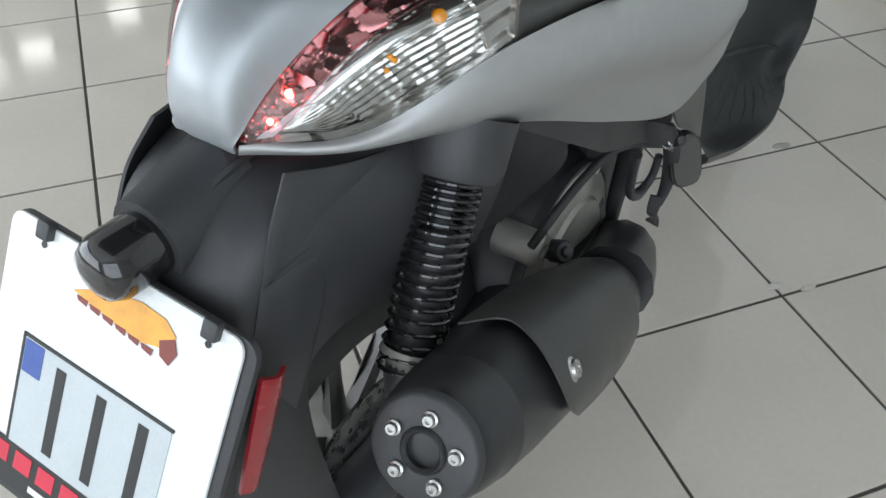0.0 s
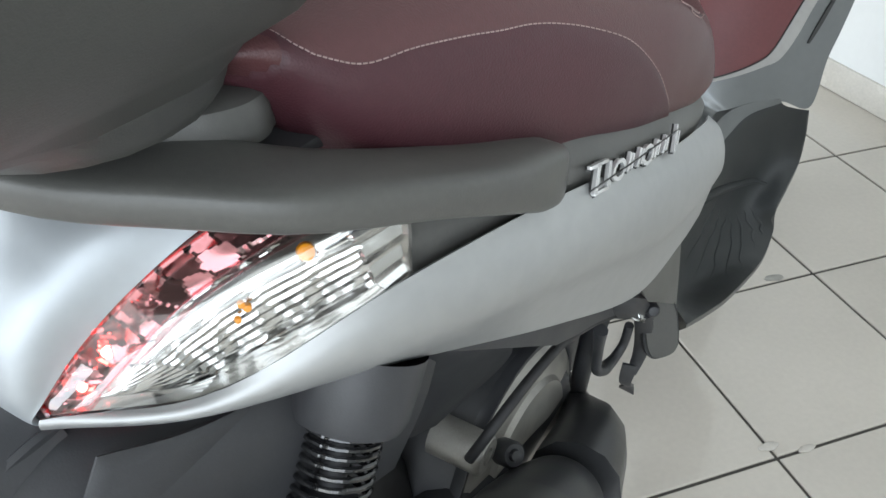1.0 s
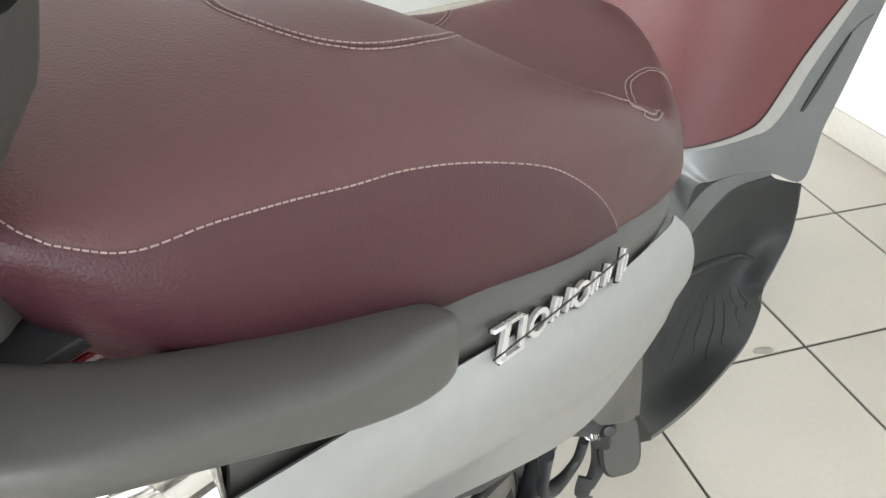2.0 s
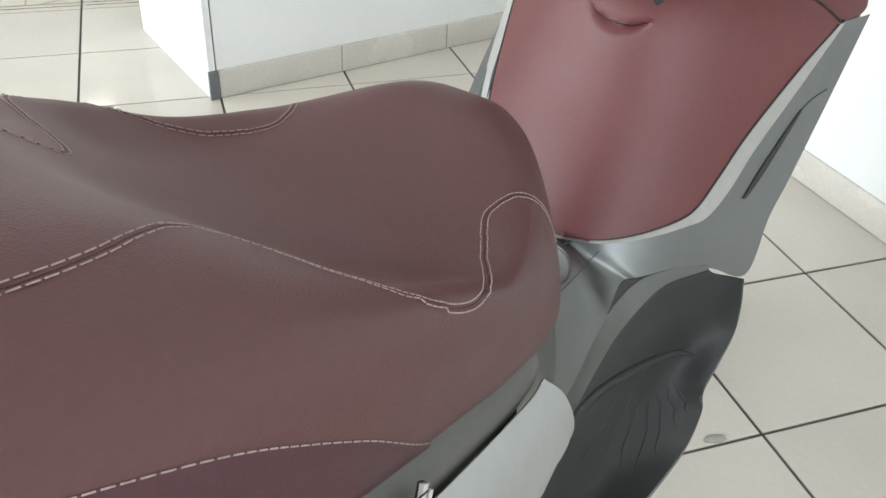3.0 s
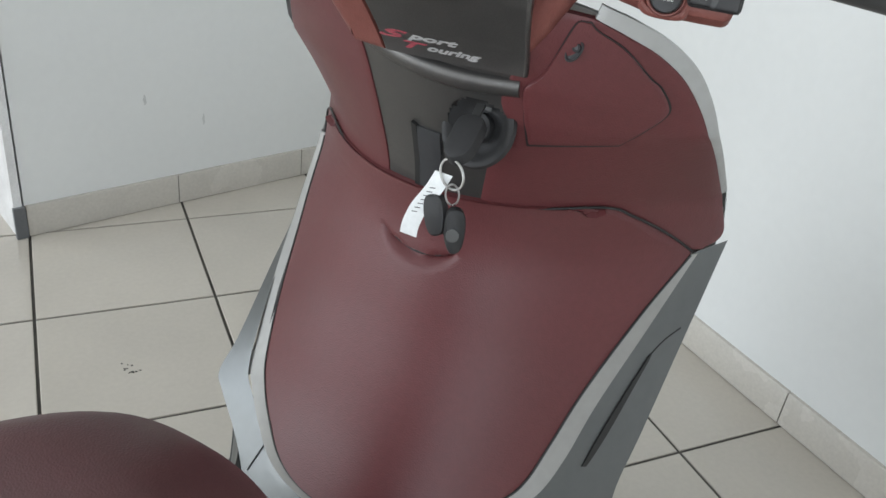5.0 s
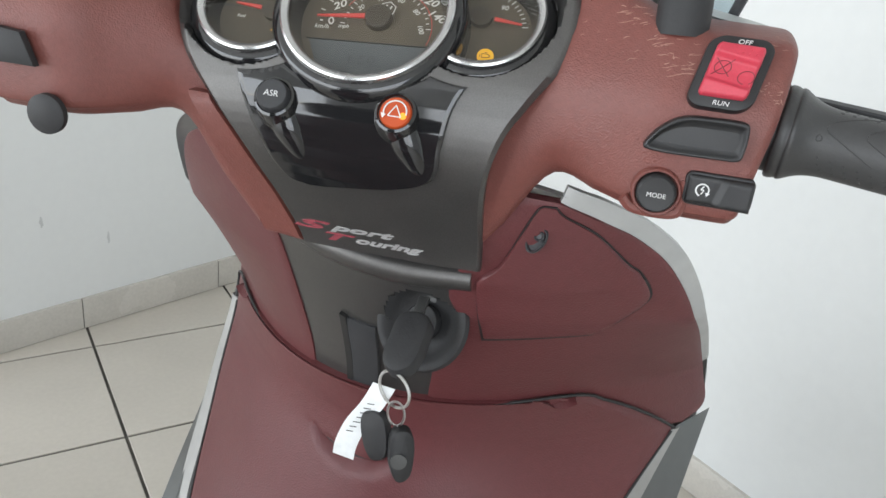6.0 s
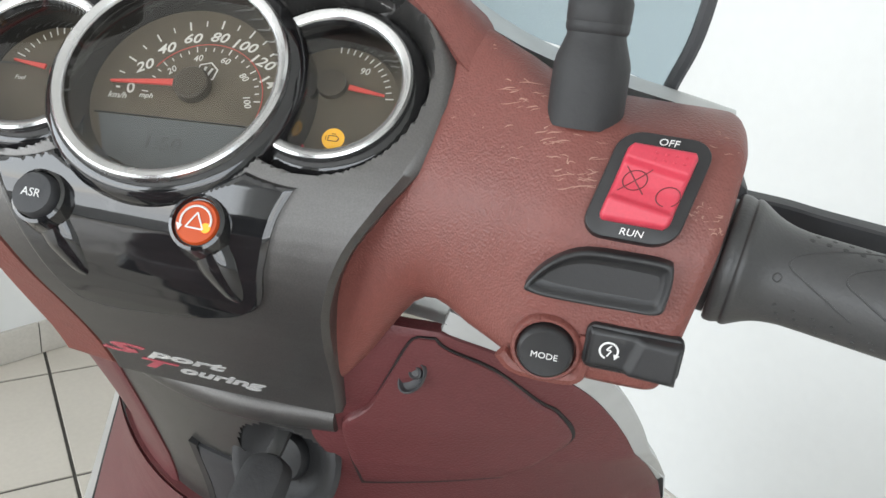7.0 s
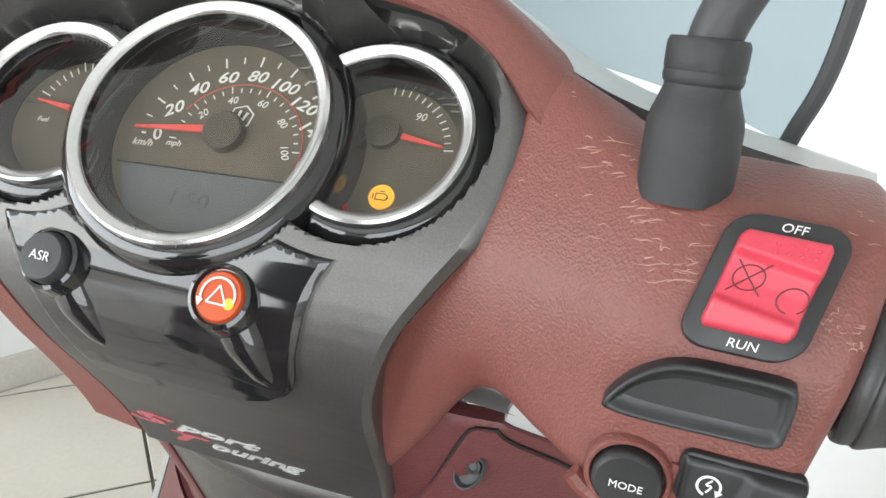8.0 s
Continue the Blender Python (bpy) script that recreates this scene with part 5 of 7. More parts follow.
def cup_ring(r, drop):
    return [(CUPC[0] + r * math.cos(a), CUPC[1] + r * math.sin(a), on_tunnel(CUPC[0] + r * math.cos(a), CUPC[1] + r * math.sin(a)) - drop) for a in ang]


def base_ring(r, h):
    return [tuple(cm @ Vector((r * math.cos(a), r * math.sin(a), h))) for a in ang]


cup = sp("filler_cup", Geo().grid([cup_ring(CUPR, 0.0035), base_ring(CUPR - 0.003, -0.030), base_ring(CUPR - 0.006, -0.044), base_ring(CUPR - 0.012, -0.048), base_ring(0.001, -0.049)], wrap_v=True), SILVER, "silver filler cup", None, 60)
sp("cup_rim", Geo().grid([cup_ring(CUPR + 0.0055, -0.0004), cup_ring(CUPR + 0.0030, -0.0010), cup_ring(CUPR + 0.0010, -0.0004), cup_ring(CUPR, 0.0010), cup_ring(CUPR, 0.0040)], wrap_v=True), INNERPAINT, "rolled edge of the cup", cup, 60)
sp("filler_cap", lathe([(0.047, -0.048), (0.047, -0.036), (0.0455, -0.0335), (0.0, -0.0325)], cm, 40), CAPMETAL, "round pale metal fuel cap", cup)
sp("cap_ring", lathe([(0.030, -0.034), (0.030, -0.0305), (0.0270, -0.0305), (0.0262, -0.0325)], cm, 36), CAPMETAL, "", cup)
sp("cap_grip", box(0.044, 0.010, 0.006, cm @ Matrix.Translation((0, 0, -0.033)) @ Matrix.Rotation(radians(30), 4, "Z"), 0.002), CAPMETAL, "", cup)
for i in range(8):
    a = radians(45 * i + 12)
    sp("cap_screw", lathe([(0.0034, -0.034), (0.0034, -0.0312), (0.0028, -0.0308), (0.0016, -0.0308), (0.0013, -0.0322), (0, -0.0322)], cm @ Matrix.Translation((0.0385 * math.cos(a), 0.0385 * math.sin(a), 0)), 12), STEEL, "", cup)
sp("panel_joint", tube([(0.0841, 1.150, 0.5290), (0.0841, 1.1303, 0.5289), (0.0881, 1.0833, 0.5345), (0.0902, 1.0425, 0.5383), (0.0909, 1.006, 0.5439)], 0.0006, 30, 6), INK, "thin joint line of the tunnel")
sp("panel_joint", tube([tuple(wing(x, z) + np.array((0, -0.0006, 0.0004))) for x, z in ((-0.100, 0.541), (-0.104, 0.530), (-0.108, 0.518), (-0.112, 0.506))], 0.0009, 16, 6), INK, "thin joint line of the shield")
sp("shield_slot", panel(inner, [(0.208, 0.590), (0.213, 0.62), (0.2225, 0.664), (0.2300, 0.694)], [(0.2115, 0.589), (0.219, 0.62), (0.2265, 0.664), (0.2315, 0.694)], 4, 14, 0.0022, 0.004, 0.0008), INK, "dark slot in the shield")
sp("shield_slot", panel(inner, flip2([(0.208, 0.590), (0.213, 0.62), (0.2225, 0.664), (0.2300, 0.694)]), flip2([(0.2115, 0.589), (0.219, 0.62), (0.2265, 0.664), (0.2315, 0.694)]), 4, 14, 0.0022, 0.004, 0.0008), INK, "dark slot in the shield")

# front shell: pale nose outside the red cover
ring = flip2([(0.226, 0.545), (0.240, 0.64), (0.252, 0.80), (0.252, 0.840), (0.244, 0.905), (0.2345, 0.950), (0.216, 0.998), (0.194, 1.023), (0.165, 1.042), (0.130, 1.054)])
ring = ring + [(X0, 1.075)] + flip2(ring)[::-1]
rc = spline(ring, 60)
rows = []
for t, dy, sh in ((0.0, 0.002, 1.0), (0.02, 0.008, 1.0), (0.06, 0.020, 0.95), (0.15, 0.045, 0.84), (0.3, 0.08, 0.70), (0.6, 0.14, 0.50), (0.85, 0.19, 0.34), (1.0, 0.20, 0.2)):
    rows.append([(X0 + (x - X0) * sh, inner_y(z) + bow(x, z) * min(abs(x - X0), 0.235) ** 2 * (1 - t) + 0.12 * t + dy, 0.80 + (z - 0.80) * (1 - 0.45 * (1 - sh)) - 0.02 * t) for x, z in rc])
sp("front_shell", Geo().grid([[tuple(p) for p in r] for r in rows]), PALE, "pale silver front shell", None, 60)
sp("front_fender", patch([[(X0 - 0.075, 1.62 + 0.34 * math.cos(a) * 0.97, 0.305 + 0.34 * math.sin(a) * 0.94), (X0, 1.62 + 0.345 * math.cos(a), 0.305 + 0.345 * math.sin(a)), (X0 + 0.075, 1.62 + 0.34 * math.cos(a) * 0.97, 0.305 + 0.34 * math.sin(a) * 0.94)] for a in np.linspace(0.2, 2.6, 9)], 26, 12, 0.004), SILVER, "silver front mudguard")
sp("fork_leg", tube([(X0 + 0.085, 1.62, 0.305), (X0 + 0.085, 1.50, 0.60), (X0 + 0.06, 1.44, 0.75)], 0.022, 10, 12), BLACK, "black fork leg")
sp("fork_leg", tube([(X0 - 0.085, 1.62, 0.305), (X0 - 0.085, 1.50, 0.60), (X0 - 0.06, 1.44, 0.75)], 0.022, 10, 12), BLACK, "black fork leg")

# ---- steering: local frame, turned a little to the left ----
HB = Matrix.Translation((0.034, 1.194, 1.10)) @ Matrix.Rotation(radians(11), 4, "Z")
bars = sp("handlebar", tube([tuple(HB @ Vector(p)) for p in ((-0.22, 0.02, 0.015), (-0.1, 0.03, 0.02), (0.1, 0.03, 0.02), (0.22, 0.02, 0.015))], 0.011, 12, 10), BLACK, "maroon covered handlebar with black grips")


def hp(name, geo, mat, label="", sharp=40, parent=None):
    return sp(name, geo.moved(HB), mat, label, parent or bars, sharp)


RING_IN = [(0.010, -0.103), (0.004, -0.092), (-0.002, -0.060), (-0.004, -0.010), (0.008, 0.030), (0.022, 0.060), (0.034, 0.076), (0.050, 0.070), (0.055, 0.030), (0.055, -0.030), (0.050, -0.070), (0.036, -0.100), (0.020, -0.106)]
RING_MID = [(-0.004, -0.032), (-0.011, -0.023), (-0.015, -0.006), (-0.010, 0.022), (0.010, 0.052), (0.024, 0.069), (0.036, 0.075), (0.047, 0.066), (0.050, 0.030), (0.045, 0.000), (0.030, -0.022), (0.014, -0.033), (0.004, -0.035)]
RING_SW = [(-0.041, -0.030), (-0.0445, -0.026), (-0.0435, 0.000), (-0.0410, 0.026), (-0.0245, 0.051), (-0.0110, 0.0575), (0.012, 0.059), (0.030, 0.053), (0.036, 0.028), (0.030, -0.020), (0.010, -0.032), (-0.018, -0.036), (-0.034, -0.035)]


def cover(side):
    rin, rmid, rsw = np.array(RING_IN), np.array(RING_MID), np.array(RING_SW)
    low = np.array([0.0, 0.006])
    st = [(0.066, rin), (0.088, rin * 0.55 + rmid * 0.45), (0.112, rmid), (0.138, rmid * 0.52 + rsw * 0.48), (0.160, rsw * 0.95 + rmid * 0.05), (0.185, rsw), (0.212, rsw), (0.2185, rsw * 0.985), (0.2215, rsw * 0.94)]
    xs = spline([(x, 0) for x, _ in st], 40)[:, 0]
    rows = [spline([tuple(q) for q in r], 48, True) for _, r in st]
    cols = [spline([tuple(r[j]) for r in rows], 40) for j in range(48)]
    rings = [[(side * (xs[i] - 0.16 * (0.055 - cols[j][i][1]) * max(0.0, (xs[i] - 0.175) / 0.0465)), cols[j][i][0], cols[j][i][1]) for j in range(48)] for i in range(40)]
    return Geo().grid(rings, wrap_v=True).ngon(rings[-1])


# dash surround: dark satin shell
DZ = (-0.110, -0.095, -0.070, -0.045, -0.015, 0.020, 0.050, 0.078, 0.092)
DY = (0.006, 0.003, -0.009, -0.022, -0.026, -0.015, 0.005, 0.024, 0.036)


def dash(x, z):
    return np.array((x, float(np.mean([np.interp(z + d, DZ, DY) for d in (-0.012, -0.006, 0, 0.006, 0.012)])) + 0.35 * x * x, z))


DR = [(0.078, -0.108), (0.0775, -0.085), (0.0770, -0.060), (0.0785, -0.036), (0.0850, -0.012), (0.0965, 0.008), (0.1085, 0.026), (0.1145, 0.044), (0.1120, 0.061), (0.1000, 0.075), (0.0740, 0.086), (0.030, 0.0905)]
DL = [(-0.036, -0.108), (-0.044, -0.088), (-0.054, -0.064), (-0.068, -0.038), (-0.086, -0.014), (-0.104, 0.008), (-0.113, 0.032), (-0.112, 0.056), (-0.098, 0.074), (-0.070, 0.086), (-0.030, 0.0905)]

LIP = [(-0.062, -0.106), (-0.068, -0.088), (-0.074, -0.064), (-0.085, -0.038), (-0.100, -0.014)]
hp("cover_edge", panel(dash, LIP, [(x - 0.0008, z) for x, z in DL[:5]], 8, 30, 0.0005, 0.010, 0.002), REDSKIN, "maroon edge of the bar cover beside the tongue", 50)

# gauges: frame with x right, y up the dial, z towards the rider
GC = HB @ Vector((0.0, 0.003, 0.042)) + Vector((-0.0048, 0.0057, -0.0019))
GM = Matrix.Translation(GC) @ Matrix.Rotation(radians(11), 4, "Z") @ Matrix.Rotation(radians(45), 4, "X") @ Matrix.Rotation(radians(4), 4, "Z")
GAUGES = ((0.0, 0.0, 0.0490), (-0.067, 0.002, 0.0350), (0.0636, 0.0046, 0.0352))


def pierced(geo, gap=-0.001):
    """The panel without the faces that lie inside a gauge, its hole drawn to the gauge's circle."""
    inv = GM.inverted() @ HB
    back = inv.inverted()
    flat = [inv @ Vector(v) for v in geo.v]

    def inside(c):
        return any(math.hypot(c.x - gx, c.y - gy) < gr + gap for gx, gy, gr in GAUGES)

    kept, dropped = [], []
    for fc in geo.f:
        c = sum((flat[i] for i in fc), Vector()) / len(fc)
        (dropped if inside(c) else kept).append(fc)
    rim = {i for fc in dropped for i in fc} & {i for fc in kept for i in fc}
    for i in rim:
        p = flat[i]
        gx, gy, gr = min(GAUGES, key=lambda q: abs(math.hypot(p.x - q[0], p.y - q[1]) - q[2] - gap))
        d = Vector((p.x - gx, p.y - gy))
        d = d.normalized() * (gr + gap)
        geo.v[i] = tuple(back @ Vector((gx + d.x, gy + d.y, p.z)))
    geo.f = kept
    return geo


def sunk(geo, drop=0.0055, rise=1.1):
    """The panel pressed down round the gauges, so that their rings stand proud of it."""
    inv = GM.inverted() @ HB
    back = inv.inverted()
    for i, v in enumerate(geo.v):
        p = inv @ Vector(v)
        for (gx, gy, gr), base in zip(GAUGES, (0.004, -0.003, -0.003)):
            p.z = min(p.z, base - drop + rise * max(0.0, math.hypot(p.x - gx, p.y - gy) - gr - 0.0066))
        geo.v[i] = tuple(back @ p)
    return geo


cov_r = hp("bar_cover", pierced(sunk(cover(1), 0.012, 2.4), 0.004), REDSKIN, "maroon grained plastic bar cover with pale scratches", 50)
hp("bar_cover", pierced(sunk(cover(-1), 0.012, 2.4), 0.004), REDSKIN, "maroon grained plastic bar cover", 50)
surround = hp("dash_surround", pierced(sunk(panel(dash, DL, DR, 150, 190, 0.0015, 0.02, 0.003), 0.0055, 7.0)), DARKGREY, "dark grey satin dash surround")
BR = [(-0.018, -0.0575), (0.030, -0.050), (0.049, -0.040), (0.052, -0.022), (0.0555, -0.002), (0.062, 0.012), (0.070, 0.024), (0.086, 0.050), (0.081, 0.066), (0.0715, 0.076), (0.062, 0.0808), (0.038, 0.0845)]
BL = [(-0.024, -0.0575), (-0.037, -0.055), (-0.046, -0.045), (-0.054, -0.030), (-0.062, -0.014), (-0.070, 0.006), (-0.078, 0.024), (-0.084, 0.046), (-0.074, 0.060), (-0.060, 0.0720), (-0.046, 0.0785), (-0.030, 0.0840)]
hp("gloss_panel", pierced(sunk(panel(dash, BL, BR, 140, 170, 0.0042, 0.006, 0.001))), PIANO, "glossy black dash panel", 40, surround)



def gp(name, geo, mat, label="", parent=None, sharp=40):
    return sp(name, geo.moved(GM), mat, label, parent, sharp)


def outside_main(geo, keep=0.0495):
    """The geometry without what lies inside the large gauge."""
    geo.f = [fc for fc in geo.f if math.hypot(*(np.mean([geo.v[i] for i in fc], axis=0)[:2] - (0.0, -0.0015))) > keep]
    return geo


def gauge(cx, cy, cz, r, label, depth=0.016):
    m = Matrix.Translation((cx, cy, cz))
    cl = outside_main if cx else (lambda g: g)
    ga = gp("gauge", cl(lathe([(r - 0.0056, -depth), (r - 0.0054, -0.002), (r - 0.0050, 0.0010), (r - 0.0040, 0.0022), (r - 0.0012, 0.0030), (r - 0.0002, 0.0022), (r + 0.0004, -0.002), (r - 0.001, -depth - 0.01)], m, 84)), CHROME, label, bars)
    gp("gauge_wall", cl(lathe([(r - 0.0051, 0.0006), (r - 0.0060, -0.004), (r - 0.0078, -depth * 0.6), (r - 0.0085, -depth)], m, 84)), PIANO, "black inner wall", ga)
    gp("gauge_skirt", cl(lathe([(r + 0.0003, -0.0008), (r + 0.0030, -0.0016), (r + 0.0052, -0.0036), (r + 0.0066, -0.0075), (r + 0.0072, -0.03)], m, 84)), PIANO, "gloss black skirt", ga)
    gp("dial", cl(lathe([(0.0001, 0)] + [((r - 0.004) * q / 14, 0.0) for q in range(1, 15)], m @ Matrix.Translation((0, 0, -depth + 0.001)), 84)), DIAL, "dark brown dial face", ga)
    gp("gauge_glass", cl(lathe([(0.0001, 0.0012)] + [((r - 0.0050) * q / 14, 0.0012 * (1 - (q / 14) ** 2)) for q in range(1, 15)], m @ Matrix.Translation((0, 0, -0.001)), 84)), GAUGEGLASS, "clear gauge glass", ga)
    return ga, m @ Matrix.Translation((0, 0, -depth + 0.0012))


main, mf = gauge(0.0, -0.0015, 0.004, 0.0495, "round speedometer with satin ring and white figures")
left, lf = gauge(-0.067, 0.002, -0.003, 0.0352, "round fuel gauge with satin ring")
right, rf = gauge(0.0636, 0.0046, -0.003, 0.0356, "round temperature gauge with satin ring")


def tick(frame_m, cx, cy, ang, r0, r1, w, ga, mat=WHITEPRINT):
    a = radians(ang)
    m = frame_m @ Matrix.Translation((cx, cy, 0)) @ Matrix.Rotation(a, 4, "Z")
    gp("tick", slab([(r0, -w / 2), (r1, -w / 2), (r1, w / 2), (r0, w / 2)], 0.0003, 0, m), mat, "", ga)


PV = (0.0039, 0.0023)           # pivot of the needle
KC, KR = (0.0070, -0.0035), 0.0313   # arc of the large figures
MC, MR = (0.0080, -0.0030), 0.0205   # arc of the small figures
for i, txt in enumerate(("0", "20", "40", "60", "80", "100", "120", "140")):
    a = 176.2 - i * 22.2
    m = mf @ Matrix.Translation((KC[0] + KR * math.cos(radians(a)), KC[1] + KR * math.sin(radians(a)), 0))
    gp("numeral", lettering(txt, 0.0070, m @ Matrix.Rotation(radians((a - 90) * 0.45), 4, "Z") @ Matrix.Diagonal((1.15, 0.95, 1, 1)), 0.0001, 0.25, "CENTER", 0.00008), WHITEPRINT, "", main)
    tick(mf, *KC, a, 0.0358, 0.0400 if i else 0.0375, 0.0007, main)
    if i < 7:
        tick(mf, *KC, a - 11.1, 0.0368, 0.0395, 0.0005, main)
for i, txt in enumerate(("", "20", "40", "60", "80", "100")):
    a = 177.2 - i * 34.8
    m = mf @ Matrix.Translation((MC[0] + MR * math.cos(radians(a)), MC[1] + MR * math.sin(radians(a)), 0))
    if txt:
        gp("numeral", lettering(txt, 0.0042, m @ Matrix.Rotation(radians((a - 90) * 0.8), 4, "Z"), 0.0001, 0.2), WHITEPRINT, "", main)
    for k in range(4 if i < 5 else 1):
        tick(mf, *MC, a - 8.7 * k, 0.0236, 0.0254 if k else 0.0264, 0.0004, main)
line = [(MC[0] + 0.0270 * math.cos(radians(a)), MC[1] + 0.0270 * math.sin(radians(a)), 0.0002) for a in np.linspace(150, -20, 40)]
gp("dial_line", tube(line, 0.00018, 40, 5).moved(mf), NEEDLE, "thin red line between the scales", main)
gp("numeral", lettering("km/h", 0.0042, mf @ Matrix.Translation((-0.0287, -0.0050, 0)), 0.0001, 0.2), WHITEPRINT, "", main)
gp("numeral", lettering("mph", 0.0035, mf @ Matrix.Translation((-0.0160, -0.0038, 0)), 0.0001, 0.2), WHITEPRINT, "", main)
gp("needle", slab([(-0.0355, 0.0002), (-0.0355, -0.0006), (0.0, -0.0017), (0.0, 0.0017)], 0.0012, 0.0002, mf @ Matrix.Translation((PV[0], PV[1], 0.003)) @ Matrix.Rotation(radians(4), 4, "Z")), NEEDLE, "thin red needle", main)
gp("needle_hub", lathe([(0.0078, 0.0), (0.0078, 0.0042), (0.0070, 0.005), (0, 0.005)], mf @ Matrix.Translation((PV[0], PV[1], 0)), 28), HUB, "dark brown needle hub", main)
hexa = [(0.0052 * math.cos(radians(60 * i + 30)), 0.0052 * math.sin(radians(60 * i + 30))) for i in range(6)]
HX = mf @ Matrix.Translation((0.0075, 0.0102, 0)) @ Matrix.Rotation(radians(-12), 4, "Z")
gp("dial_mark", Geo().grid([[(x, y, 0.0002) for x, y in hexa], [(x * 0.86, y * 0.86, 0.0003) for x, y in hexa]], wrap_v=True).moved(HX), WHITEPRINT, "small hexagonal mark", main)
gp("dial_mark", slab([(-0.0018, -0.0024), (-0.0008, -0.0024), (-0.0008, 0.0024), (-0.0018, 0.0024)], 0.0003, 0, HX), WHITEPRINT, "", main)
gp("dial_mark", slab([(0.0004, -0.0024), (0.0014, -0.0024), (0.0022, 0.0024), (0.0012, 0.0024)], 0.0003, 0, HX), WHITEPRINT, "", main)
gp("display", slab([(-0.034, -0.0145), (0.034, -0.0145), (0.026, -0.033), (0.012, -0.0385), (-0.010, -0.0385), (-0.026, -0.033)], 0.0006, 0, mf), LCD, "dim grey display", main)
gp("display_line", slab([(-0.036, -0.0136), (0.037, -0.0136), (0.037, -0.0140), (-0.036, -0.0140)], 0.0008, 0, mf), SHIELD, "", main)
gp("numeral", lettering("1:50", 0.0085, mf @ Matrix.Translation((-0.002, -0.026, 0.0005)) @ Matrix.Diagonal((1.2, 1, 1, 1)), 0.0001), FADEDLCD, "faint display digits", main)
arc = [(0.0425 * math.cos(radians(a)), 0.0425 * math.sin(radians(a)) - 0.0015, -0.006) for a in np.linspace(142, 207, 24)]
gp("dial_arc", tube(arc, 0.0009, 24, 6), WHITEPRINT, "white arc", main)
for i in range(13):
    tick(rf, -0.0016, 0.0014, 92 - 7.2 * i, 0.0230, 0.0255 if i % 6 else 0.0265, 0.0004, right)
    tick(lf, 0.006, 0.002, 160 - 7.5 * i, 0.0225, 0.0255 if i % 6 else 0.027, 0.0005, left)
gp("numeral", lettering("90", 0.0045, rf @ Matrix.Translation((0.0097, 0.0162, 0)), 0.0001, 0.2), WHITEPRINT, "", right)
gp("numeral", lettering("1/2", 0.0042, lf @ Matrix.Translation((0.006, 0.016, 0)), 0.0001, 0.2), WHITEPRINT, "", left)
gp("numeral", lettering("Fuel", 0.0030, lf @ Matrix.Translation((-0.014, -0.001, 0)), 0.0001, 0.2), WHITEPRINT, "", left)
for gfr, ga, a, cx, cy in ((rf, right, -9, -0.0026, 0.0076), (lf, left, 172, 0.006, 0.003)):
    gp("needle", slab([(0.008, -0.0012), (0.024, -0.0004), (0.024, 0.0004), (0.008, 0.0012)], 0.001, 0.0002, gfr @ Matrix.Translation((cx, cy, 0.002)) @ Matrix.Rotation(radians(a), 4, "Z")), NEEDLE, "short red needle", ga)
    gp("needle_hub", lathe([(0.0065, 0.0), (0.0065, 0.003), (0, 0.004)], gfr @ Matrix.Translation((cx, cy, 0)), 20), HUB, "", ga)
gp("warning_lamp", slab(circle(0.0048, 20), 0.0006, 0, rf @ Matrix.Translation((0.003, -0.0175, 0))), glow("amber_warning_glow", (0.85, 0.45, 0.03), 0.55), "lit amber engine lamp", right)
for w in ([(-0.0022, -0.0014), (0.0020, -0.0014), (0.0020, -0.0011), (-0.0022, -0.0011)], [(-0.0022, 0.0010), (0.0016, 0.0010), (0.0016, 0.0013), (-0.0022, 0.0013)], [(-0.0022, -0.0014), (-0.0019, -0.0014), (-0.0019, 0.0013), (-0.0022, 0.0013)],
          [(0.0013, 0.0013), (0.0026, 0.0003), (0.0024, 0.0001), (0.0011, 0.0010)], [(0.0018, -0.0014), (0.0026, -0.0006), (0.0026, 0.0003), (0.0023, 0.0003), (0.0018, -0.0008)], [(-0.0008, 0.0019), (0.0010, 0.0019), (0.0010, 0.0022), (-0.0008, 0.0022)], [(-0.0032, -0.0010), (-0.0029, -0.0010), (-0.0029, 0.0010), (-0.0032, 0.0010)]):
    gp("warning_mark", slab(w, 0.0002, 0, rf @ Matrix.Translation((0.003, -0.0175, 0.0007))), INK, "", right)
gp("warning_lamp", slab(circle(0.003, 16), 0.0006, 0, rf @ Matrix.Translation((-0.011, -0.024, 0))), REDINK, "red warning lamp", right)
gp("warning_lamp", slab([(0.0, 0.0), (0.004, 0.0), (0.002, 0.003)], 0.0006, 0, lf @ Matrix.Translation((0.006, -0.010, 0))), ORANGE, "amber warning lamp", left)
arc = [(0.0285 * math.cos(radians(a)), 0.0285 * math.sin(radians(a)), -0.004) for a in np.linspace(185, 255, 18)]
gp("dial_arc", tube(arc, 0.0008, 18, 6).moved(Matrix.Translation((0.064, 0.004, -0.008))), NEEDLE, "red arc", right)
for cx in (-0.034, 0.040):
    gp("dash_dimple", lathe([(0.007, 0.001), (0.0062, 0.0015), (0.005, -0.001), (0, -0.002)], Matrix.Translation((cx, 0.052, -0.006)), 20), BLACK, "small black dimple", surround)

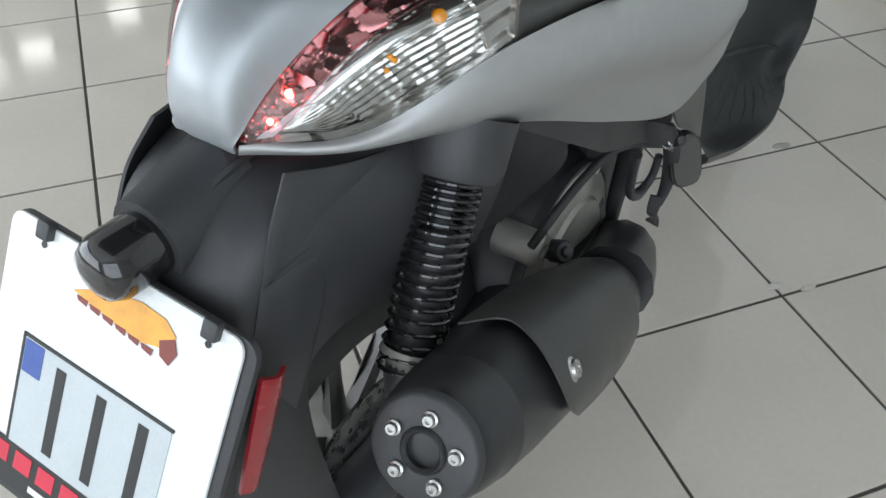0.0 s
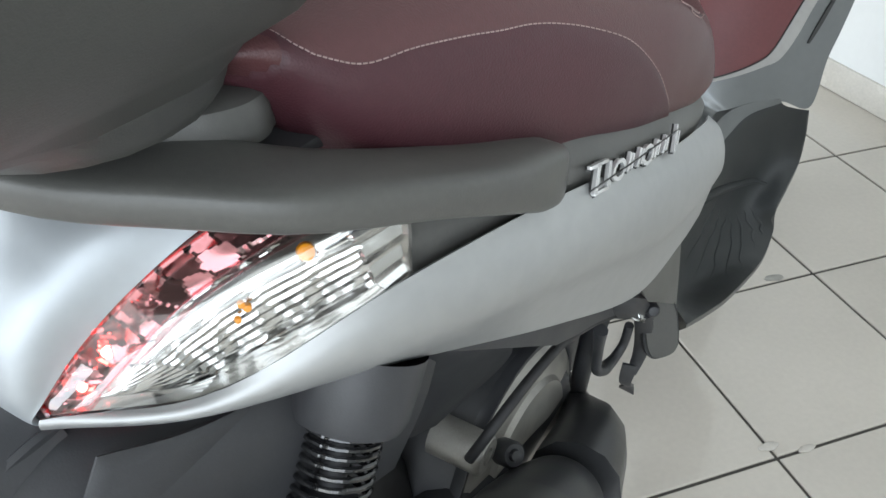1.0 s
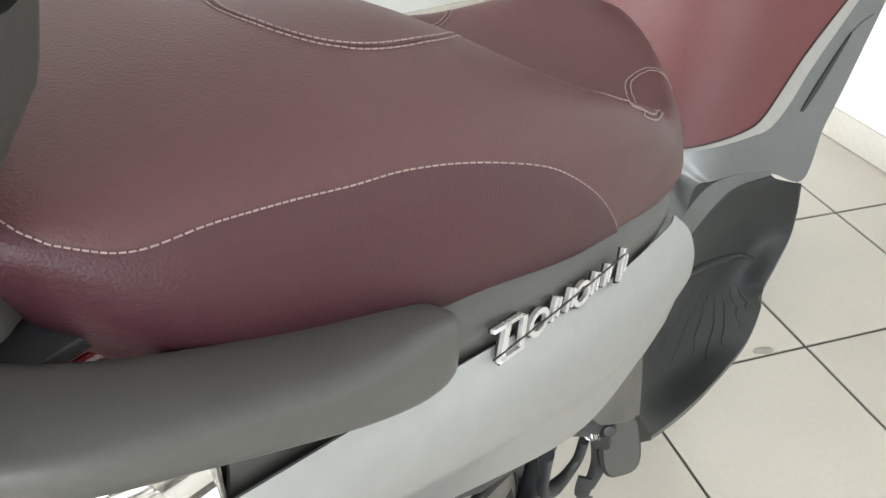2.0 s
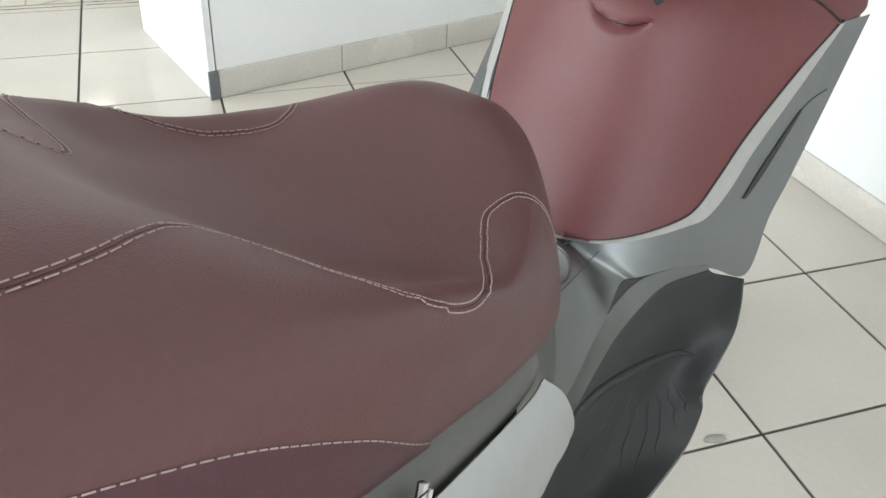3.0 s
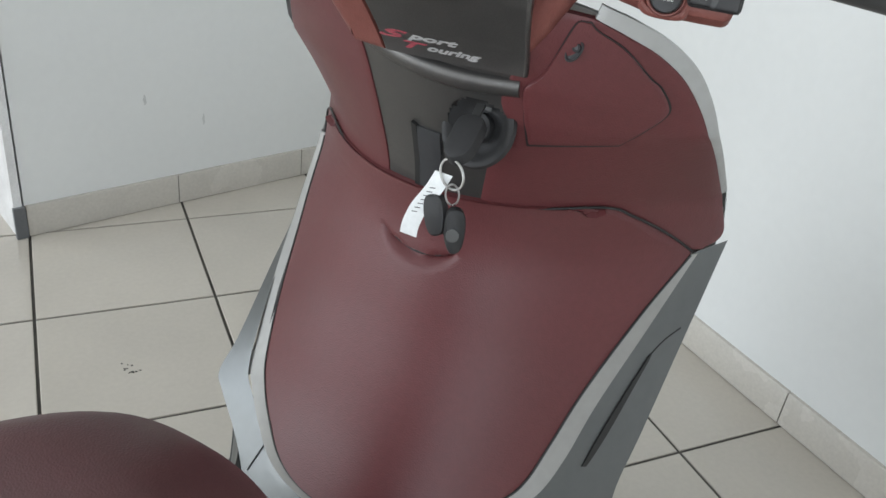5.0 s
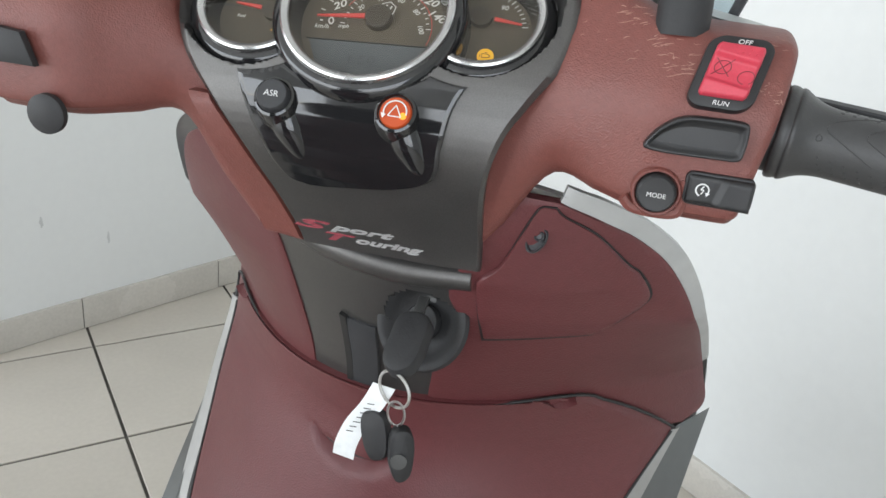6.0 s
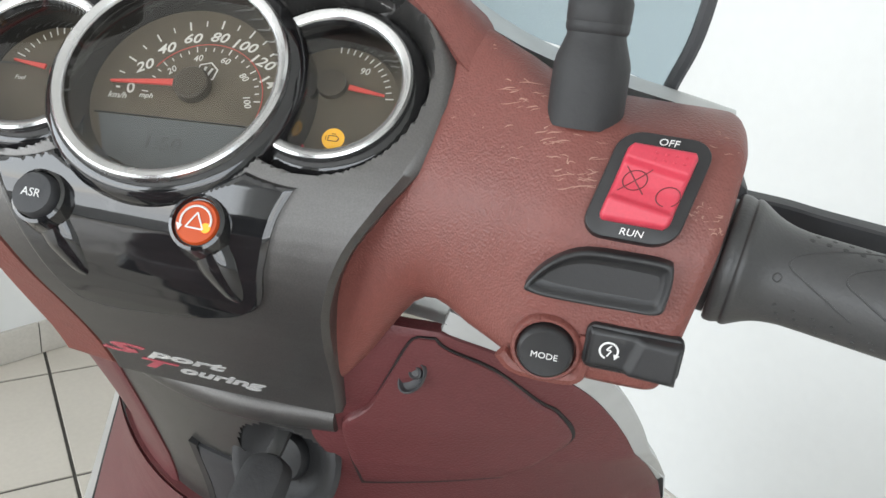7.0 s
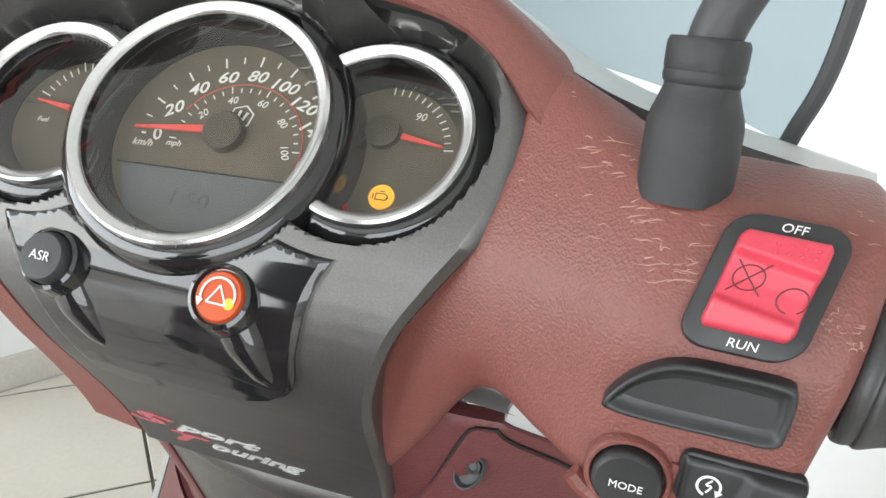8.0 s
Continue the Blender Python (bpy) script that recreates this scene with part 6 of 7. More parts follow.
# dash buttons on short stalks
def dash_button(x, z, cap, label, low=0.0):
    c = dash(x, z)
    m = Matrix.Translation(c) @ Matrix.Rotation(radians(55), 4, "X")
    b = hp("dash_button", lathe([(0.021, -0.045), (0.0175, -0.022), (0.0150, -0.008), (0.0122, 0.006), (0.0114, 0.0088), (0.0100, 0.0094), (0.0094, 0.0078), (0, 0.0078)], m, 28), PIANO, "glossy black button socket")
    hp("button_cap", lathe([(0.0092, 0.007), (0.0090, 0.0122 - low), (0.0082, 0.0134 - low), (0.0, 0.0138 - low)], m, 28), cap, label, 40, b)
    foot = [tuple(dash(x + 0.020 * t, z - 0.036 * t) + np.array((0, 0.0045 - 0.004 * t, 0))) for t in (0.10, 0.4, 0.7, 1.0)]
    hp("button_stalk", tube(foot, [0.0120, 0.0110, 0.0075, 0.0015], 24, 28), PIANO, "glossy tapered stalk", 40, b)
    return b, m @ Matrix.Translation((0, 0, 0.0139 - low))


b, m = dash_button(-0.043, -0.012, BLACK, "round black button")
hp("button_letters", lettering("ASR", 0.0048, m, 0.0001), WHITEPRINT, "", 40, b)
b, m = dash_button(0.026, -0.010, HAZARDGLOW, "lit orange hazard button", 0.0042)
tri = [(0.0042 * math.cos(radians(90 + 120 * i)), 0.0042 * math.sin(radians(90 + 120 * i)) - 0.0005) for i in range(3)]
for i in range(3):
    p, q = tri[i], tri[(i + 1) % 3]
    hp("button_mark", tube([(p[0], p[1], 0), (q[0], q[1], 0)], 0.00035, 4, 5).moved(m), WHITEPRINT, "", 40, b)
hp("button_mark", tube([(0.0063 * math.cos(radians(a)), 0.0063 * math.sin(radians(a)), 0) for a in np.linspace(-10, 200, 16)], 0.00045, 16, 5).moved(m), WHITEPRINT, "", 40, b)
hp("button_mark", slab([(-0.0076, -0.0015), (-0.0048, -0.002), (-0.0062, -0.0045)], 0.0004, 0, m), WHITEPRINT, "", 40, b)

hp("button_bulb", slab(circle(0.0020, 16), 0.0002, 0, m @ Matrix.Translation((0.0046, -0.0018, -0.0001))), glow("orange_bulb_glow", (0.95, 0.34, 0.03), 0.6), "bright bulb spot", 40, b)

# raised chrome lettering on the tongue
def on_dash(x, z, turn=0.0):
    a, b, c = dash(x, z), dash(x + 0.004, z), dash(x, z + 0.004)
    u, v = Vector(b - a).normalized(), Vector(c - a).normalized()
    n = u.cross(v).normalized()
    v = n.cross(u)
    return Matrix(((u.x, v.x, n.x, a[0]), (u.y, v.y, n.y, a[1]), (u.z, v.z, n.z, a[2]), (0, 0, 0, 1))) @ Matrix.Translation((0, 0, 0.0012)) @ Matrix.Rotation(radians(turn), 4, "Z")


def badge_text(txt, cx, cz, w, h, rim, face):
    """Raised slanted letters of a given width and height with a rim behind them."""
    raw = lettering(txt, 1.0, Matrix(), 0.0, 0.30, "CENTER", 0.035)
    v = np.array(raw.v)
    lo, hi = v.min(0), v.max(0)
    k = Matrix.Diagonal((w / (hi[0] - lo[0]), h / (hi[1] - lo[1]), 1, 1)) @ Matrix.Translation((-(lo[0] + hi[0]) / 2, -(lo[1] + hi[1]) / 2, 0))
    for grow, depth, lift, mat, label in ((1.0, 0.0009, 0.0006, face, "raised chrome letters"), (1.07, 0.0008, -0.0004, rim, "rim of the letters")):
        g = Geo()
        lay_v, lay_f = raw.v, raw.f
        m = on_dash(cx, cz, 0.0) @ Matrix.Translation((0, 0, lift)) @ Matrix.Diagonal((grow, grow * (1.06 if grow > 1 else 1), 1, 1)) @ k
        n = len(lay_v)
        g.v = [tuple(m @ Vector((x, y, 0))) for x, y, _ in lay_v] + [tuple((m @ Vector((x, y, 0))) + m.to_3x3().col[2].normalized() * -depth) for x, y, _ in lay_v]
        g.f = list(lay_f)
        edges = collections.Counter(tuple(sorted((f[i], f[(i + 1) % len(f)]))) for f in lay_f for i in range(len(f)))
        g.f += [(a, b, b + n, a + n) for (a, b), c in edges.items() if c == 1]
        hp("badge_letters", g, mat, label, 30, surround)


badge_text("S", -0.0285, -0.0915, 0.0240, 0.0072, INK, REDCHROME)
badge_text("port", 0.0035, -0.0918, 0.0410, 0.0066, INK, BADGE)
badge_text("T", -0.0105, -0.0985, 0.0200, 0.0062, INK, REDCHROME)
badge_text("ouring", 0.0210, -0.0990, 0.0430, 0.0064, INK, BADGE)

# switches on the right-hand cover: frame with x right, y up the face
FM = Matrix.Translation((0.1895, -0.0335, 0.0405)) @ Matrix.Rotation(radians(57), 4, "X") @ Matrix.Diagonal((0.95, 0.84, 1, 1))
SK = FM @ Matrix(((1, 0.20, 0, 0.0006), (0, 1, 0, 0), (0, 0, 1, 0), (0, 0, 0, 1)))
kill = hp("kill_switch", slab(rounded(0.0330, 0.0445, 0.0085, 8), 0.006, 0.001, SK @ Matrix.Translation((0, 0, -0.003))), SWITCHBLACK, "black frame with red engine stop switch")


def rocker_face(x, y):
    """Two ridges run a little askew over the rocker."""
    u = y + 0.17 * x
    edge = min(1.0, (0.0120 - abs(x)) / 0.0018, (0.0160 - abs(y)) / 0.0018)
    top = float(np.mean([np.interp(u + d, (-0.018, -0.0095, -0.0072, -0.001, 0.0052, 0.0076, 0.018), (0.0052, 0.0076, 0.0056, 0.0052, 0.0060, 0.0088, 0.0070)) for d in (-0.0005, 0, 0.0005)]))
    return top - 0.0024 * (1 - math.sqrt(max(0.0, 1 - (1 - max(edge, 0.0)) ** 2)))


RX = np.concatenate([np.linspace(-0.0120, -0.0100, 6), np.linspace(-0.009, 0.009, 12), np.linspace(0.0100, 0.0120, 6)])
RY = np.concatenate([np.linspace(-0.0160, -0.0144, 5), np.linspace(-0.0136, 0.0136, 44), np.linspace(0.0144, 0.0160, 5)])


def rounded_in(x, y):
    """Draws the rocker's corners in."""
    return x * (1 - 0.14 * max(0.0, (abs(y) - 0.0130) / 0.0030) ** 2)


rk = Geo().grid([[(rounded_in(x, y), y, rocker_face(x, y)) for x in RX] for y in RY])
for line in ([(x, RY[0]) for x in RX], [(RX[-1], y) for y in RY], [(x, RY[-1]) for x in RX[::-1]], [(RX[0], y) for y in RY[::-1]]):
    rk.grid([[(rounded_in(x, y), y, 0.0) for x, y in line], [(rounded_in(x, y), y, rocker_face(x, y)) for x, y in line]])
hp("switch_rocker", rk.moved(SK), SWITCHRED, "red ridged rocker", 50, kill)
hp("switch_letters", lettering("OFF", 0.0040, SK @ pose(0.0006, 0.0188, 0.0031), 0.0001), WHITEPRINT, "", 40, kill)
hp("switch_letters", lettering("RUN", 0.0040, SK @ pose(0.0010, -0.0192, 0.0031), 0.0001), WHITEPRINT, "", 40, kill)


def marked(pts, r=0.00022):
    hp("switch_mark", tube([(x, y, rocker_face(x, y) + 0.0001) for x, y in pts], r, len(pts), 5).moved(SK), FADEDINK, "", 40, kill)


marked([(0.0040 * math.cos(a) - 0.0052, 0.0040 * math.sin(a) + 0.001) for a in np.linspace(0, 2 * math.pi, 24)])
marked([(-0.0095 + 0.0086 * q, -0.004 + 0.010 * q) for q in np.linspace(0, 1, 8)])
marked([(-0.0095 + 0.0086 * q, 0.006 - 0.010 * q) for q in np.linspace(0, 1, 8)])
marked([(0.0040 * math.cos(a) + 0.0076, 0.0040 * math.sin(a) - 0.0034) for a in np.linspace(-1.0, 4.6, 24)])
for i in range(8):
    dx, dy = -0.0020 + (i % 4) * 0.0034, 0.0125 - 0.0028 * (i // 4)
    hp("rocker_dot", lathe([(0.0007, -0.0002), (0.0005, 0.0004), (0, 0.0005)], SK @ pose(dx, dy, rocker_face(dx, dy)), 8), SWITCHRED, "", 40, kill)
# thumb recess
LM = Matrix.Translation((0.1800, -0.0450, 0.0118)) @ Matrix.Rotation(radians(86), 4, "X") @ Matrix.Diagonal((0.96, 0.98, 1, 1))
rec = spline([(-0.025, -0.008), (-0.0185, 0.0015), (-0.008, 0.0083), (0.008, 0.0096), (0.0215, 0.0094), (0.0243, 0.0065), (0.0243, -0.004), (0.0220, -0.0095), (0.010, -0.0103), (-0.012, -0.0108), (-0.022, -0.0102)], 56, True)
steps = ((1.0, 1.0, -0.003), (1.0, 1.0, 0.0024), (0.985, 0.965, 0.0032), (0.955, 0.90, 0.0035), (0.925, 0.83, 0.0032), (0.895, 0.74, 0.0022), (0.865, 0.64, 0.0014), (0.80, 0.48, 0.0010))
thumb = hp("thumb_recess", Geo().grid([[(x * a + (1 - a) * 0.004, y * b - (1 - b) * 0.001, h) for x, y in rec] for a, b, h in steps], wrap_v=True).ngon([(x * 0.80 + 0.0008, y * 0.48 - 0.0005, 0.0010) for x, y in rec]).moved(LM), SWITCHBLACK, "black blank switch recess", 60)
MM = Matrix.Translation((0.1668, -0.0440, -0.0198)) @ Matrix.Rotation(radians(88), 4, "X")
mode = hp("mode_button", lathe([(0.0100, 0.0), (0.0100, 0.0042), (0.0096, 0.0054), (0.0086, 0.0062), (0.0060, 0.0060), (0.0, 0.0058)], MM, 32), SWITCHBLACK, "round black button")
hp("button_ring", lathe([(0.0128, -0.002), (0.0126, 0.0020), (0.0118, 0.0029), (0.0109, 0.0028), (0.0104, 0.0018), (0.0102, -0.001)], MM, 32), REDSKIN, "maroon rim round the button", 50, mode)
hp("button_letters", lettering("MODE", 0.0034, MM @ pose(0, -0.0006, 0.0064), 0.0001), WHITEPRINT, "", 40, mode)
SM = Matrix.Translation((0.1962, -0.0440, -0.0146)) @ Matrix.Rotation(radians(88), 4, "X")
start = hp("starter_button", slab(rounded(0.0335, 0.0172, 0.0035, 6), 0.0035, 0.001, SM @ pose(0, 0, -0.001)), SWITCHBLACK, "black starter button")
# the button face dips on the left and rises to a flat block on the right
sx, sy = np.linspace(-0.0155, 0.0155, 40), np.linspace(-0.0074, 0.0074, 14)


def starter_face(x, y):
    edge = max(0.0, min(1.0, (0.0155 - abs(x)) / 0.0016, (0.0074 - abs(y)) / 0.0016))
    return float(np.interp(x - 0.25 * y, (-0.016, -0.004, -0.0008, 0.002, 0.016), (0.0042, 0.0036, 0.0042, 0.0068, 0.0078))) - 0.0014 * (1 - edge) ** 2


sf = Geo().grid([[(x, y, starter_face(x, y)) for x in sx] for y in sy])
for line in ([(x, sy[0]) for x in sx], [(sx[-1], y) for y in sy], [(x, sy[-1]) for x in sx[::-1]], [(sx[0], y) for y in sy[::-1]]):
    sf.grid([[(x, y, 0.0) for x, y in line], [(x, y, starter_face(x, y)) for x, y in line]])
hp("starter_rocker", sf.moved(SM), SWITCHBLACK, "", 50, start)
hp("starter_mark", tube([(0.0031 * math.cos(a) - 0.0080, 0.0031 * math.sin(a) + 0.0002, 0.0041) for a in np.linspace(-0.6, 4.4, 18)], 0.0004, 18, 5).moved(SM), WHITEPRINT, "", 40, start)
hp("starter_mark", tube([(-0.0074, 0.0022, 0.0040), (-0.0088, 0.0003, 0.0040), (-0.0072, 0.0003, 0.0040), (-0.0084, -0.0020, 0.0040)], 0.0003, 8, 5).moved(SM), WHITEPRINT, "", 40, start)
hp("starter_mark", slab([(-0.0010, 0.0008), (0.0012, 0.0004), (-0.0004, -0.0013)], 0.0003, 0, SM @ pose(-0.0053, -0.0016, 0.0039)), WHITEPRINT, "", 40, start)
hp("housing_lip", tube([(0.151, -0.043, -0.026), (0.158, -0.043, -0.031), (0.176, -0.043, -0.031), (0.180, -0.043, -0.026), (0.180, -0.043, -0.012)], 0.0030, 20, 8), REDSKIN, "", 40, cov_r)
# left-hand buttons at the edge of view
hp("horn_button", lathe([(0.0115, 0.0), (0.0115, 0.004), (0.009, 0.0055), (0, 0.006)], Matrix.Translation((-0.170, -0.0475, -0.032)) @ Matrix.Rotation(radians(88), 4, "X"), 24), RUBBER, "round black horn button")
hp("indicator_switch", slab([(-0.016, -0.008), (0.014, -0.008), (0.006, 0.010), (-0.016, 0.012)], 0.005, 0.001, Matrix.Translation((-0.188, -0.0465, 0.002)) @ Matrix.Rotation(radians(86), 4, "X")), RUBBER, "black indicator switch")


def grip(side):
    s = side
    at, ax = Vector((s * 0.228, -0.0055, 0.0098)), Vector((s * 0.98, -0.19, -0.06)).normalized()
    up = (Vector((0, 0, 1)) - ax * ax.z).normalized()
    back = ax.cross(up) * s
    d = Matrix(((back.x, up.x, ax.x, at.x), (back.y, up.y, ax.y, at.y), (back.z, up.z, ax.z, at.z), (0, 0, 0, 1)))
    prof = [(0.0150, -0.0052), (0.0232, -0.0050), (0.0242, -0.0040), (0.0243, -0.0014), (0.0236, 0.0008), (0.0240, 0.0018), (0.0238, 0.0034), (0.0222, 0.0062), (0.0203, 0.0098), (0.0188, 0.0140), (0.0179, 0.0190), (0.0176, 0.0250), (0.0177, 0.0500), (0.0178, 0.1100), (0.0190, 0.1200), (0.0182, 0.1260), (0.0, 0.1280)]
    pr = [(float(r), float(h)) for r, h in spline(prof[1:13], 44)]
    g = hp("grip", lathe([prof[0]] + pr + prof[13:], d, 48), GRIPRUBBER, "black rubber grip", 50)
    hp("collar", lathe([(0.0205, -0.020), (0.0218, -0.018), (0.0218, -0.0052)], d, 32), SWITCHBLACK, "black throttle collar", 40, g)
    hp("bar_end", lathe([(0.016, 0.126), (0.0175, 0.132), (0.0175, 0.148), (0.012, 0.153), (0, 0.153)], d, 20), BLACK, "black bar end weight", 40, g)

    def skin(h, deg, lift=0.0):
        r = float(np.interp(h, [q[1] for q in pr], [q[0] for q in pr])) + lift
        return Vector((r * math.cos(radians(deg)), r * math.sin(radians(deg)), h))
    # pierced dots near the top, small raised ones below
    for row, deg, h0 in ((0, 92, 0.0240), (1, 78, 0.0222)):
        for i in range(12):
            p = skin(h0 + 0.0056 * i, deg)
            hp("grip_dot", lathe([(0.0011, -0.0005), (0.0010, 0.0001), (0, 0.0001)], d @ axis_frame(p, p + Vector((p.x, p.y, 0))), 8), INK, "", 40, g)
    for row, deg, h0 in ((0, -14, 0.0170), (1, -26, 0.0185), (2, -38, 0.0200)):
        for i in range(7 - row):
            p = skin(h0 + 0.0066 * i, deg - 2.5 * i)
            hp("grip_dot", lathe([(0.0009, -0.0003), (0.0006, 0.0003), (0, 0.0004)], d @ axis_frame(p, p + Vector((p.x, p.y, 0))), 7), GRIPRUBBER, "", 40, g)
    for k in range(4):
        loop = spline([(0.0504, 98), (0.0334, 74), (0.0219, 55), (0.0180, 44), (0.0178, 33), (0.0239, 22), (0.0325, 8), (0.0416, -7)], 36)
        hp("grip_line", tube([tuple(d @ skin(h + 0.0187 * k, deg, -0.0001)) for h, deg in loop], 0.00042, 36, 5), GRIPRUBBER, "", 60, g)
    hp("grip_line", tube([tuple(d @ skin(0.0148 + 0.0014 * math.cos(a), 18 + 4.5 * math.sin(a), 0.0)) for a in np.linspace(0, 2 * math.pi, 16)], 0.0003, 16, 5), GRIPRUBBER, "", 60, g)
    return g


grip(1), grip(-1)
for s in (1, -1):
    # lever: a flat blade, deeper than it is thick
    lv = spline([(s * 0.222, 0.040, 0.021), (s * 0.2345, 0.0425, 0.0195), (s * 0.250, 0.0395, 0.0195), (s * 0.264, 0.0335, 0.0195), (s * 0.290, 0.030, 0.018), (s * 0.330, 0.030, 0.014), (s * 0.372, 0.034, 0.012)], 30)
    rings = [[tuple(p + np.array(o)) for o in ((0, -0.0040, -0.0005), (0, -0.0030, 0.0006), (0, 0.0040, 0.0012), (0, 0.0060, 0.0), (0, 0.0060, -0.013), (0, 0.0030, -0.016), (0, -0.0030, -0.016), (0, -0.0042, -0.014))] for p in lv]
    lever = hp("brake_lever", Geo().grid(rings, wrap_v=True).ngon(rings[0][::-1]).ngon(rings[-1]), BLACK, "black brake lever", 30)
    hp("lever_clamp", slab([(-0.010, -0.012), (0.006, -0.013), (0.011, -0.002), (0.0085, 0.004), (-0.002, 0.011), (-0.010, 0.010)], 0.016, 0.002, Matrix.Translation((s * 0.2225, 0.040, 0.024)) @ Matrix.Diagonal((s, 1, 1, 1)) @ Matrix.Rotation(radians(90), 4, "X")), BLACK, "black lever clamp", 40, lever)
    hp("clamp_pivot", lathe([(0.0062, -0.004), (0.0062, 0.010), (0.0050, 0.0115), (0.0, 0.0118)], Matrix.Translation((s * 0.2210, 0.032, 0.028)) @ Matrix.Rotation(radians(12 * s), 4, "Y"), 18), RUBBER, "", 40, lever)
    hp("lever_cable", tube([(s * 0.222, 0.026, 0.024), (s * 0.2265, 0.020, 0.018), (s * 0.2235, 0.016, 0.008)], 0.0028, 12, 8), SWITCHBLACK, "", 40, lever)


def mirror(s):
    b = Matrix.Translation((s * 0.1645, -0.0075, 0.0650))
    st = hp("mirror_stem", tube([(s * 0.1640, -0.0035, 0.088), (s * 0.1655, -0.0030, 0.100), (s * 0.172, -0.001, 0.116), (s * 0.186, 0.003, 0.140), (s * 0.215, 0.010, 0.200), (s * 0.23, 0.012, 0.25)], [0.0072, 0.0074, 0.0076, 0.0076, 0.0070, 0.0070], 24, 16), BLACK, "black mirror stem with rubber boot")
    hp("boot", lathe([(0.0152, -0.014), (0.0153, 0.0), (0.0152, 0.0075), (0.0146, 0.0105), (0.0128, 0.0150), (0.0117, 0.0180), (0.0117, 0.0188), (0.0124, 0.0196), (0.0127, 0.0212), (0.0124, 0.0226), (0.0127, 0.0232), (0.0128, 0.0300), (0.0120, 0.0316), (0.0092, 0.0318), (0.0084, 0.0290)], b @ Matrix.Rotation(radians(-10), 4, "X") @ Matrix.Rotation(radians(-2 * s), 4, "Y") @ Matrix.Diagonal((0.88, 0.88, 0.98, 1)), 36), RUBBER, "black rubber boot", 30, st)
    hm = Matrix.Translation((s * 0.27, 0.0, 0.30)) @ Matrix.Rotation(radians(80), 4, "X")
    hp("mirror_head", slab(rounded(0.15, 0.10, 0.045, 7), 0.03, 0.01, hm), BLACK, "black oval mirror head", 40, st)
    return st


mirror(1), mirror(-1)

# maroon visor over the dash
VT = [(-0.128, 0.044), (-0.112, 0.060), (-0.075, 0.083), (0.0, 0.0895), (0.078, 0.083), (0.113, 0.060), (0.128, 0.044)]
VF = [(-0.134, 0.040, 0.056), (-0.112, 0.046, 0.074), (-0.07, 0.056, 0.094), (0.0, 0.062, 0.100), (0.07, 0.056, 0.094), (0.112, 0.046, 0.074), (0.134, 0.040, 0.056)]
vb = [tuple(dash(x, z) + np.array((0, 0.001, 0.0))) for x, z in VT]
vm = [((a[0] + b[0]) / 2, (a[1] + b[1]) / 2 - 0.002, (a[2] + b[2]) / 2 + 0.006) for a, b in zip(vb, VF)]
hp("visor", shell(fair([vb, vm, VF], 12, 40), 0.004), REDSKIN, "maroon grained visor over the gauges", 50)
# front bar cover (pale) and small screen
rows = [[(x, 0.045 + 0.9 * x * x * 0.4, zt) for x in (-0.222, -0.13, 0, 0.13, 0.222)] for zt in (0.0,)]
FC = [[(-0.221, 0.030, 0.052), (-0.14, 0.034, 0.066), (-0.07, 0.048, 0.092), (0.0, 0.052, 0.100), (0.07, 0.048, 0.092), (0.14, 0.034, 0.066), (0.221, 0.030, 0.052)],
      [(-0.221, 0.042, 0.053), (-0.14, 0.055, 0.066), (-0.07, 0.075, 0.092), (0.0, 0.082, 0.098), (0.07, 0.075, 0.092), (0.14, 0.055, 0.066), (0.221, 0.042, 0.053)],
      [(-0.215, 0.050, 0.03), (-0.14, 0.085, 0.03), (-0.07, 0.13, 0.04), (0.0, 0.145, 0.04), (0.07, 0.13, 0.04), (0.14, 0.085, 0.03), (0.215, 0.050, 0.03)],
      [(-0.20, 0.045, -0.03), (-0.12, 0.08, -0.05), (-0.06, 0.12, -0.06), (0.0, 0.13, -0.06), (0.06, 0.12, -0.06), (0.12, 0.08, -0.05), (0.20, 0.045, -0.03)]]
hp("front_bar_cover", Geo().grid(fair(FC, 16, 40)), PALE, "pale silver front bar cover", 50)
SCR = [[(0.060, 0.135, 0.062), (0.135, 0.108, 0.058), (0.170, 0.090, 0.055), (0.196, 0.066, 0.052)],
       [(0.060, 0.140, 0.100), (0.137, 0.112, 0.100), (0.175, 0.092, 0.098), (0.204, 0.064, 0.090)],
       [(0.060, 0.135, 0.190), (0.137, 0.108, 0.190), (0.175, 0.088, 0.190), (0.206, 0.060, 0.190)]]
sg = fair(SCR, 16, 14)
screen = hp("wind_screen", shell(sg, 0.003), SCREEN, "blue-tinted clear wind screen with dark edge")
hp("screen_edge", tube([tuple(sg[i, 13]) for i in range(16)], 0.0032, 16, 8), BLACK, "dark screen edge", 40, screen)

# ---- key ring hanging in the ignition ----
keys = thing("key_ring", "scooter key in the lock with ring, black fob and paper tag", "key ring", tuple(ig))


def kp(name, geo, mat, label="", sharp=40, parent=None):
    return part(name, geo.moved(Matrix.Translation(-Vector(ig))), mat, parent or keys, label, sharp)


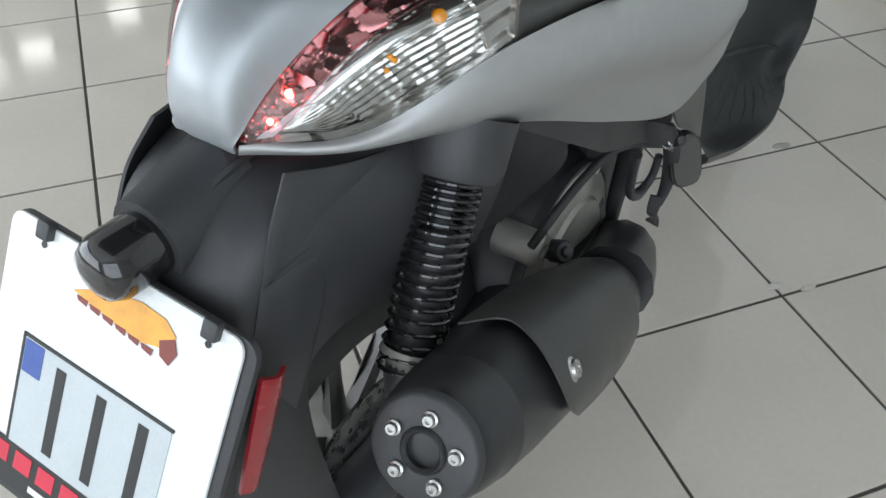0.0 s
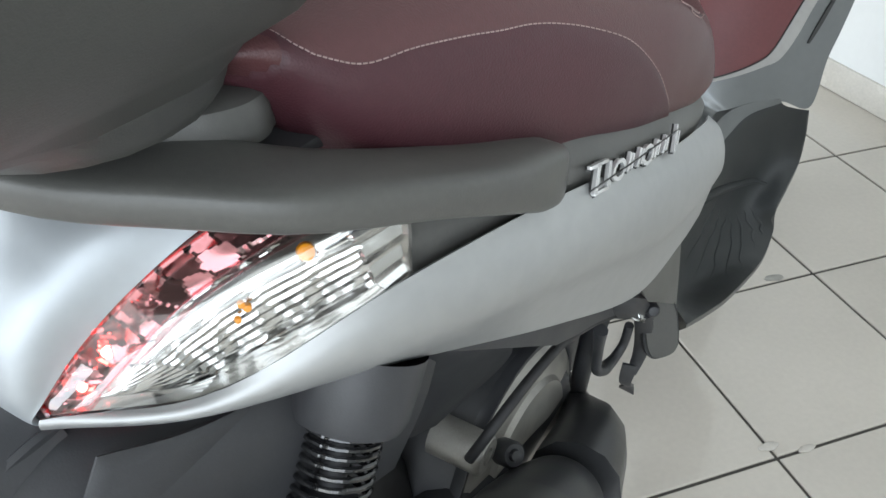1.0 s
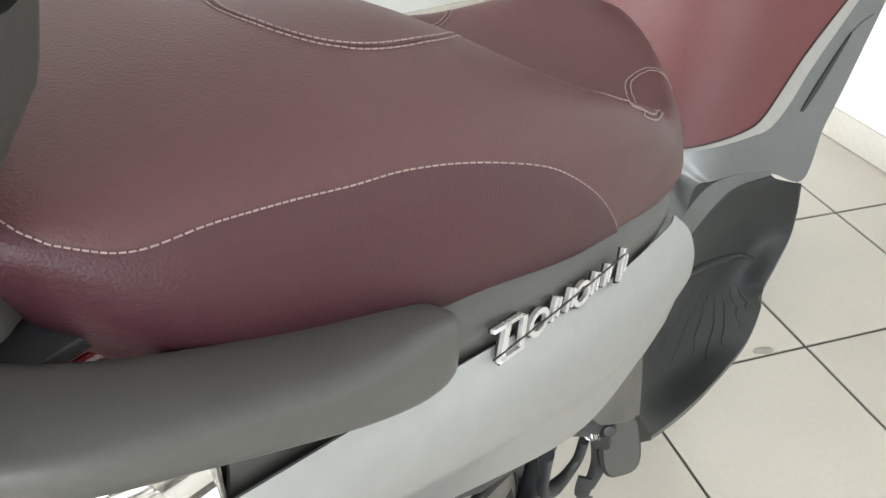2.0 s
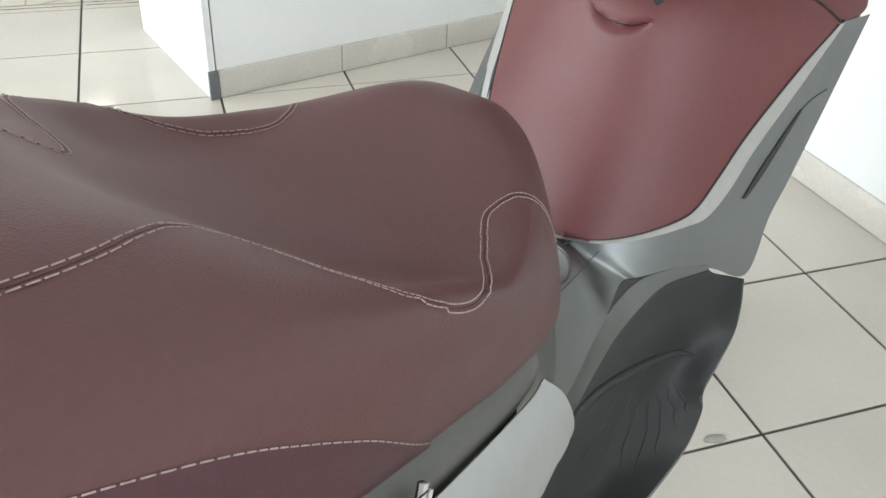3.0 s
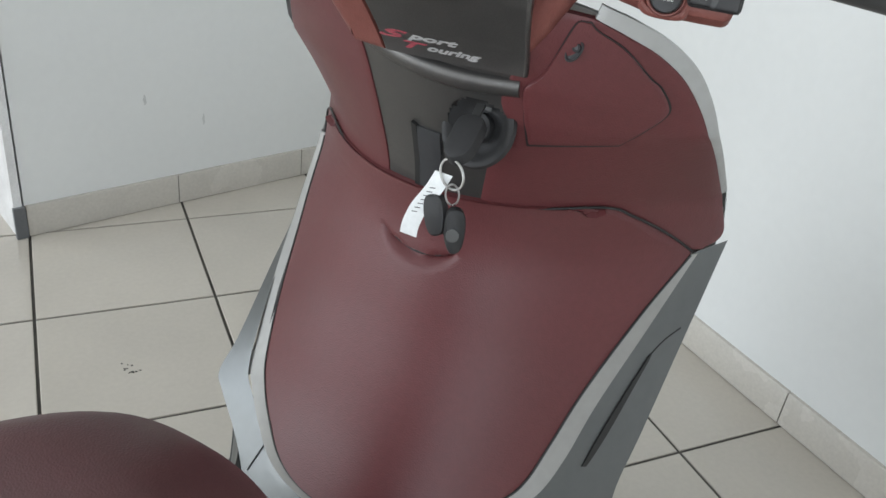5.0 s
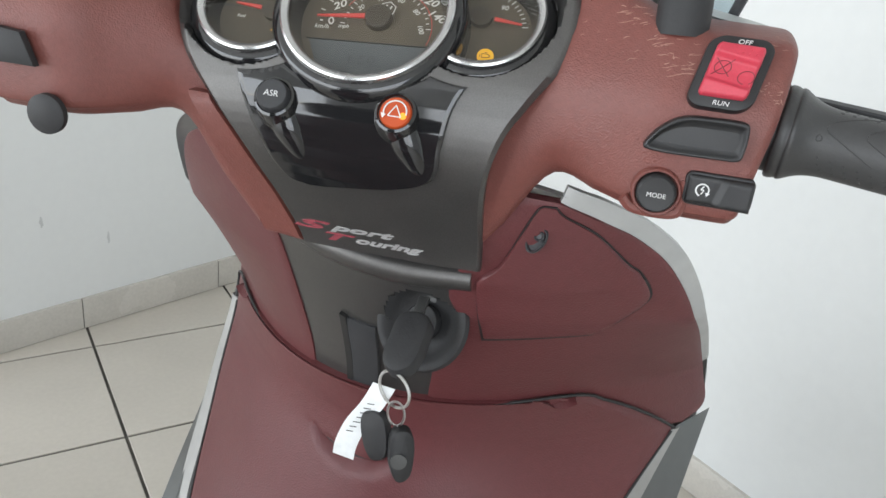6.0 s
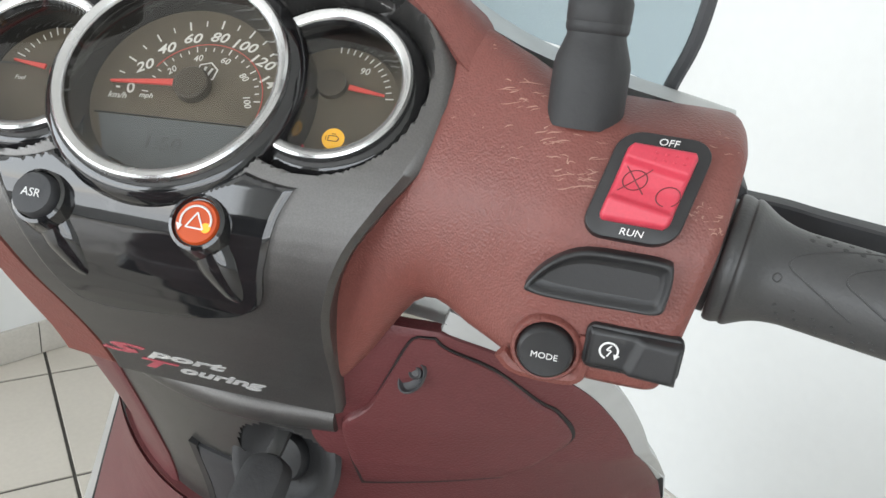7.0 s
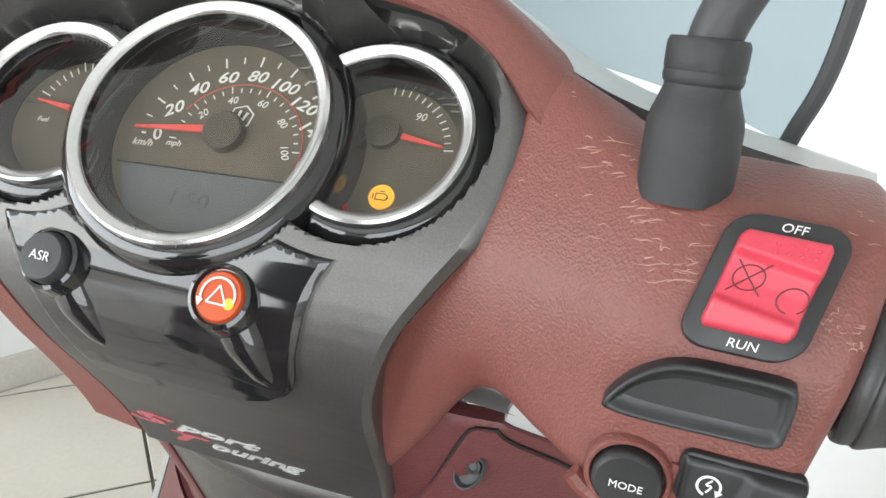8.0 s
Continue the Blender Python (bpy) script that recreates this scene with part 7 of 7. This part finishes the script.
kd = Vector((0.003, -0.031, -0.020)).normalized()      # the way the key head points
kx = Vector((1, 0.0, 0.15)).cross(-kd).cross(kd).normalized()
kz = kx.cross(-kd)
KM = Matrix(((kx.x, -kd.x, kz.x, 0.070), (kx.y, -kd.y, kz.y, 1.214), (kx.z, -kd.z, kz.z, 0.944), (0, 0, 0, 1))) @ Matrix.Translation((0, 0, -0.0055)) @ Matrix.Diagonal((1.08, 0.90, 1, 1))
kp("key_head", slab(spline([(-0.010, 0.004), (-0.012, -0.014), (-0.010, -0.034), (0.0, -0.042), (0.010, -0.034), (0.012, -0.014), (0.010, 0.004), (0, 0.009)], 40, True), 0.011, 0.004, KM), RUBBER, "black plastic key head")
kp("key_blade", box(0.007, 0.020, 0.0025, KM @ pose(0, 0.014, 0.004), 0.0005), SHIELD, "steel key blade")
rb = KM @ Vector((0.0, -0.040, 0.005))
kp("ring", tube([tuple(rb + Vector((0.0125 * math.sin(a), -0.004 * math.sin(a), -0.0125 + 0.0125 * math.cos(a)))) for a in np.linspace(0, 2 * math.pi, 30)], 0.0011, 30, 6), STEEL, "steel split ring")
kp("ring", tube([tuple(rb + Vector((0.004 + 0.006 * math.sin(a), -0.003, -0.028 + 0.009 * math.cos(a)))) for a in np.linspace(0, 2 * math.pi, 24)], 0.0009, 24, 6), STEEL, "small steel ring")
tb = rb + Vector((-0.012, 0.006, -0.020))
tagp = [[tuple(tb + Vector((a * 0.008 + dx, dy, dz))) for a in (-1, 0, 1)] for dx, dy, dz in ((0.002, 0, 0.003), (-0.004, -0.003, -0.012), (-0.014, -0.005, -0.030), (-0.020, -0.006, -0.048), (-0.022, -0.005, -0.060))]
kp("paper_tag", patch(tagp, 16, 6, 0.0006), PAPER, "crumpled white paper tag")
for i in range(7):
    c = tb + Vector((-0.003 - i * 0.0022, -0.0062 - i * 0.0003, -0.010 - i * 0.0042))
    kp("tag_writing", tube([tuple(c + Vector((-0.003, 0, 0))), tuple(c + Vector((0.002, 0, 0.001)))], 0.00035, 4, 5), INK)
fb = rb + Vector((0.000, 0.006, -0.046))
kp("fob", slab(spline([(-0.008, 0.006), (-0.011, -0.012), (-0.006, -0.026), (0.005, -0.024), (0.009, -0.008), (0.006, 0.006)], 36, True), 0.008, 0.003, Matrix.Translation(fb + Vector((-0.012, 0, 0.002))) @ Matrix.Rotation(radians(-18), 4, "Y") @ Matrix.Rotation(radians(80), 4, "X")), RUBBER, "black key fob")
kp("fob", slab(spline([(-0.007, 0.006), (-0.009, -0.014), (-0.003, -0.030), (0.006, -0.026), (0.008, -0.006), (0.004, 0.007)], 36, True), 0.009, 0.003, Matrix.Translation(fb + Vector((0.006, -0.001, -0.004))) @ Matrix.Rotation(radians(35), 4, "Z") @ Matrix.Rotation(radians(82), 4, "X")), RUBBER, "black key fob")
kp("fob_disc", lathe([(0.0055, 0), (0.0055, 0.001), (0, 0.0012)], axis_frame(fb + Vector((0.010, -0.0115, -0.016)), fb + Vector((0.018, -0.03, -0.012))), 18), SHIELD, "grey fob badge")

# ---- top case on the rack ----
case = thing("top_case", "matt dark grey top case fixed on the rear rack", "top case", (X0, 0.0, 0.922))


def case_ring(z, w, y0, y1, r=0.07):
    cy = (y0 + y1) / 2
    return [(x, y + cy, z) for x, y in rounded(2 * w, y1 - y0, min(r, w * 0.9), 7)]


def case_shell(levels):
    rings = [case_ring(*l) for l in levels]
    return Geo().grid(rings, wrap_v=True).ngon(rings[0][::-1]).ngon(rings[-1])


part("lower_shell", case_shell([(0.018, 0.098, 0.02, 0.152), (0.021, 0.106, 0.012, 0.158), (0.030, 0.111, 0.003, 0.162), (0.043, 0.114, -0.02, 0.165), (0.0445, 0.117, -0.03, 0.166), (0.060, 0.129, -0.075, 0.168), (0.085, 0.165, -0.15, 0.172), (0.12, 0.192, -0.20, 0.175), (0.15, 0.203, -0.22, 0.175)]), CASEGREY, case, "dark grey lower shell")
part("lid", case_shell([(0.154, 0.205, -0.222, 0.176), (0.20, 0.206, -0.224, 0.174), (0.27, 0.187, -0.204, 0.15), (0.33, 0.128, -0.154, 0.10), (0.345, 0.06, -0.08, 0.03)]), CASEGREY, case, "dark grey rounded lid")

# ---- seat stitching: seams laid on the seat cover ----
seat_bvh = BVHTree.FromPolygons([Vector(v) for row in seat_grid for v in row], [(i * 61 + j, i * 61 + j + 1, (i + 1) * 61 + j + 1, (i + 1) * 61 + j) for i in range(83) for j in range(60)])


def lay(points, n=40):
    """Points of the seat's skin nearest to a smooth guide curve."""
    out = []
    for p in spline(points, n):
        q, nn, _, _ = seat_bvh.find_nearest(Vector(p))
        out.append((np.array(q), np.array(nn)))
    return out


def stitch(points, n=40, double=0.0):
    """A row of thread dashes over a seam, on both halves of the seat."""
    c = lay(points, n)
    q, nn = np.array([a for a, _ in c]), np.array([b for _, b in c])
    t = np.gradient(q, axis=0)
    t /= np.linalg.norm(t, axis=1, keepdims=True)
    w = np.cross(t, nn)
    for sgn in (1, -1):
        for off in ((0.0,) if not double else (0.0, double)):
            line = q + w * off + nn * 0.0004
            if sgn < 0:
                line = line * np.array((-1, 1, 1)) + np.array((2 * X0, 0, 0))
            total = float(np.sum(np.linalg.norm(np.diff(line, axis=0), axis=1)))
            k = int(total / 0.0052)
            fine = spline([tuple(p) for p in line], k * 4)
            g = Geo()
            for i in range(0, k * 4 - 4, 4):
                g.add(tube([tuple(fine[i]), tuple(fine[i + 3])], 0.00048, 3, 5))
            sp("stitching", g, THREAD, "pale thread seam", seat, 60)
        line = q + w * double * 0.5
        if sgn < 0:
            line = line * np.array((-1, 1, 1)) + np.array((2 * X0, 0, 0))
        sp("seat_seam", tube([tuple(p) for p in line], 0.0006, n, 6), LEATHER2, "", seat, 60)


SEAM = [(0.100, 0.152, 0.976), (0.117, 0.159, 0.971), (0.135, 0.164, 0.964), (0.150, 0.176, 0.956), (0.159, 0.194, 0.949), (0.167, 0.222, 0.949), (0.174, 0.243, 0.948), (0.181, 0.265, 0.946), (0.187, 0.290, 0.942), (0.193, 0.319, 0.938),
        (0.199, 0.352, 0.929), (0.206, 0.390, 0.915), (0.213, 0.437, 0.893), (0.218, 0.473, 0.869), (0.220, 0.516, 0.834), (0.218, 0.555, 0.795), (0.213, 0.585, 0.764)]
stitch(SEAM, 70)
LOOP = [(0.031, 0.382, 0.979), (0.046, 0.348, 0.985), (0.063, 0.331, 0.987), (0.084, 0.326, 0.986), (0.112, 0.334, 0.981), (0.129, 0.353, 0.974), (0.136, 0.386, 0.966), (0.131, 0.439, 0.952), (0.105, 0.495, 0.920), (0.088, 0.545, 0.885),
        (0.128, 0.563, 0.878), (0.162, 0.567, 0.880), (0.192, 0.573, 0.881), (0.208, 0.589, 0.871), (0.211, 0.608, 0.859), (0.209, 0.631, 0.851), (0.190, 0.666, 0.837), (0.160, 0.710, 0.813), (0.137, 0.747, 0.809), (0.128, 0.769, 0.811),
        (0.134, 0.796, 0.813), (0.151, 0.817, 0.803), (0.162, 0.834, 0.781), (0.168, 0.851, 0.752)]
stitch(LOOP, 140, 0.005)
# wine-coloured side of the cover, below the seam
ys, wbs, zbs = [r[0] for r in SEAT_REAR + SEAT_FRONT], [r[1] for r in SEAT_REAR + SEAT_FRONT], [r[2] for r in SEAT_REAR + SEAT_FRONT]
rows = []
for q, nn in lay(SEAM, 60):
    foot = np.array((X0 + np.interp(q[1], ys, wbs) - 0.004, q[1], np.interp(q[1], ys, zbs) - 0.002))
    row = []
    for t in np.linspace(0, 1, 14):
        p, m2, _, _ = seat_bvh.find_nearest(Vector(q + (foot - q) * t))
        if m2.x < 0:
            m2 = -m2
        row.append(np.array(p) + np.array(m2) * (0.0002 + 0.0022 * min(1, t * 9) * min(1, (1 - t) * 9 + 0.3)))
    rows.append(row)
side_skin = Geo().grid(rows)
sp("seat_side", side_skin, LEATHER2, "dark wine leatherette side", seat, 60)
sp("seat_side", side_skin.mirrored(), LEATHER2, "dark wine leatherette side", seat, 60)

# ---- side badge: chrome strokes of a name badge, as plain shapes ----


def badge():
    """Chrome script-like shapes over the joint of trim and panel: plain bars and rings, no letters."""
    o, e = Vector((0.2270, 0.3665, 0.8110)), Vector((0.2330, 0.5600, 0.7630))
    u = (e - o).normalized()
    n = Vector((1, 0.05, 0.25)).normalized()
    v = n.cross(u).normalized()
    n = u.cross(v)
    m = Matrix(((u.x, v.x, n.x, o.x), (u.y, v.y, n.y, o.y), (u.z, v.z, n.z, o.z), (0, 0, 0, 1)))
    L = (e - o).length

    def bar(x0, y0, x1, y1, w):
        d = Vector((x1 - x0, y1 - y0, 0)).normalized()
        return slab([(x0 - d.y * w, y0 + d.x * w), (x0 + d.y * w, y0 - d.x * w), (x1 + d.y * w, y1 - d.x * w), (x1 - d.y * w, y1 + d.x * w)], 0.0032, 0.0006)

    def hoop(cx, cy, rx, ry, a0, a1, w):
        a = np.linspace(radians(a0), radians(a1), 18)
        lo = [(cx + (rx - w) * math.cos(t) + 0.22 * (ry - w) * math.sin(t), cy + (ry - w) * math.sin(t)) for t in a]
        hi = [(cx + (rx + w) * math.cos(t) + 0.22 * (ry + w) * math.sin(t), cy + (ry + w) * math.sin(t)) for t in a]
        g = Geo()
        rows = [[(*p, 0.0) for p in lo], [(*p, 0.0032) for p in lo], [(*p, 0.0032) for p in hi], [(*p, 0.0) for p in hi]]
        return g.grid(rows)

    shapes = [bar(0.004, -0.014, 0.012, 0.014, 0.0030), bar(-0.004, 0.0125, 0.028, 0.0125, 0.0016), bar(0.002, -0.0135, 0.030, -0.0135, 0.0016), bar(0.026, -0.012, 0.032, 0.011, 0.0024)]
    for cx, kind in ((0.048, 0), (0.070, 1), (0.090, 1), (0.108, 0), (0.128, 1), (0.148, 1), (0.176, 2)):
        if kind == 0:
            shapes.append(hoop(cx, -0.002, 0.0105, 0.0085, 0, 360, 0.0021))
        else:
            h = 0.009 if kind == 1 else 0.015
            shapes += [bar(cx - 0.006, -h, cx + 0.003, h, 0.0022), bar(cx + 0.002, -0.008, cx + 0.008, 0.007, 0.0016)]
    for g in shapes:
        k = L / 0.193
        back = Geo().add(g, Matrix.Translation((0.0007, -0.0011, -0.0022)))
        ob = sp("badge_shape", g.moved(m @ Matrix.Diagonal((k, 0.80, 1, 1))), BADGE, "chrome shape of the side badge", None, 25)
        sp("badge_back", back.moved(m @ Matrix.Diagonal((k, 0.86, 1, 1))), INK, "", ob, 25)
    sp("badge_split", tube([tuple(m @ Vector((-0.006, -0.0065, 0.0030))), tuple(m @ Vector((0.09, 0.0, 0.0034))), tuple(m @ Vector((0.186, 0.0075, 0.0032)))], 0.0007, 20, 6), INK, "dark line through the badge")


badge()

# ---- scratches on the right-hand bar cover ----
cg = cover(1)
tris = [q for fc in cg.f if len(fc) == 4 for q in ((fc[0], fc[1], fc[2]), (fc[0], fc[2], fc[3]))]
cover_bvh = BVHTree.FromPolygons([Vector(v) for v in cg.v], tris)
rs = random.Random(11)
sg2 = Geo()
for cx, cy, cz, spread, n, length in ((0.160, -0.026, 0.048, 0.010, 22, 0.010), (0.168, -0.033, 0.042, 0.006, 16, 0.009), (0.140, 0.000, 0.060, 0.007, 9, 0.012), (0.145, -0.008, 0.057, 0.005, 7, 0.006),
                                      (0.209, -0.036, 0.035, 0.005, 22, 0.004), (0.117, 0.003, 0.046, 0.003, 3, 0.005), (0.212, -0.018, 0.055, 0.006, 8, 0.004), (0.141, -0.015, 0.044, 0.010, 6, 0.004), (0.128, 0.025, 0.068, 0.008, 5, 0.006)):
    for _ in range(n):
        c = Vector((cx + rs.gauss(0, spread), cy + rs.gauss(0, spread) * 0.6, cz + rs.gauss(0, spread) * 0.6))
        a = rs.gauss(0.7, 0.5)
        d = Vector((math.cos(a), -0.5 * math.sin(a), 0.7 * math.sin(a))) * length * rs.uniform(0.25, 1.0)
        pts = []
        for t in (-0.5, -0.2, 0.15, 0.5):
            q, nn, _, _ = cover_bvh.find_nearest(c + d * t + Vector((rs.gauss(0, 0.00035), 0, rs.gauss(0, 0.00035))))
            pts.append(tuple(q + nn * 0.00002))
        w = rs.uniform(0.00012, 0.00034)
        sg2.add(tube(pts, [w * 0.3, w, w * 0.8, w * 0.2], 7, 4))
hp("scratched_patch", sg2, material("pale_scratch", (0.38, 0.22, 0.175), 0.8), "pale scratches in the grained plastic", 60, cov_r)

# ---- floor tiles and chips ----
def tile_mesh():
    h, r = TILE / 2 - 0.0035, 0.002
    g = Geo()
    rings = [[(x, y, -0.004) for x, y in ((h, h), (-h, h), (-h, -h), (h, -h))], [(x, y, -0.001) for x, y in ((h, h), (-h, h), (-h, -h), (h, -h))], [(x, y, 0) for x, y in ((h - r, h - r), (r - h, h - r), (r - h, r - h), (h - r, r - h))]]
    g.grid(rings, wrap_v=True).ngon(rings[-1])
    return mesh_of("tile", g, TILEMAT, 20)


tile_me = tile_mesh()
rest = Geo()
for i in range(-15, 2):
    for j in range(-10, 19):
        m = GRID @ Matrix.Translation(((i + 0.5) * TILE, (j + 0.5) * TILE, 0))
        if -9 <= i <= 1 and -5 <= j <= 12:
            ob = new("tile", tile_me)
            ob.parent = floor
            ob.matrix_local = m
        elif A0 < i * TILE and j * TILE < B1:
            g = Geo()
            g.v, g.f = [tuple(v.co) for v in tile_me.vertices], [tuple(p.vertices) for p in tile_me.polygons]
            rest.add(g, m)
ob = part("far_tiles", rest, TILEMAT, floor, "more beige tiles", 20, False)
tagged(ob, kind="stuff")
rng = random.Random(4)
for a, b, r, mat in ((-0.493, -0.387, 0.016, ALLOY), (-0.80, -0.775, 0.014, SKIRT), (-0.74, -0.80, 0.012, SKIRT)):
    o = [(r * (1.2 + 0.5 * rng.random()) * math.cos(k * 0.7), r * (0.45 + 0.3 * rng.random()) * math.sin(k * 0.7)) for k in range(9)]
    tagged(new("grout_chip", mesh_of("grout_chip", slab(o, 0.0025, 0.001, Matrix.Translation(tw(a, b, 0.0002)) @ Matrix.Rotation(TURN, 4, "Z")), mat, 30)), "small crumb of broken grout on the tiles", "grout crumb", group="grout crumbs")


# dark flakes on one tile
g = Geo()
rs = random.Random(3)
for i in range(15):
    o = [(0.0035 * rs.uniform(0.4, 1) * math.cos(k * 1.05), 0.0022 * rs.uniform(0.4, 1) * math.sin(k * 1.05)) for k in range(6)]
    a = rs.uniform(0, 6.3)
    r = 0.022 * rs.uniform(0.3, 1)
    g.add(slab(o, 0.0006, 0, Matrix.Translation((-0.829 + r * math.cos(a) * 1.2, 1.628 + r * math.sin(a) * 0.7, 0.0002)) @ Matrix.Rotation(a, 4, "Z")))
tagged(new("floor_stain", mesh_of("floor_stain", g, INK, 30)), "small dark worn spots on a floor tile", "stain", kind="structure")

# patterned border in the floor beyond the wall's end
border = new("floor_border")
tagged(border, "narrow tile border with thin brown lines", "floor border", kind="structure")
LINE = material("brown_border_line", (0.20, 0.13, 0.09), 0.3)


def floor_line(a0, b0, a1, b1, w):
    p, q = tw(a0, b0), tw(a1, b1)
    d = (q - p).normalized()
    n = Vector((-d.y, d.x, 0)) * w / 2
    ring = [p - n, q - n, q + n, p + n]
    lo, hi = [v + Vector((0, 0, 0.0002)) for v in ring], [v + Vector((0, 0, 0.0008)) for v in ring]
    part("line", Geo().grid([lo, hi], wrap_v=True).ngon(hi), LINE, border)


for bb in (2.035, 2.065, 2.175, 2.205):
    floor_line(-4.0, bb, -1.25, bb, 0.006)
for i in range(10):
    a = -3.9 + i * 0.27
    floor_line(a, 2.068, a + 0.20, 2.172, 0.005)
    floor_line(a + 0.22, 2.068, a + 0.22, 2.172, 0.005)


def ceiling_light(a, b):
    """A flat square lamp under the ceiling, seen mirrored in the tiles."""
    ob = thing("ceiling_light", "small square lit ceiling lamp with white frame", "ceiling lamp", tuple(tw(a, b, CEIL - 0.05)), "ceiling lamps")
    ob.matrix_world = Matrix.Translation(tw(a, b, CEIL - 0.05)) @ Matrix.Rotation(TURN, 4, "Z")
    fr = Geo()
    ro, ri = rounded(0.34, 0.56, 0.01, 3), rounded(0.28, 0.50, 0.008, 3)
    fr.grid([[(x, y, 0.05) for x, y in ro], [(x, y, 0.0) for x, y in ro], [(x, y, 0.0) for x, y in ri], [(x, y, 0.02) for x, y in ri]], wrap_v=True)
    part("frame", fr, FRAMEMETAL, ob, "white lamp frame")
    part("diffuser", slab(ri, 0.004, 0, Matrix.Translation((0, 0, 0.006))), glow("lamp_diffuser", (1.0, 0.96, 0.90), 9.0), ob, "bright diffuser")


for a, b in ((-2.02, 7.08), (-2.87, 6.50), (-3.30, 6.27)):
    ceiling_light(a, b)
